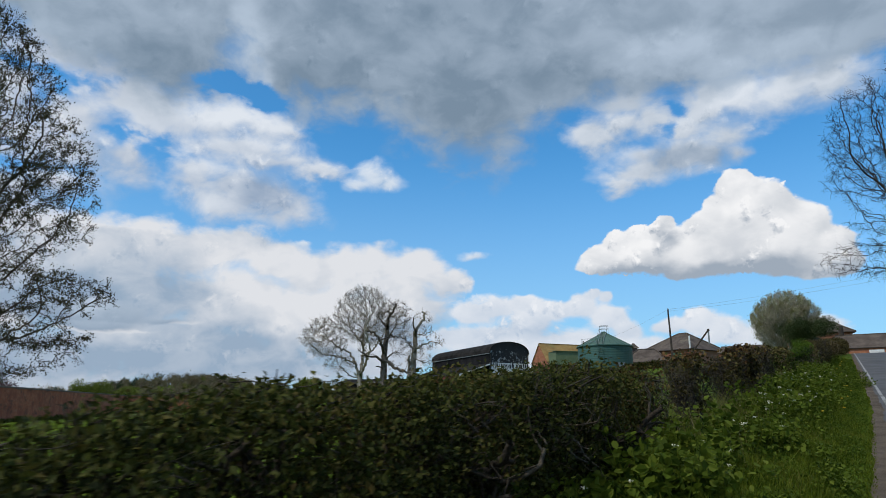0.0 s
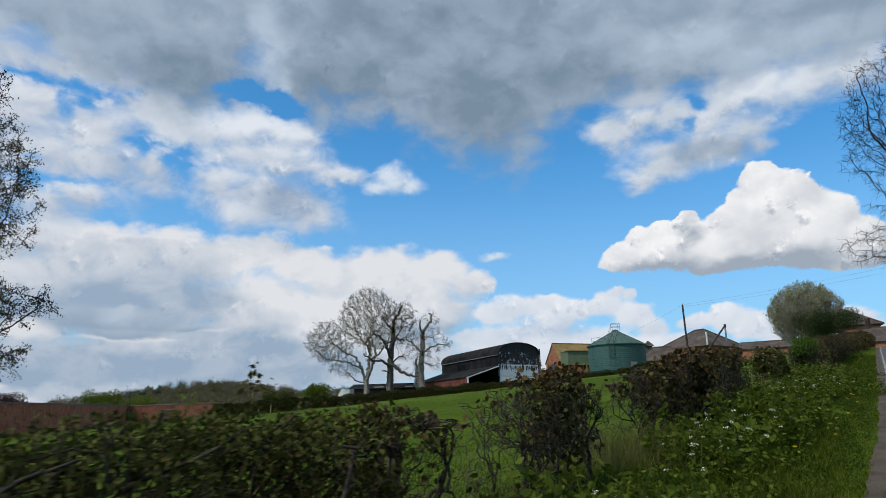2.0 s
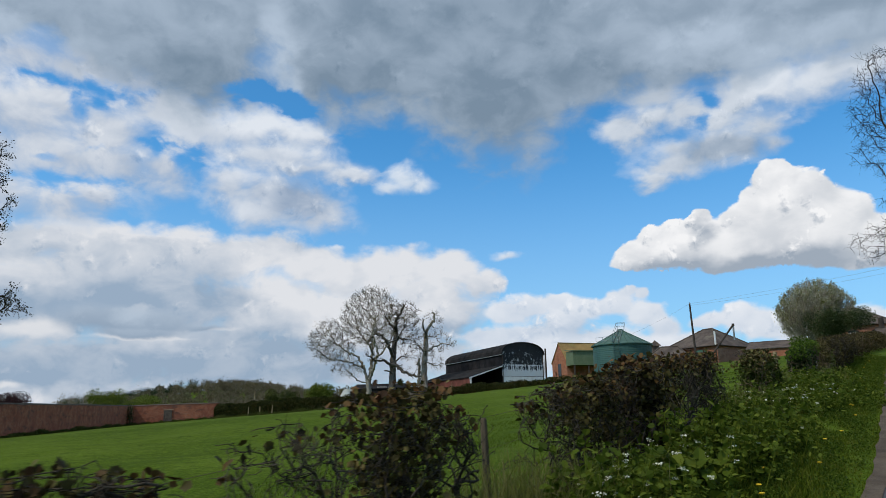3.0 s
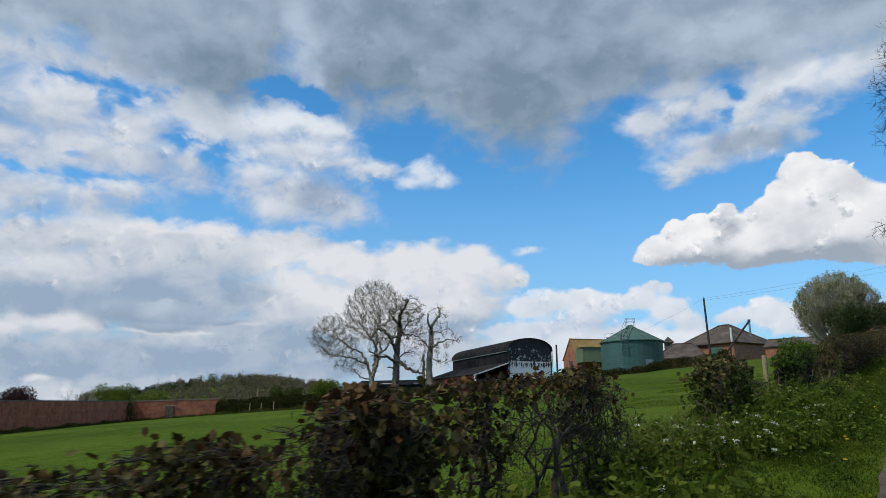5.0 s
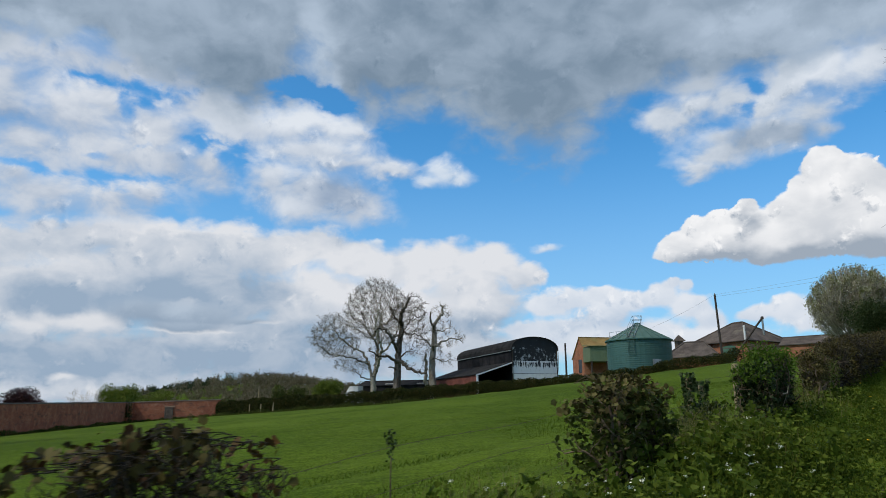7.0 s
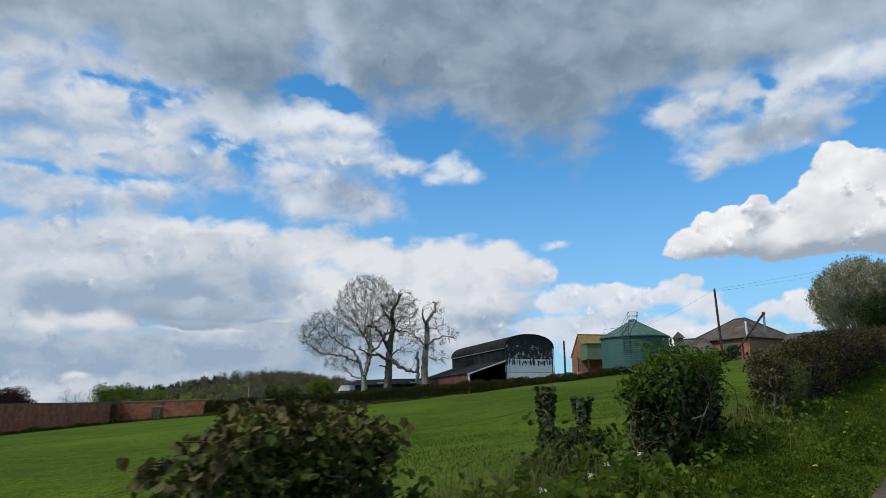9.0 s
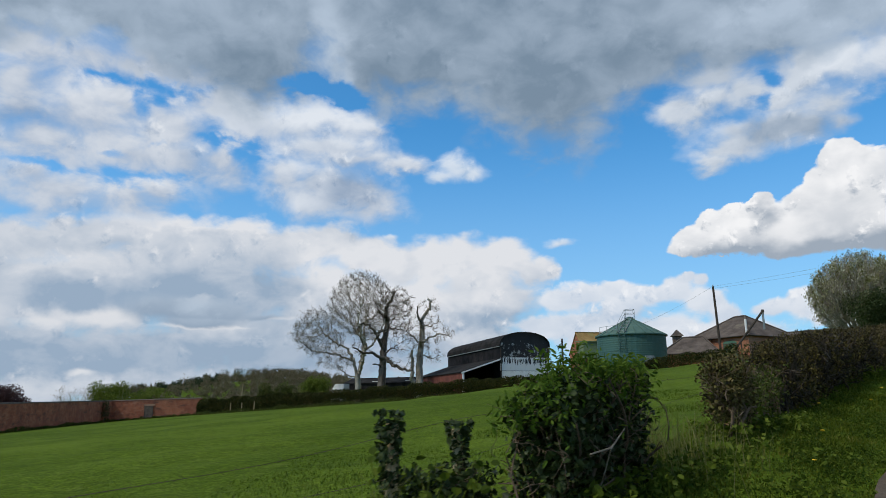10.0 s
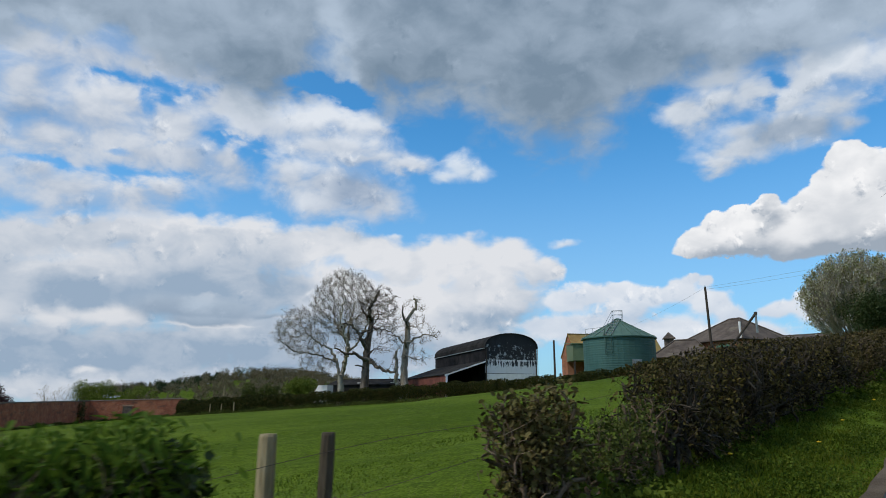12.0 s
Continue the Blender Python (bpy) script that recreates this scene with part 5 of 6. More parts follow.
# ---- black curved-roof barn ----
def build_barn():
    corner, right = Vector((7.72, 112.5, 0)), Vector((14.45, 115.72, 0))
    X = (right - corner).normalized()
    Y = Vector((-X.y, X.x, 0))
    W, D = 7.45, 22.4
    base = 5.0
    ob = thing("barn", "black curved-roof barn with white-painted lower gable sheets", "barn", Matrix(((X.x, Y.x, 0, corner.x), (X.y, Y.y, 0, corner.y), (0, 0, 1, base), (0, 0, 0, 1))))
    eave, rise = 6.45, 1.95
    arc = [(W / 2 - (W / 2 + 0.12) * math.cos(a), eave + rise * math.sin(a) ** 0.85) for a in np.linspace(0, math.pi, 15)]
    # curved roof sheets, 0.06 thick, in seven bays
    for k in range(7):
        y0, y1 = -0.25 + k * 3.27, -0.25 + (k + 1) * 3.27 - 0.012
        outer = [(x, z) for x, z in arc]
        inner = [(W / 2 + (x - W / 2) * 0.985, z - 0.06) for x, z in arc[::-1]]
        part("roof_sheet", solid([[(x, y, z) for x, z in outer + inner] for y in (y0, y1)]), DARK_ROOF, ob)
    # gable: black upper part of vertical sheets under the arch
    def arch(x):
        c = np.clip((W / 2 - x) / (W / 2 + 0.12), -1, 1)
        return eave + rise * math.sin(math.acos(c)) ** 0.85
    n = 10
    for y, sheet in ((0.0, "gable_sheet"), (D - 0.05, "far_gable_sheet")):
        for k in range(n):
            x0, x1 = W * k / n + 0.008, W * (k + 1) / n - 0.008
            wob = 0.012 * (k % 2)
            pts = [(x0, 4.75), (x1, 4.75), (x1, arch(x1) - 0.07), (x0, arch(x0) - 0.07)]
            part(sheet, solid([[(x, y + o + wob, z) for x, z in pts] for o in (0, 0.04)]), FLAKED, ob)
        if sheet == "gable_sheet":
            for k in range(n):
                x0, x1 = W * k / n + 0.008, W * (k + 1) / n - 0.008
                part("white_sheet", boxed(x0, x1, y - 0.02 + 0.010 * (k % 2), y + 0.02 + 0.010 * (k % 2), 3.05, 4.85), STREAKED, ob, "white sheet streaked with black")
            part("white_boarding", boxed(0.1, W - 0.1, y - 0.03, y + 0.02, 1.2, 3.0), WHITE_PAINT, ob, "plain white-painted boarding")
    # long side: black sheets above the lean-to, and the other side
    for k in range(14):
        y0 = k * 1.6
        part("side_sheet", boxed(-0.02 + 0.003 * (k % 2), 0.03 + 0.003 * (k % 2), y0, y0 + 1.597, 3.0, eave + 0.05), BLACK_TIN, ob)
        part("side_sheet", boxed(W - 0.03, W + 0.02, y0, y0 + 1.585, 0.0, eave + 0.05), BLACK_TIN, ob)
    for k in range(8):
        for x in (0.12, W - 0.12):
            part("stanchion", boxed(x - 0.06, x + 0.06, k * 3.19 - 0.08, k * 3.19 + 0.05, -0.4, eave), POLE_WOOD, ob)
    part("gutter", boxed(-0.22, -0.06, -0.1, D, eave - 0.18, eave - 0.08), STEEL, ob)
    part("downpipe", rod((W + 0.10, -0.08, 0), (W + 0.10, -0.08, eave), 0.05, 8), STEEL, ob)
    # lean-to, open towards the front
    w2 = 5.4
    for k in range(7):
        y0, y1 = -0.1 + k * 3.2, -0.1 + (k + 1) * 3.2 - 0.01
        part("lean_to_roof_sheet", solid([[(0.0, y, 4.72), (-w2 - 0.25, y, 2.85), (-w2 - 0.25, y, 2.77), (0.0, y, 4.64)] for y in (y0, y1)]), DARK_ROOF, ob)
    part("fascia", solid([[(0.0, y, 4.66), (-w2 - 0.28, y, 2.80), (-w2 - 0.28, y, 2.60), (0.0, y, 4.46)] for y in (-0.16, -0.105)]), WHITE_PAINT, ob, "pale painted barge board")
    part("corner_post", boxed(-w2 - 0.1, -w2 + 0.12, -0.1, 0.12, -0.4, 2.75), WHITE_PAINT, ob, "pale painted corner post")
    part("lean_to_wall", boxed(-w2 - 0.08, -w2 + 0.06, 0.13, D, -0.4, 2.75), RED_PAINT, ob, "dark red boarded wall")
    part("lean_to_back", solid([[(-w2, y, -0.4), (-0.05, y, -0.4), (-0.05, y, 4.6), (-w2, y, 2.75)] for y in (D - 0.1, D)]), RED_PAINT, ob)
    part("inner_wall", boxed(0.05, 0.12, 0.1, D, -0.4, 3.1), BLACK_TIN, ob)
    part("far_wall", boxed(0.1, W - 0.1, D - 0.05, D, -0.4, 4.7), BLACK_TIN, ob)


def streaked():
    m, n, bsdf = material("streaked_white_sheet", 0.6)
    where = n.add("ShaderNodeTexCoord").outputs["Object"]
    runs = n.noise(n.vec("MULTIPLY", where, (1, 1, 0.16)), 3.2, 6, 0.70)
    split = n.add("ShaderNodeSeparateXYZ")
    n.put(split.inputs[0], where)
    # black paint has run down from the upper sheets, longest in the middle of the band
    reach = n.math("ADD", n.ramp(split.outputs[2], 3.35, 4.35, -0.13, 0.07), n.ramp(split.outputs[2], 4.50, 4.80, 0.0, -0.07))
    color = n.mix(n.ramp(n.math("ADD", runs, reach), 0.53, 0.57), (0.66, 0.68, 0.70), (0.03, 0.032, 0.042))
    n.put(bsdf.inputs["Base Color"], color)
    return m


def flaked():
    m, n, bsdf = material("flaking_black_sheet", 0.6)
    where = n.add("ShaderNodeTexCoord").outputs["Object"]
    flakes = n.noise(where, 1.3, 8, 0.74)
    split = n.add("ShaderNodeSeparateXYZ")
    n.put(split.inputs[0], where)
    low = n.ramp(split.outputs[2], 4.6, 8.2, 0.06, -0.04)
    color = n.mix(n.noise(where, 0.8, 5), (0.012, 0.012, 0.014), (0.036, 0.035, 0.038))
    color = n.mix(n.ramp(n.math("ADD", flakes, low), 0.56, 0.62, 0.0, 0.8), color, (0.42, 0.44, 0.46))
    n.put(bsdf.inputs["Base Color"], color)
    return m


FLAKED = flaked()
STREAKED = streaked()
build_barn()


# ---- green grain silo ----
def build_silo():
    cx, cy, base = 23.4, 98.5, 5.3
    ob = thing("grain_silo", "round green corrugated-steel grain silo with a conical roof", "silo", Vector((cx, cy, base)))
    R, H, peak, n = 3.83, 5.75, 7.75, 40
    turn = np.arange(n) * math.tau / n
    # wall rings, each slightly bulged
    for k in range(6):
        z0, z1 = H * k / 6, H * (k + 1) / 6
        zs = np.linspace(z0, z1 - 0.012, 9)
        rings = []
        for i, z in enumerate(zs):
            r = R + 0.014 * (i % 2)
            rings.append([(r * math.cos(a), r * math.sin(a), z) for a in turn])
        part("wall_ring", solid(rings), SILO_GREEN, ob)
    # roof of folded panels with raised seams
    m = 24
    for k in range(m):
        a0, a1 = math.tau * k / m, math.tau * (k + 1) / m
        lo, hi = R + 0.18, 0.35
        top = [(lo * math.cos(a0), lo * math.sin(a0), H + 0.02), (lo * math.cos(a1), lo * math.sin(a1), H + 0.02), (hi * math.cos(a1), hi * math.sin(a1), peak), (hi * math.cos(a0), hi * math.sin(a0), peak)]
        part("roof_panel", solid([top, [(x, y, z - 0.05) for x, y, z in top]]), ROOF_GREEN, ob)
        part("roof_seam", rod((lo * math.cos(a0), lo * math.sin(a0), H + 0.04), (hi * math.cos(a0), hi * math.sin(a0), peak + 0.02), 0.035, 4), ROOF_GREEN, ob)
    part("eave_band", solid([[(r * math.cos(a), r * math.sin(a), z) for a in turn] for r, z in ((R + 0.05, H - 0.12), (R + 0.2, H - 0.1), (R + 0.2, H + 0.015), (R, H + 0.015))]), SILO_GREEN, ob)
    part("cap", solid([[(r * math.cos(a), r * math.sin(a), z) for a in turn[::4]] for r, z in ((0.40, peak - 0.06), (0.40, peak + 0.16), (0.12, peak + 0.26))]), ROOF_GREEN, ob)
    # ladder up the wall and the roof, towards the lane
    a = radians(-112)
    d, t = Vector((math.cos(a), math.sin(a), 0)), Vector((-math.sin(a), math.cos(a), 0))
    ladder = child("ladder", mesh_none(), ob, "dull green ladder with pale roof rails")
    for side in (-0.35, 0.35):
        part("rail", rod(d * (R + 0.16) + t * side + Vector((0, 0, 3.9)), d * (R + 0.16) + t * side + Vector((0, 0, H + 1.0)), 0.03, 5), LADDER_STEEL, ladder)
        part("rail", rod(d * (R + 0.1) + t * side + Vector((0, 0, H + 0.12)), d * 0.5 + t * side + Vector((0, 0, peak + 0.12)), 0.035, 5), STEEL, ladder)
    for k in range(7):
        z = 4.0 + k * 0.3
        part("rung", rod(d * (R + 0.16) - t * 0.35 + Vector((0, 0, z)), d * (R + 0.16) + t * 0.35 + Vector((0, 0, z)), 0.02, 4), LADDER_STEEL, ladder)
    for k in range(10):
        f = k / 10
        p = d * (R + 0.1 + (0.5 - R - 0.1) * f) + Vector((0, 0, H + 0.14 + (peak - H) * f))
        part("rung", rod(p - t * 0.35, p + t * 0.35, 0.022, 4), STEEL, ladder)
    # guard rails: at the eave and round the hatch at the top
    rail = child("guard_rail", mesh_none(), ob, "thin galvanised guard rail")
    a2 = radians(-160)
    for aa in (a2, a2 + 0.35, a2 + 0.7):
        p = Vector((math.cos(aa) * R, math.sin(aa) * R, H))
        part("upright", rod(p, p + Vector((0, 0, 0.95)), 0.025, 4), STEEL, rail)
    for z in (0.5, 0.95):
        part("bar", rod(Vector((math.cos(a2) * R, math.sin(a2) * R, H + z)), Vector((math.cos(a2 + 0.7) * R, math.sin(a2 + 0.7) * R, H + z)), 0.025, 4), STEEL, rail)
        part("bar", rod(Vector((math.cos(a2 + 0.7) * R, math.sin(a2 + 0.7) * R, H + z)), d * 0.6 - t * 0.4 + Vector((0, 0, peak + z + 0.1)), 0.022, 4), STEEL, rail)
    for sx, sy in ((-0.5, -0.5), (0.5, -0.5), (0.5, 0.5), (-0.5, 0.5)):
        part("upright", rod((sx, sy, peak - 0.25), (sx, sy, peak + 1.05), 0.028, 4), STEEL, rail)
    for z in (0.6, 1.05):
        for p, q in (((-0.5, -0.5), (0.5, -0.5)), ((0.5, -0.5), (0.5, 0.5)), ((0.5, 0.5), (-0.5, 0.5)), ((-0.5, 0.5), (-0.5, -0.5))):
            part("bar", rod((*p, peak + z), (*q, peak + z), 0.025, 4), STEEL, rail)
    a = radians(-70)
    p = Vector((math.cos(a) * (R + 0.08), math.sin(a) * (R + 0.08), 2.6))
    part("hatch", boxed(-0.5, 0.5, -0.12, 0.12, 0, 0.7, m=Matrix.Translation(p) @ Matrix.Rotation(a - math.pi / 2, 4, "Z")), STEEL, ob, "pale metal inspection hatch")


def mesh_none():
    return None


build_silo()


# ---- brick farm buildings ----
def frame_at(p, x_dir, z):
    X = Vector((*x_dir, 0)).normalized()
    Y = Vector((-X.y, X.x, 0))
    return Matrix(((X.x, Y.x, 0, p[0]), (X.y, Y.y, 0, p[1]), (0, 0, 1, z), (0, 0, 0, 1)))


def slab(corners, thick):
    """A flat roof slope of some thickness under its four or three upper corners."""
    c = [Vector(p) for p in corners]
    nrm = (c[1] - c[0]).cross(c[2] - c[0]).normalized()
    if nrm.z < 0:
        nrm = -nrm
    return solid([c, [p - nrm * thick for p in c]])


def opening(ob, kind, x, z, w, h, mat, y=-0.02, arched=True):
    """A window or door set in a front wall, with its frame and arch."""
    pane = child(kind, None, ob)
    part("pane", boxed(x - w / 2, x + w / 2, y - 0.02, y + 0.03, z, z + h), mat, pane)
    part("frame", joined([boxed(x - w / 2 - 0.07, x - w / 2, y - 0.05, y + 0.03, z, z + h), boxed(x + w / 2, x + w / 2 + 0.07, y - 0.05, y + 0.03, z, z + h), boxed(x - w / 2, x + w / 2, y - 0.05, y + 0.03, z + h, z + h + 0.07)]), WHITE_PAINT if kind == "window" else DOOR_WOOD, pane)
    if arched:
        arc = [(x + (w / 2 + 0.1) * math.cos(a), z + h + 0.08 + 0.34 * math.sin(a)) for a in np.linspace(0, math.pi, 9)]
        part("arch", solid([[(px, yy, pz) for px, pz in arc] for yy in (y - 0.045, y + 0.02)]), mat, pane, "shallow brick arch")


def gabled(name, label, p, x_dir, base, length, width, eave, ridge, wall, roof):
    ob = thing(name, label, "farm building", frame_at(p, x_dir, base))
    part("wall", solid([[(x, 0, -0.6), (x, width, -0.6), (x, width, eave), (x, width / 2, ridge - 0.12), (x, 0, eave)] for x in (0, length)]), wall, ob)
    o = 0.25
    for y0, y1 in ((-o, width / 2), (width + o, width / 2)):
        drop = (ridge - eave) / (width / 2) * o
        k = 8
        for i in range(k):
            x0, x1 = -0.15 + (length + 0.3) * i / k, -0.15 + (length + 0.3) * (i + 1) / k - 0.004
            part("roof_slope", slab([(x0, y0, eave - drop), (x1, y0, eave - drop), (x1, y1, ridge), (x0, y1, ridge)], 0.12), roof, ob)
    part("ridge_tiles", boxed(-0.15, length + 0.15, width / 2 - 0.12, width / 2 + 0.12, ridge - 0.06, ridge + 0.09), roof, ob)
    return ob


def hipped(name, label, p, x_dir, base, length, width, eave, peak, wall, roof, ridge=0.6, wall2=None):
    ob = thing(name, label, "farm building", frame_at(p, x_dir, base))
    part("wall", boxed(0, length, 0, width, -0.6, eave), wall, ob)
    if wall2:
        part("end_wall", boxed(length + 0.003, length + 0.03, 0.0, width, -0.6, eave - 0.05), wall2, ob)
    o = 0.35
    x0, x1, y0, y1 = -o, length + o, -o, width + o
    a, b = (length / 2 - ridge / 2, width / 2, peak), (length / 2 + ridge / 2, width / 2, peak)
    lo = eave - 0.12
    for corners in (((x0, y0, lo), (x1, y0, lo), b, a), ((x1, y1, lo), (x0, y1, lo), a, b), ((x1, y0, lo), (x1, y1, lo), b), ((x0, y1, lo), (x0, y0, lo), a)):
        part("roof_slope", slab(corners, 0.14), roof, ob)
    for c, e in (((x0, y0, lo), a), ((x0, y1, lo), a), ((x1, y0, lo), b), ((x1, y1, lo), b)):
        part("hip_tiles", rod(Vector(c) + Vector((0, 0, 0.03)), Vector(e) + Vector((0, 0, 0.03)), 0.11, 5), STONE_CAP if wall2 else roof, ob)
    part("ridge_tiles", rod(Vector(a) + Vector((0, 0, 0.03)), Vector(b) + Vector((0, 0, 0.03)), 0.12, 5), roof, ob)
    part("gutter", joined([boxed(x0, x1, y0 - 0.1, y0, lo - 0.08, lo), boxed(x1, x1 + 0.1, y0, y1, lo - 0.08, lo)]), POLE_WOOD, ob)
    return ob


granary = gabled("granary", "brick granary with an ochre tiled roof behind the silo", (21.0, 137.4), (0.94, 0.34), 5.5, 16.0, 6.5, 6.7, 10.3, BRICK_FARM, TILE)
part("round_window", boxed(-0.05, 0.03, 2.6, 3.9, 3.8, 6.2), GLASS_DARK, granary, "tall dark arched opening")
shed = thing("green_shed", "pale green corrugated shed beside the silo", "shed", frame_at((19.4, 117.2), (0.97, 0.22), 5.3))
part("sheet_cladding", boxed(0, 5.2, 0, 3.4, 4.6, 6.9), SHEET_GREEN, shed)
for x in (0.1, 2.5, 4.9):
    part("post", boxed(x, x + 0.2, 0.02, 0.22, -0.5, 4.6), POLE_WOOD, shed)
part("back_wall", boxed(0, 5.2, 3.1, 3.38, -0.5, 4.6), BRICK_FARM, shed)
part("roof", slab([(-0.2, -0.2, 6.92), (5.4, -0.2, 6.92), (5.4, 3.6, 7.25), (-0.2, 3.6, 7.25)], 0.1), SHEET_GREEN, shed)

mill = hipped("brick_barn", "square brick barn with a sagging slate hipped roof", (32.8, 111.7), (0.588, -0.809), 5.6, 8.9, 9.0, 6.0, 8.85, BRICK_FARM, SLATE, 1.6, BRICK_PALE)
opening(mill, "door", 6.2, 1.0, 1.9, 4.0, DOOR_GREEN)
opening(mill, "window", 2.6, 3.6, 1.2, 1.5, GLASS_DARK)
part("vent_pipe", rod((8.95, -0.30, 5.9), (8.95, -0.30, 7.8), 0.13, 8), WHITE_PAINT, mill, "pale painted vent pipe")
low = hipped("cart_shed", "low brick cart shed with a grey slate roof", (28.6, 108.2), (0.92, -0.38), 5.6, 6.5, 6.0, 4.1, 6.2, BRICK_FARM, SLATE, 2.5)
tower = thing("roof_ventilator", "small pointed slate roof ventilator", "ventilator", Vector((31.05, 111.06, 11.6)))
part("louvre", boxed(-0.5, 0.5, -0.5, 0.5, -0.6, 0.55), DOOR_WOOD, tower)
part("cap", solid([[(x * r, y * r, z) for x, y in ((-1, -1), (1, -1), (1, 1), (-1, 1))] for r, z in ((0.75, 0.5), (0.05, 1.35))]), SLATE, tower)
annex = gabled("farm_annex", "low farm outbuilding with a slate roof", (41.0, 101.5), (0.82, -0.57), 6.0, 9.0, 5.0, 4.6, 5.6, BRICK_FARM, SLATE)
house = hipped("farmhouse", "brick farmhouse with a dark slate hipped roof", (48.6, 96.8), (0.94, -0.34), 7.6, 8.6, 9.0, 5.4, 8.0, BRICK_FARM, SLATE, 2.0)
opening(house, "window", 4.0, 2.8, 1.2, 1.4, GLASS_DARK)
opening(house, "window", 6.6, 2.8, 1.2, 1.4, GLASS_DARK)
byre = gabled("long_byre", "long low brick byre at the top of the lane", (51.0, 88.0), (0.86, -0.50), 7.5, 24.0, 6.0, 2.6, 4.4, BRICK_FARM, SLATE)
part("notice", boxed(3.4, 5.0, -0.08, -0.02, 1.35, 2.15), WHITE_PAINT, byre, "small white notice board")
part("flue", rod((0.6, 3, 4.3), (0.6, 3, 5.6), 0.3, 8), POLE_WOOD, byre)

# low dark sheds and a pale trailer behind the old trees
yard = gabled("yard_shed", "low dark open-fronted shed behind the bare trees", (-19.5, 131.5), (0.97, -0.24), 4.0, 17.0, 6.0, 3.2, 4.0, DARK_ROOF, DARK_ROOF)
part("roof_light", boxed(5.0, 6.8, 0.6, 1.6, 3.28, 3.46), WHITE_PAINT, yard, "pale translucent roof light")
part("roof_light", boxed(11.0, 12.8, 0.6, 1.6, 3.28, 3.46), WHITE_PAINT, yard, "pale translucent roof light")
van = thing("horse_trailer", "small pale grey trailer parked behind the hedge", "trailer", frame_at((-20.8, 128.0), (0.95, -0.3), float(land(-20.8, 128))))
part("body", solid([[(0, y, 0.5), (2.6, y, 0.5), (2.6, y, 3.3), (0.9, y, 3.3), (0, y, 2.0)] for y in (0, 1.6)]), WHITE_PAINT, van)
for x in (0.7, 1.7):
    part("wheel", rod((x, -0.12, 0.32), (x, 0.02, 0.32), 0.32, 12), POLE_WOOD, van)

# ---- pole, wires and grain auger ----
pole = thing("utility_pole", "dark leaning wooden utility pole", "utility pole", Vector((33.12, 98.7, 5.5)))
part("shaft", rod((0.14, 0, 0), (-0.11, 0.02, 11.1), 0.17, 8, 0.12), POLE_WOOD, pole)
part("insulator", rod((-0.11, 0.02, 11.1), (-0.11, 0.02, 11.28), 0.06, 6), STEEL, pole)
pole2 = thing("utility_pole", "thin dark pole beside the black barn", "utility pole", Vector((17.5, 143.3, 5.0)))
part("shaft", rod((0, 0, 0), (0, 0, 10.0), 0.20, 8, 0.16), POLE_WOOD, pole2)


def cable(name, label, p, q, sag, r=0.009):
    k = np.linspace(0, 1, 15)[:, None]
    pts = np.array(p) * (1 - k) + np.array(q) * k
    pts[:, 2] -= sag * 4 * (k * (1 - k))[:, 0]
    v, f = limbs(pts[:-1], pts[1:], np.full(14, r), np.full(14, r), 4)
    tagged(new(name, mesh_of(name, v, f, STEEL)), label, "cable")


cable("overhead_wire", "thin overhead wire running down to the silo", (33.0, 98.7, 16.6), (24.5, 104.0, 12.6), 0.25)
cable("overhead_wire", "thin overhead wire crossing to the lane", (33.0, 98.7, 16.6), (66.0, 82.0, 21.0), 0.5)
cable("overhead_wire", "thin overhead wire crossing to the lane", (33.0, 98.7, 16.35), (66.0, 82.0, 20.3), 0.6)
auger = thing("grain_auger", "slanting dark grain auger with a pale spout", "auger", Vector((32.0, 90.9, 5.4)))
part("tube", rod((-2.0, 0, 0.2), (3.6, 0, 7.25), 0.11, 8), POLE_WOOD, auger)
part("spout", rod((3.6, 0, 7.3), (3.6, 0, 5.4), 0.11, 8), STEEL, auger, "pale metal spout")
part("head", boxed(3.48, 3.72, -0.13, 0.13, 7.1, 7.4), POLE_WOOD, auger)
part("leg", rod((1.2, 0, -0.3), (1.2, 0, 4.1), 0.08, 6), POLE_WOOD, auger)


# ---- trees ----
def tree(name, label, at, rows, tips, bark, leaf=None, count=0, size=0.1, scatter=0.4, slim=0.5, droop=0.0, crown="buds"):
    """A tree from its limbs: trunk, each main limb with its twigs, and the crown."""
    ob = thing(name, label, "tree", Vector(at))
    rows = rows.copy()
    o = np.array(at)
    rows[:, 0:3] -= o
    rows[:, 3:6] -= o
    child("trunk", wood_mesh("trunk", rows[rows[:, 9] == 0], bark), ob)
    for k in sorted(set(rows[rows[:, 8] == 1, 9])):
        child("limb", wood_mesh("limb", rows[(rows[:, 9] == k) & (rows[:, 8] == 1)], bark), ob)
    tagged(child("twig_mass", wood_mesh("twig_mass", rows[rows[:, 8] > 1], bark), ob), kind="stuff")
    if leaf:
        pick = tips[rng.integers(0, len(tips), count)] - o + rng.normal(size=(count, 3)) * scatter
        v, f = leaves(pick, size, slim=slim, droop=droop)
        child("crown", mesh_of("crown", v, f, leaf), ob, crown)
    return ob


def on_land(x, y):
    return np.array([x, y, float(land(x, y)) - 0.1])


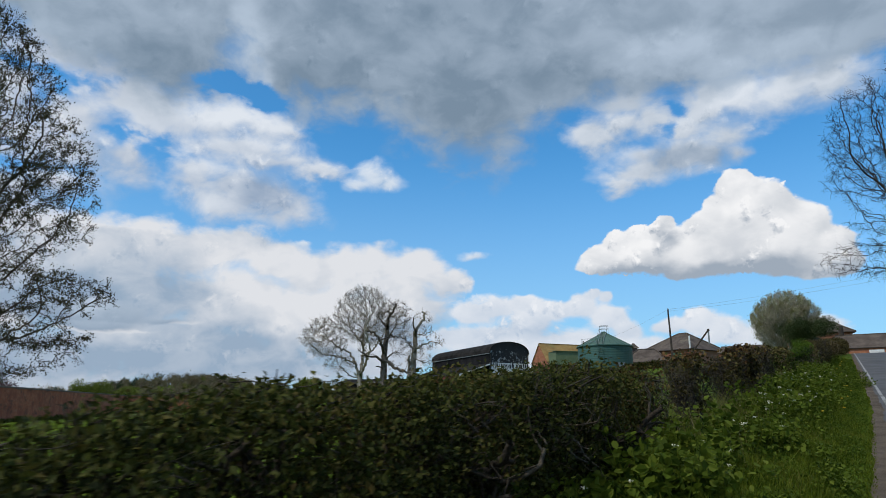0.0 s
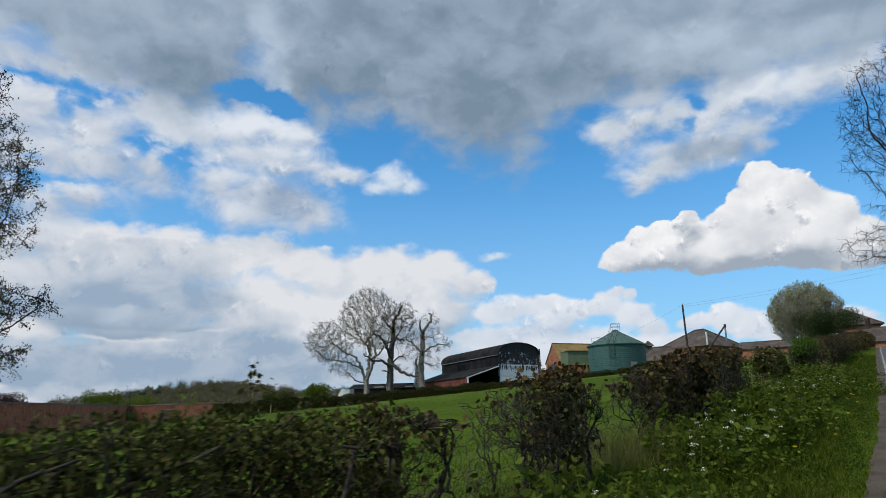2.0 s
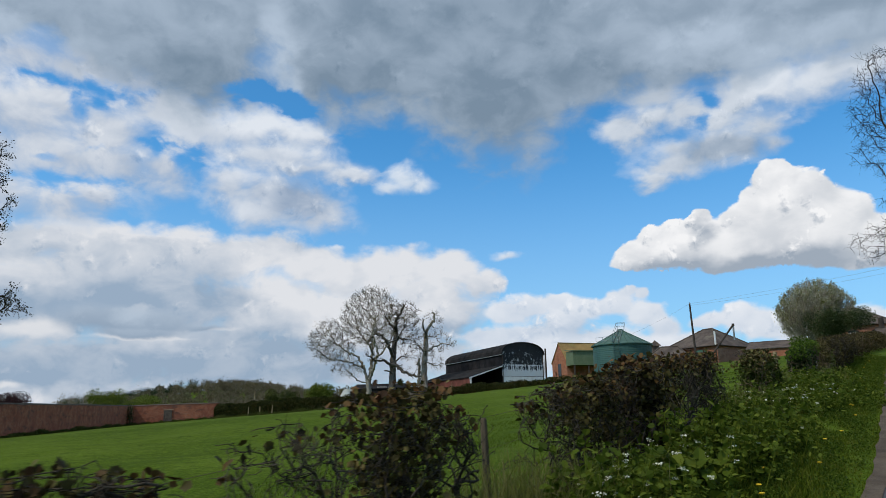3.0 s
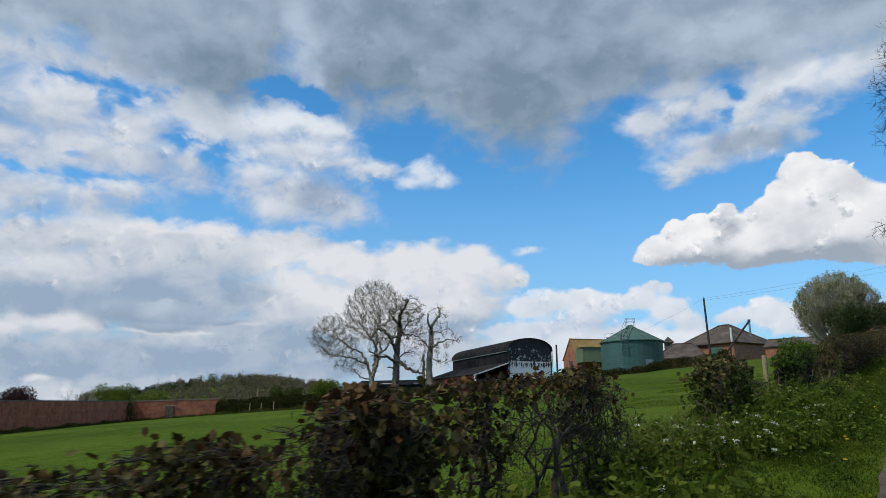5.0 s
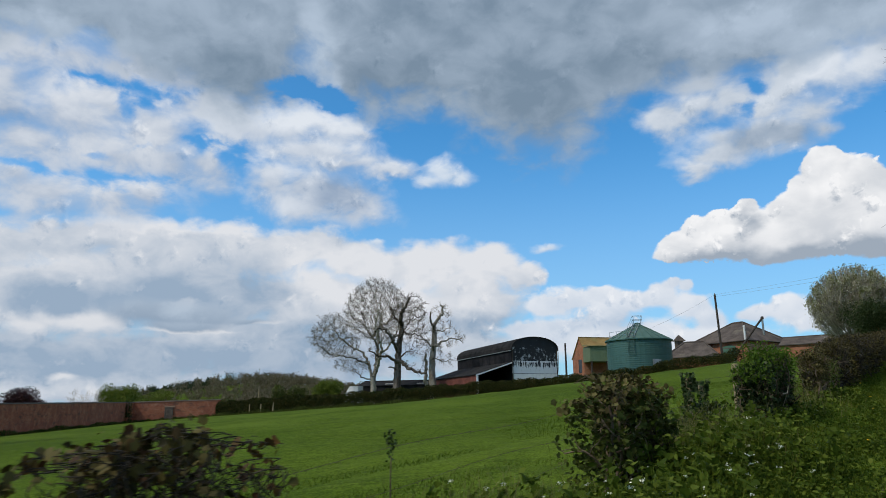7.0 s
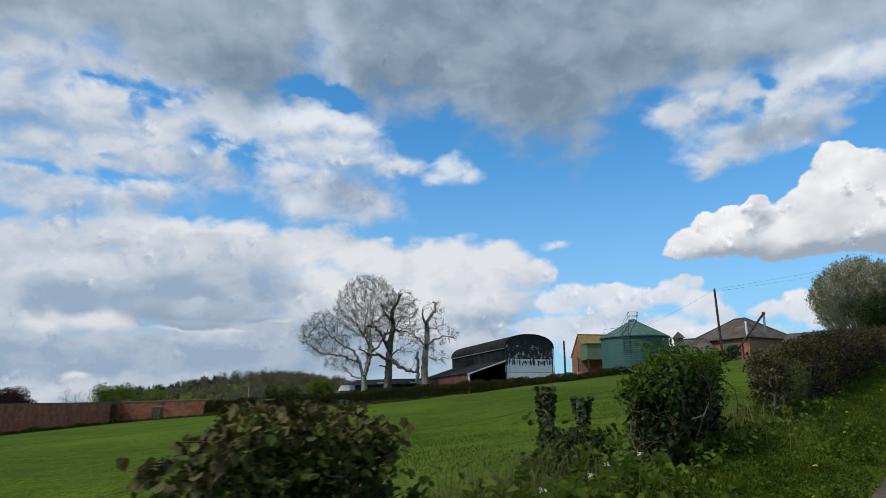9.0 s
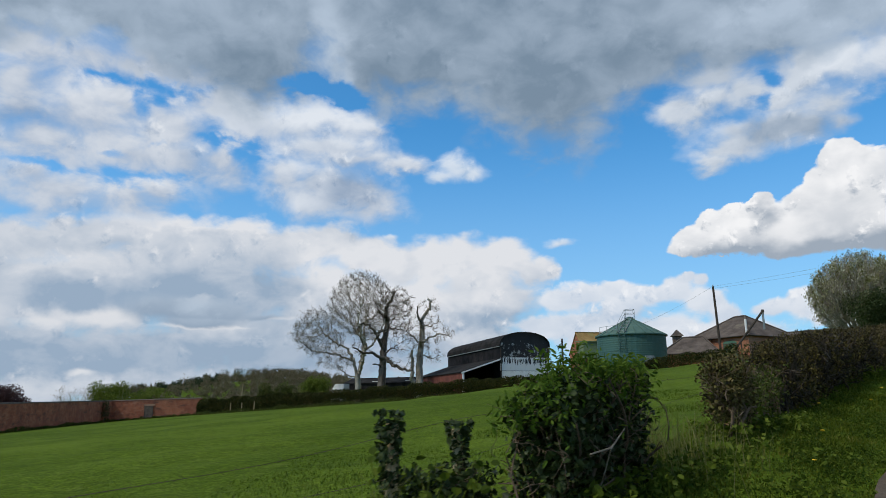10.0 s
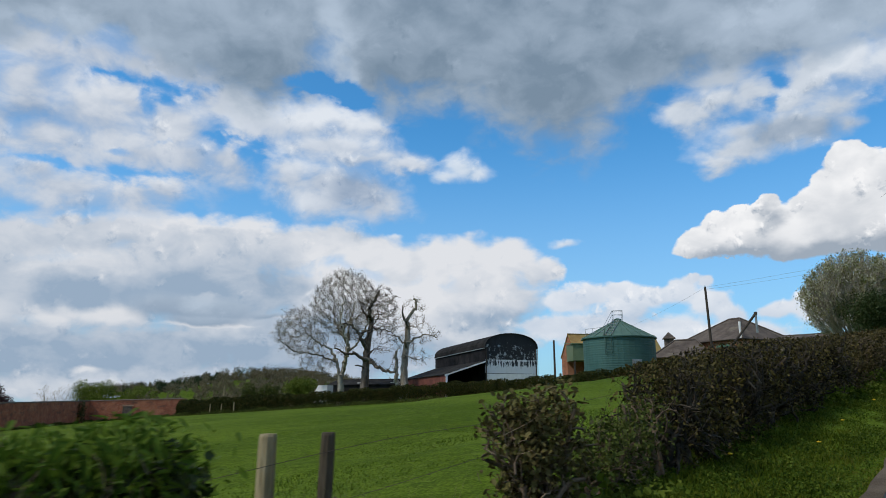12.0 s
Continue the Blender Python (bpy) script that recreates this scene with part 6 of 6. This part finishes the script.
def crown_tree(at, height, stems, env, seed, radius, kids, levels=4, lean=0.35, spread=(48, 46, 44, 42), wander=0.15, lift=0.08, first=0.3, thin=0.012):
    r = np.random.default_rng(seed)
    rows, tips = [], []
    for k in range(stems):
        a = math.tau * (k + r.uniform(-0.2, 0.2)) / stems
        tilt = lean * r.uniform(0.5, 1.25)
        d = np.array([math.cos(a) * tilt, math.sin(a) * tilt, 1.0]) if stems > 1 else np.array([0.03, 0.02, 1.0])
        a_, t_ = grow(at + np.array([math.cos(a), math.sin(a), 0]) * radius * 0.5 * (stems > 1), d, height * r.uniform(0.68, 0.86), radius, levels, spread, kids, wander, lift, env, seed=seed + k * 17, first=first, thin=thin)
        a_[:, 9] += (a_[:, 9] > 0) * 100 * k
        c, h = env
        inside = (((a_[:, 3:6] - c) / h) ** 2).sum(1) < 1.12
        a_ = a_[inside | ((a_[:, 8] < 1) & (a_[:, 5] < c[2]))]
        rows.append(a_)
        tips.append(t_[(((t_ - c) / h) ** 2).sum(1) < 1.12])
    return np.concatenate(rows), np.concatenate(tips)


def colonise(root, aims, stride, reach, kill, lean=(0, 0, 1), seed=1, rise=0.0, tip=0.012, power=2.25, droop=0.0, twigs=2, twig=0.5, rounds=160, bones=()):
    """A tree that grows towards the points of its crown: rows as grow() gives them (0 trunk, 1 main limbs, 2 the rest), and its twigs' ends."""
    r = np.random.default_rng(seed)
    nodes, up = [np.array(root, float)], [-1]
    aims = np.array(aims)
    d0 = np.array(lean, float)
    d0 /= np.linalg.norm(d0)
    # the stem rises until the crown is in reach
    while (np.min(np.linalg.norm(aims - nodes[-1], axis=1)) > reach * 0.8 or nodes[-1][2] - root[2] < rise) and len(nodes) < 200:
        d = d0 + r.normal(size=3) * 0.10
        nodes.append(nodes[-1] + d / np.linalg.norm(d) * stride)
        up.append(len(nodes) - 2)
    # main limbs given beforehand: bends seen from the lane (across, up), with the radius at both ends
    stout = [0.0] * len(nodes)
    for bends, r0, r1 in bones:
        b = np.array([(x, 0.0, z) for x, z in bends]) + root
        b[1:, 1] += r.normal() * 0.35 * np.linalg.norm(b[1:] - b[0], axis=1)
        last = int(np.argmin(np.linalg.norm(np.array(nodes) - b[0], axis=1)))
        run = np.concatenate([[0], np.cumsum(np.linalg.norm(np.diff(b, axis=0), axis=1))])
        n = max(2, int(run[-1] / (stride * 0.8)))
        for k in range(1, n + 1):
            p = np.array([np.interp(run[-1] * k / n, run, b[:, i]) for i in range(3)]) + r.normal(size=3) * (0.09 if r0 < 0.4 else 0.03)
            nodes.append(p)
            up.append(last)
            stout.append(r0 + (r1 - r0) * k / n)
            last = len(nodes) - 1
    near_d = np.full(len(aims), 1e9)
    near_i = np.zeros(len(aims), int)
    fresh = list(range(len(nodes)))
    for _ in range(rounds):
        P = np.array([nodes[k] for k in fresh])
        dist = np.linalg.norm(aims[:, None] - P[None], axis=2)
        best = dist.argmin(1)
        bd = dist[np.arange(len(aims)), best]
        better = bd < near_d
        near_d[better], near_i[better] = bd[better], np.array(fresh)[best[better]]
        alive = near_d > kill
        aims, near_d, near_i = aims[alive], near_d[alive], near_i[alive]
        if not len(aims):
            break
        pull = near_d < reach
        if not pull.any():
            break
        fresh = []
        for k in np.unique(near_i[pull]):
            v = aims[pull & (near_i == k)] - nodes[k]
            d = (v / np.linalg.norm(v, axis=1, keepdims=True)).sum(0)
            d = d / (np.linalg.norm(d) + 1e-9) + r.normal(size=3) * 0.22 + np.array([0, 0, -droop])
            nodes.append(nodes[k] + d / np.linalg.norm(d) * stride)
            up.append(int(k))
            fresh.append(len(nodes) - 1)
    N, up = np.array(nodes), np.array(up)
    m = len(N)
    rad = np.zeros(m)
    leafy = np.ones(m, bool)
    leafy[up[1:]] = False
    acc = np.where(leafy, tip**power, 0.0)
    stout = np.array(stout + [0.0] * (m - len(stout)))
    heavy = np.full(m, -1)
    top = np.zeros(m)
    for k in range(m - 1, 0, -1):
        rad[k] = max(acc[k] ** (1 / power), stout[k])
        acc[up[k]] += acc[k]
        if rad[k] > top[up[k]]:
            top[up[k]], heavy[up[k]] = rad[k], k
    rad[0] = max(acc[0] ** (1 / power), stout.max()) * 1.15
    level, own = np.full(m, 2), np.zeros(m)
    k = 0
    while k >= 0:
        level[k] = 0
        k = heavy[k]
    count = 0
    for k in range(1, m):
        if level[k] != 0 and level[up[k]] == 0 and rad[k] > tip * 2.2:
            count += 1
            j = k
            while j >= 0:
                level[j], own[j] = 1, count
                j = heavy[j]
    rows = [np.concatenate([N[up[1:]], N[1:], np.minimum(rad[up[1:]], rad[1:] * 1.25)[:, None], rad[1:, None], level[1:, None], own[1:, None]], 1)]
    # fine twigs on the thin ends
    thin = np.where(rad < tip * 2.0)[0]
    tips = [N[leafy]]
    if twigs:
        base = np.repeat(N[thin], twigs, 0)
        out = base - np.mean(N, 0)
        d = r.normal(size=base.shape) + 0.8 * out / np.linalg.norm(out, axis=1, keepdims=True) + np.array([0, 0, 0.25 - droop])
        d /= np.linalg.norm(d, axis=1, keepdims=True)
        L = twig * r.uniform(0.5, 1.3, (len(base), 1))
        mid = base + d * L * 0.5
        d2 = d + r.normal(size=d.shape) * 0.35
        end = mid + d2 / np.linalg.norm(d2, axis=1, keepdims=True) * L * 0.5
        k = np.full((len(base), 1), 1.0)
        rows.append(np.concatenate([base, mid, k * tip * 0.75, k * tip * 0.6, k * 2, k * 0], 1))
        rows.append(np.concatenate([mid, end, k * tip * 0.6, k * tip * 0.4, k * 2, k * 0], 1))
        tips += [end, mid]
    return np.concatenate(rows), np.concatenate(tips)


def crown_points(lobes, count, seed, shell=0.6):
    """Points in a crown made of egg-shaped lobes: centre and half axes of each."""
    r = np.random.default_rng(seed)
    size = np.array([h[0] * h[1] * h[2] for _, h in lobes])
    out = []
    for (c, h), m in zip(lobes, (count * size / size.sum()).astype(int)):
        d = r.normal(size=(m, 3))
        d /= np.linalg.norm(d, axis=1, keepdims=True)
        d *= np.where(r.random(m) < shell, r.uniform(0.75, 1.0, m), r.random(m) ** (1 / 3))[:, None]
        out.append(np.array(c) + d * np.array(h))
    return np.concatenate(out)


# round-crowned bare tree of the old group
p = on_land(-14.8, 122.0)


def lobes_at(p, *lobes):
    return tuple(((p[0] + x, p[1], p[2] + z), (w, w, h)) for x, z, w, h in lobes)


bones = ((((0, 0), (0.3, 2.4), (0.2, 4.2)), 0.55, 0.42), (((0.2, 4.2), (0.4, 7.2), (0.3, 10.3), (0.1, 12.7), (0.5, 15.9)), 0.32, 0.08), (((0.1, 3.9), (-0.8, 6.6), (-1.8, 8.4), (-4.4, 9.7), (-6.4, 11.3)), 0.28, 0.07), (((-0.8, 6.6), (-3.4, 7.5), (-6.3, 7.9), (-8.0, 9.4)), 0.14, 0.05), (((0.4, 4.8), (1.4, 6.6), (2.3, 8.7), (1.6, 11.8), (3.1, 14.6)), 0.24, 0.06), (((0.1, 3.9), (-1.7, 4.4), (-3.3, 6.0)), 0.13, 0.05), (((0.3, 10.3), (-2.0, 12.8), (-3.4, 15.9)), 0.20, 0.05), (((0.3, 11.8), (2.4, 13.9), (3.6, 17.0)), 0.20, 0.05), (((2.3, 8.7), (4.0, 11.0), (5.6, 13.5)), 0.15, 0.05))
rows_, tips_ = colonise(p, crown_points(lobes_at(p, (0.4, 15.2, 5.2, 5.4), (-6.0, 11.0, 4.3, 4.0), (-3.4, 6.6, 3.0, 1.6), (6.0, 13.6, 3.0, 3.6), (-9.0, 11.0, 2.0, 2.0)), 6400, 31, 0.5), 0.38, 3.2, 0.60, (0, 0, 1), 31, 0.0, 0.017, 2.3, twigs=3, twig=0.7, bones=bones)
tree("bare_tree", "large round-crowned tree, bare with pale buds", p, rows_, tips_, BARK_PALE, BUD, 15000, 0.12, 0.14, crown="sparse pale brown buds")
# two old stag-headed trees
p = on_land(-9.9, 118.3)
bones = ((((0, 0), (-0.3, 2.1), (-0.3, 5.6), (-0.3, 8.2), (0, 10.8), (0.1, 12.6)), 0.66, 0.36), (((0.1, 12.6), (0.8, 14.7), (1.7, 16.2)), 0.28, 0.15), (((-0.3, 8.2), (-1.1, 10.3), (-2.0, 11.2), (-2.9, 11.5), (-3.4, 10.9)), 0.30, 0.12), (((-0.3, 6.4), (-1.3, 7.0), (-2.8, 7.2), (-4.0, 7.9)), 0.26, 0.10), (((0.1, 12.3), (-0.9, 13.5), (-1.8, 15.0)), 0.20, 0.07), (((0.1, 6.7), (1.5, 5.3), (3.0, 4.7), (4.4, 4.5)), 0.32, 0.16), (((0.2, 10.8), (2.2, 10.8), (3.5, 10.2)), 0.13, 0.05), (((0.1, 7.0), (1.7, 7.9), (2.6, 8.2)), 0.14, 0.05), (((0.0, 9.4), (0.9, 11.0), (1.6, 12.6)), 0.16, 0.06), (((-0.3, 5.2), (-1.5, 5.6)), 0.16, 0.10))
rows_, tips_ = colonise(p, crown_points(lobes_at(p, (1.6, 14.3, 3.2, 3.2), (-3.0, 10.6, 2.0, 2.0), (3.0, 9.8, 2.4, 2.2), (-3.6, 8.2, 1.6, 1.4), (2.8, 6.0, 2.0, 1.6)), 620, 43), 0.40, 2.6, 0.7, (0, 0, 1), 43, 0.0, 0.018, 2.3, twigs=4, twig=0.6, bones=bones)
tree("stag_headed_tree", "old dying tree with a thick broken trunk and few twigs", p, rows_, tips_, BARK, BUD, 900, 0.10, 0.15)
p = on_land(-5.2, 122.0)
bones = ((((0, 0), (0.1, 2.4), (-0.1, 4.7), (0.0, 7.4), (0.2, 9.8), (0.1, 11.7)), 0.62, 0.38), (((0.1, 11.7), (1.0, 12.9), (1.8, 13.9), (1.6, 15.2)), 0.28, 0.17), (((0.1, 11.7), (-0.2, 12.9), (-0.1, 14.1)), 0.22, 0.09), (((0.2, 8.3), (2.0, 9.4), (3.5, 9.9), (4.8, 9.5)), 0.22, 0.06), (((0.2, 11.1), (2.3, 11.0), (3.4, 11.6)), 0.10, 0.04), (((-0.1, 0.6), (-0.8, 3.0), (-0.6, 5.9), (-0.7, 7.1)), 0.36, 0.20), (((0.0, 6.8), (2.0, 6.2), (3.2, 6.6)), 0.10, 0.04), (((0.0, 8.6), (-1.4, 9.8), (-2.4, 10.0)), 0.14, 0.05))
rows_, tips_ = colonise(p, crown_points(lobes_at(p, (1.8, 13.8, 1.9, 2.0), (3.8, 10.0, 2.0, 1.6), (0.6, 9.0, 3.0, 3.6), (2.6, 6.4, 1.8, 1.6)), 520, 47), 0.40, 2.4, 0.7, (0, 0, 1), 47, 0.0, 0.018, 2.3, twigs=4, twig=0.6, bones=bones)
tree("stag_headed_tree", "old grey dying tree with a bent leader and few twigs", p, rows_, tips_, BARK_PALE, BUD, 700, 0.10, 0.15)
# the tree by the field on the near side: fine twigs and unfolding leaves
p = on_land(-30.2, 36.0)
lobes = (((-30.0, 36.0, 21.5), (6.6, 7.5, 5.0)), ((-29.0, 36.0, 16.5), (8.6, 8.0, 3.4)), ((-25.0, 35.6, 14.4), (5.8, 6.0, 1.5)), ((-25.0, 35.6, 11.4), (6.2, 6.0, 1.3)), ((-24.6, 35.2, 8.0), (7.0, 6.5, 1.6)), ((-24.0, 35.2, 5.6), (5.8, 6.0, 1.0)), ((-25.4, 36.0, 3.6), (4.4, 5.0, 0.9)), ((-30.0, 36.0, 10.0), (6.0, 7.0, 6.0)))
rows_, tips_ = colonise(p, crown_points(lobes, 4200, 53, 0.4), 0.42, 4.5, 0.80, (0, 0, 1), 53, 3.0, 0.016, 2.1, droop=0.10, twigs=3, twig=0.6)
tree("field_tree", "tall spreading tree with fine twigs and small unfolding leaves", p, rows_, tips_, BARK_DARK, YOUNG, 95000, 0.13, 0.10, crown="small dull olive young leaves", droop=0.6)
# the bare tree on the other side of the lane
p = on_land(39.8, 50.0)
lobes = (((40.5, 50.0, 24.0), (9.4, 9.5, 6.0)), ((37.0, 50.5, 20.5), (6.6, 6.5, 2.0)), ((35.6, 51.0, 13.6), (6.4, 6.0, 1.7)), ((39.5, 50.5, 17.0), (7.4, 6.5, 2.0)))
rows_, tips_ = colonise(p, crown_points(lobes, 5600, 61, 0.4), 0.42, 4.5, 0.68, (0, 0, 1), 61, 4.0, 0.012, 2.05, droop=0.14, twigs=3, twig=0.7)
tree("lane_tree", "tall bare tree with fine drooping twigs over the lane", p, rows_, tips_, BARK_DARK)
# the rounded willow by the farm
p = on_land(36.4, 72.0)
env = (np.array([36.6, 72.0, 10.0]), np.array([3.75, 3.75, 4.5]))
rows_, tips_ = crown_tree(p, 9.0, 30, env, 71, 0.075, (8, 7, 5), 3, 0.85, (30, 32, 36), 0.12, 0.16, 0.10, thin=0.014)
tree("round_willow", "rounded many-stemmed willow with pale green catkins", p, rows_, tips_, BARK_PALE, WILLOW, 17000, 0.17, 0.12, slim=0.36, droop=-1.6, crown="pale green and silvery catkins")


# ---- woods on the far hill and trees behind the wall ----
def crowns(name, label, foot, height, half, leaf, per, size, slim, seed):
    """Many far trees in one mesh: uneven crowns of twigs that point outwards."""
    r = np.random.default_rng(seed)
    m = len(foot)
    d = r.normal(size=(m, per, 3))
    d /= np.linalg.norm(d, axis=2, keepdims=True)
    ph = r.uniform(0, 6, (m, 1, 3))
    bulge = 1 + 0.30 * np.sin(d[:, :, 0:1] * 5 + ph[:, :, 0:1]) * np.sin(d[:, :, 2:3] * 5 + ph[:, :, 1:2])
    k = r.uniform(0.35, 1.0, (m, per, 1)) * bulge
    pos = foot[:, None] + d * k * np.stack([half, half, height * 0.42], -1)[:, None] + np.array([0, 0, 1.0]) * (height * 0.58)[:, None, None]
    v, f = leaves(pos.reshape(-1, 3), size, out=(d * 1.6).reshape(-1, 3), upright=0.5, slim=slim)
    tagged(new(name, mesh_of(name, v, f, leaf)), label, "wood", kind="stuff")


def build_woods():
    r = np.random.default_rng(5)
    n = 1700
    x, y = r.uniform(-470, -120, n), r.uniform(400, 740, n)
    z = land(x, y)
    keep = (z > 8.0) | ((x > -230) & (y > 470))
    x, y, z = x[keep], y[keep], z[keep]
    n = len(x)
    high = r.uniform(6.0, 11.5, n) * np.where(r.random(n) < 0.12, 1.25, 1.0)
    foot = np.stack([x, y, z - 0.5], -1)
    pine = (x < -258 + r.normal(size=n) * 14) & (z > 9 + r.normal(size=n) * 2)
    crowns("far_wood", "brown and green woodland covering a distant hill", foot[~pine], high[~pine], high[~pine] * r.uniform(0.30, 0.48, (~pine).sum()), WOOD_FAR, 130, 1.7, 0.30, 6)
    crowns("far_pines", "dark pines along the skyline of the hill", foot[pine], high[pine], high[pine] * r.uniform(0.22, 0.36, pine.sum()), HILL_PINE, 130, 1.5, 0.4, 7)
    n = 130
    x, y = r.uniform(-70, -14, n), r.uniform(150, 240, n)
    high = r.uniform(2.5, 5.5, n)
    crowns("far_trees", "low mixed trees beyond the field hedge", np.stack([x, y, land(x, y) - 0.3], -1), high, high * 0.5, WOOD_FAR, 260, 0.6, 0.5, 8)


build_woods()


def bushy(name, label, x, y, height, half, leaf, count, size, seed, category="tree"):
    r = np.random.default_rng(seed)
    p = on_land(x, y)
    ob = thing(name, label, category, Vector(p))
    rows_, tips_ = grow(np.zeros(3), (0, 0, 1), height * 0.6, height * 0.03, 2, (50, 45), (8, 5), 0.12, 0.05, seed=seed)
    child("trunk", wood_mesh("trunk", rows_, BARK), ob)
    lobes = r.uniform(-1, 1, (14, 3)) * np.array([half * 0.62, half * 0.62, height * 0.20]) + np.array([0, 0, height * 0.62])
    ball = r.normal(size=(count, 3))
    ball *= (r.random(count) ** 0.4 / np.linalg.norm(ball, axis=1))[:, None]
    pos = lobes[r.integers(0, 14, count)] + ball * half * 0.36
    pos[:, 2] = np.clip(pos[:, 2], 0.2, None)
    v, f = leaves(pos, size, upright=0.3, slim=0.9)
    child("crown", mesh_of("crown", v, f, leaf), ob)


bushy("purple_tree", "dark purple-leaved tree behind the garden wall", -92, 145, 8.2, 6.0, PURPLE, 9000, 0.30, 81)
bushy("green_tree", "rounded olive-green tree behind the garden wall", -84, 165, 8.6, 6.0, LIME_LEAF, 9000, 0.30, 82)
bushy("green_tree", "spreading dull green tree behind the garden wall", -78, 174, 6.8, 5.5, LIME_LEAF, 9000, 0.30, 83)
bushy("green_tree", "bright young green tree beyond the far hedge", -27.1, 140, 5.2, 3.2, LIME_LEAF, 5000, 0.26, 86)
bushy("green_tree", "dull green tree beyond the far hedge", -34.5, 142, 4.4, 4.0, OLIVE_LEAF, 5000, 0.26, 87)
bushy("green_tree", "yellow-green shrubby tree beyond the garden wall", -101, 150, 6.2, 5.0, OLIVE_LEAF, 7000, 0.30, 84)
p = on_land(-88.0, 158.0)
rows_, tips_ = crown_tree(p, 8.0, 4, (np.array([-88.0, 158.0, 4.2]), np.array([5.0, 5.0, 4.6])), 91, 0.12, (7, 5, 5), 3, 0.6, (50, 48, 46), 0.2, 0.03, 0.2, thin=0.014)
tree("bare_tree", "low bare grey tree behind the garden wall", p, rows_, tips_, BARK_PALE)

bushy("dark_bush", "dark green bush growing against the willow", 36.9, 68.6, 3.9, 2.9, IVY_LEAF, 18000, 0.10, 85, "bush")
# a dark creeper-grown buttress on the long garden wall
q = Vector((-55.2, 119.6, 0))
pier = thing("wall_buttress", "dark ivy-grown brick buttress on the garden wall", "buttress", Vector((q.x + 0.35, q.y, float(land(q.x, q.y)))))
part("brickwork", boxed(-0.35, 0.35, -0.3, 0.3, -0.3, 2.9), BRICK, pier)
v, f = leaves(np.random.default_rng(9).normal(size=(700, 3)) * np.array([0.3, 0.4, 0.8]) + np.array([0.2, 0, 1.8]), 0.22, slim=0.8)
child("ivy", mesh_of("ivy", v[:], f, IVY_LEAF), pier)
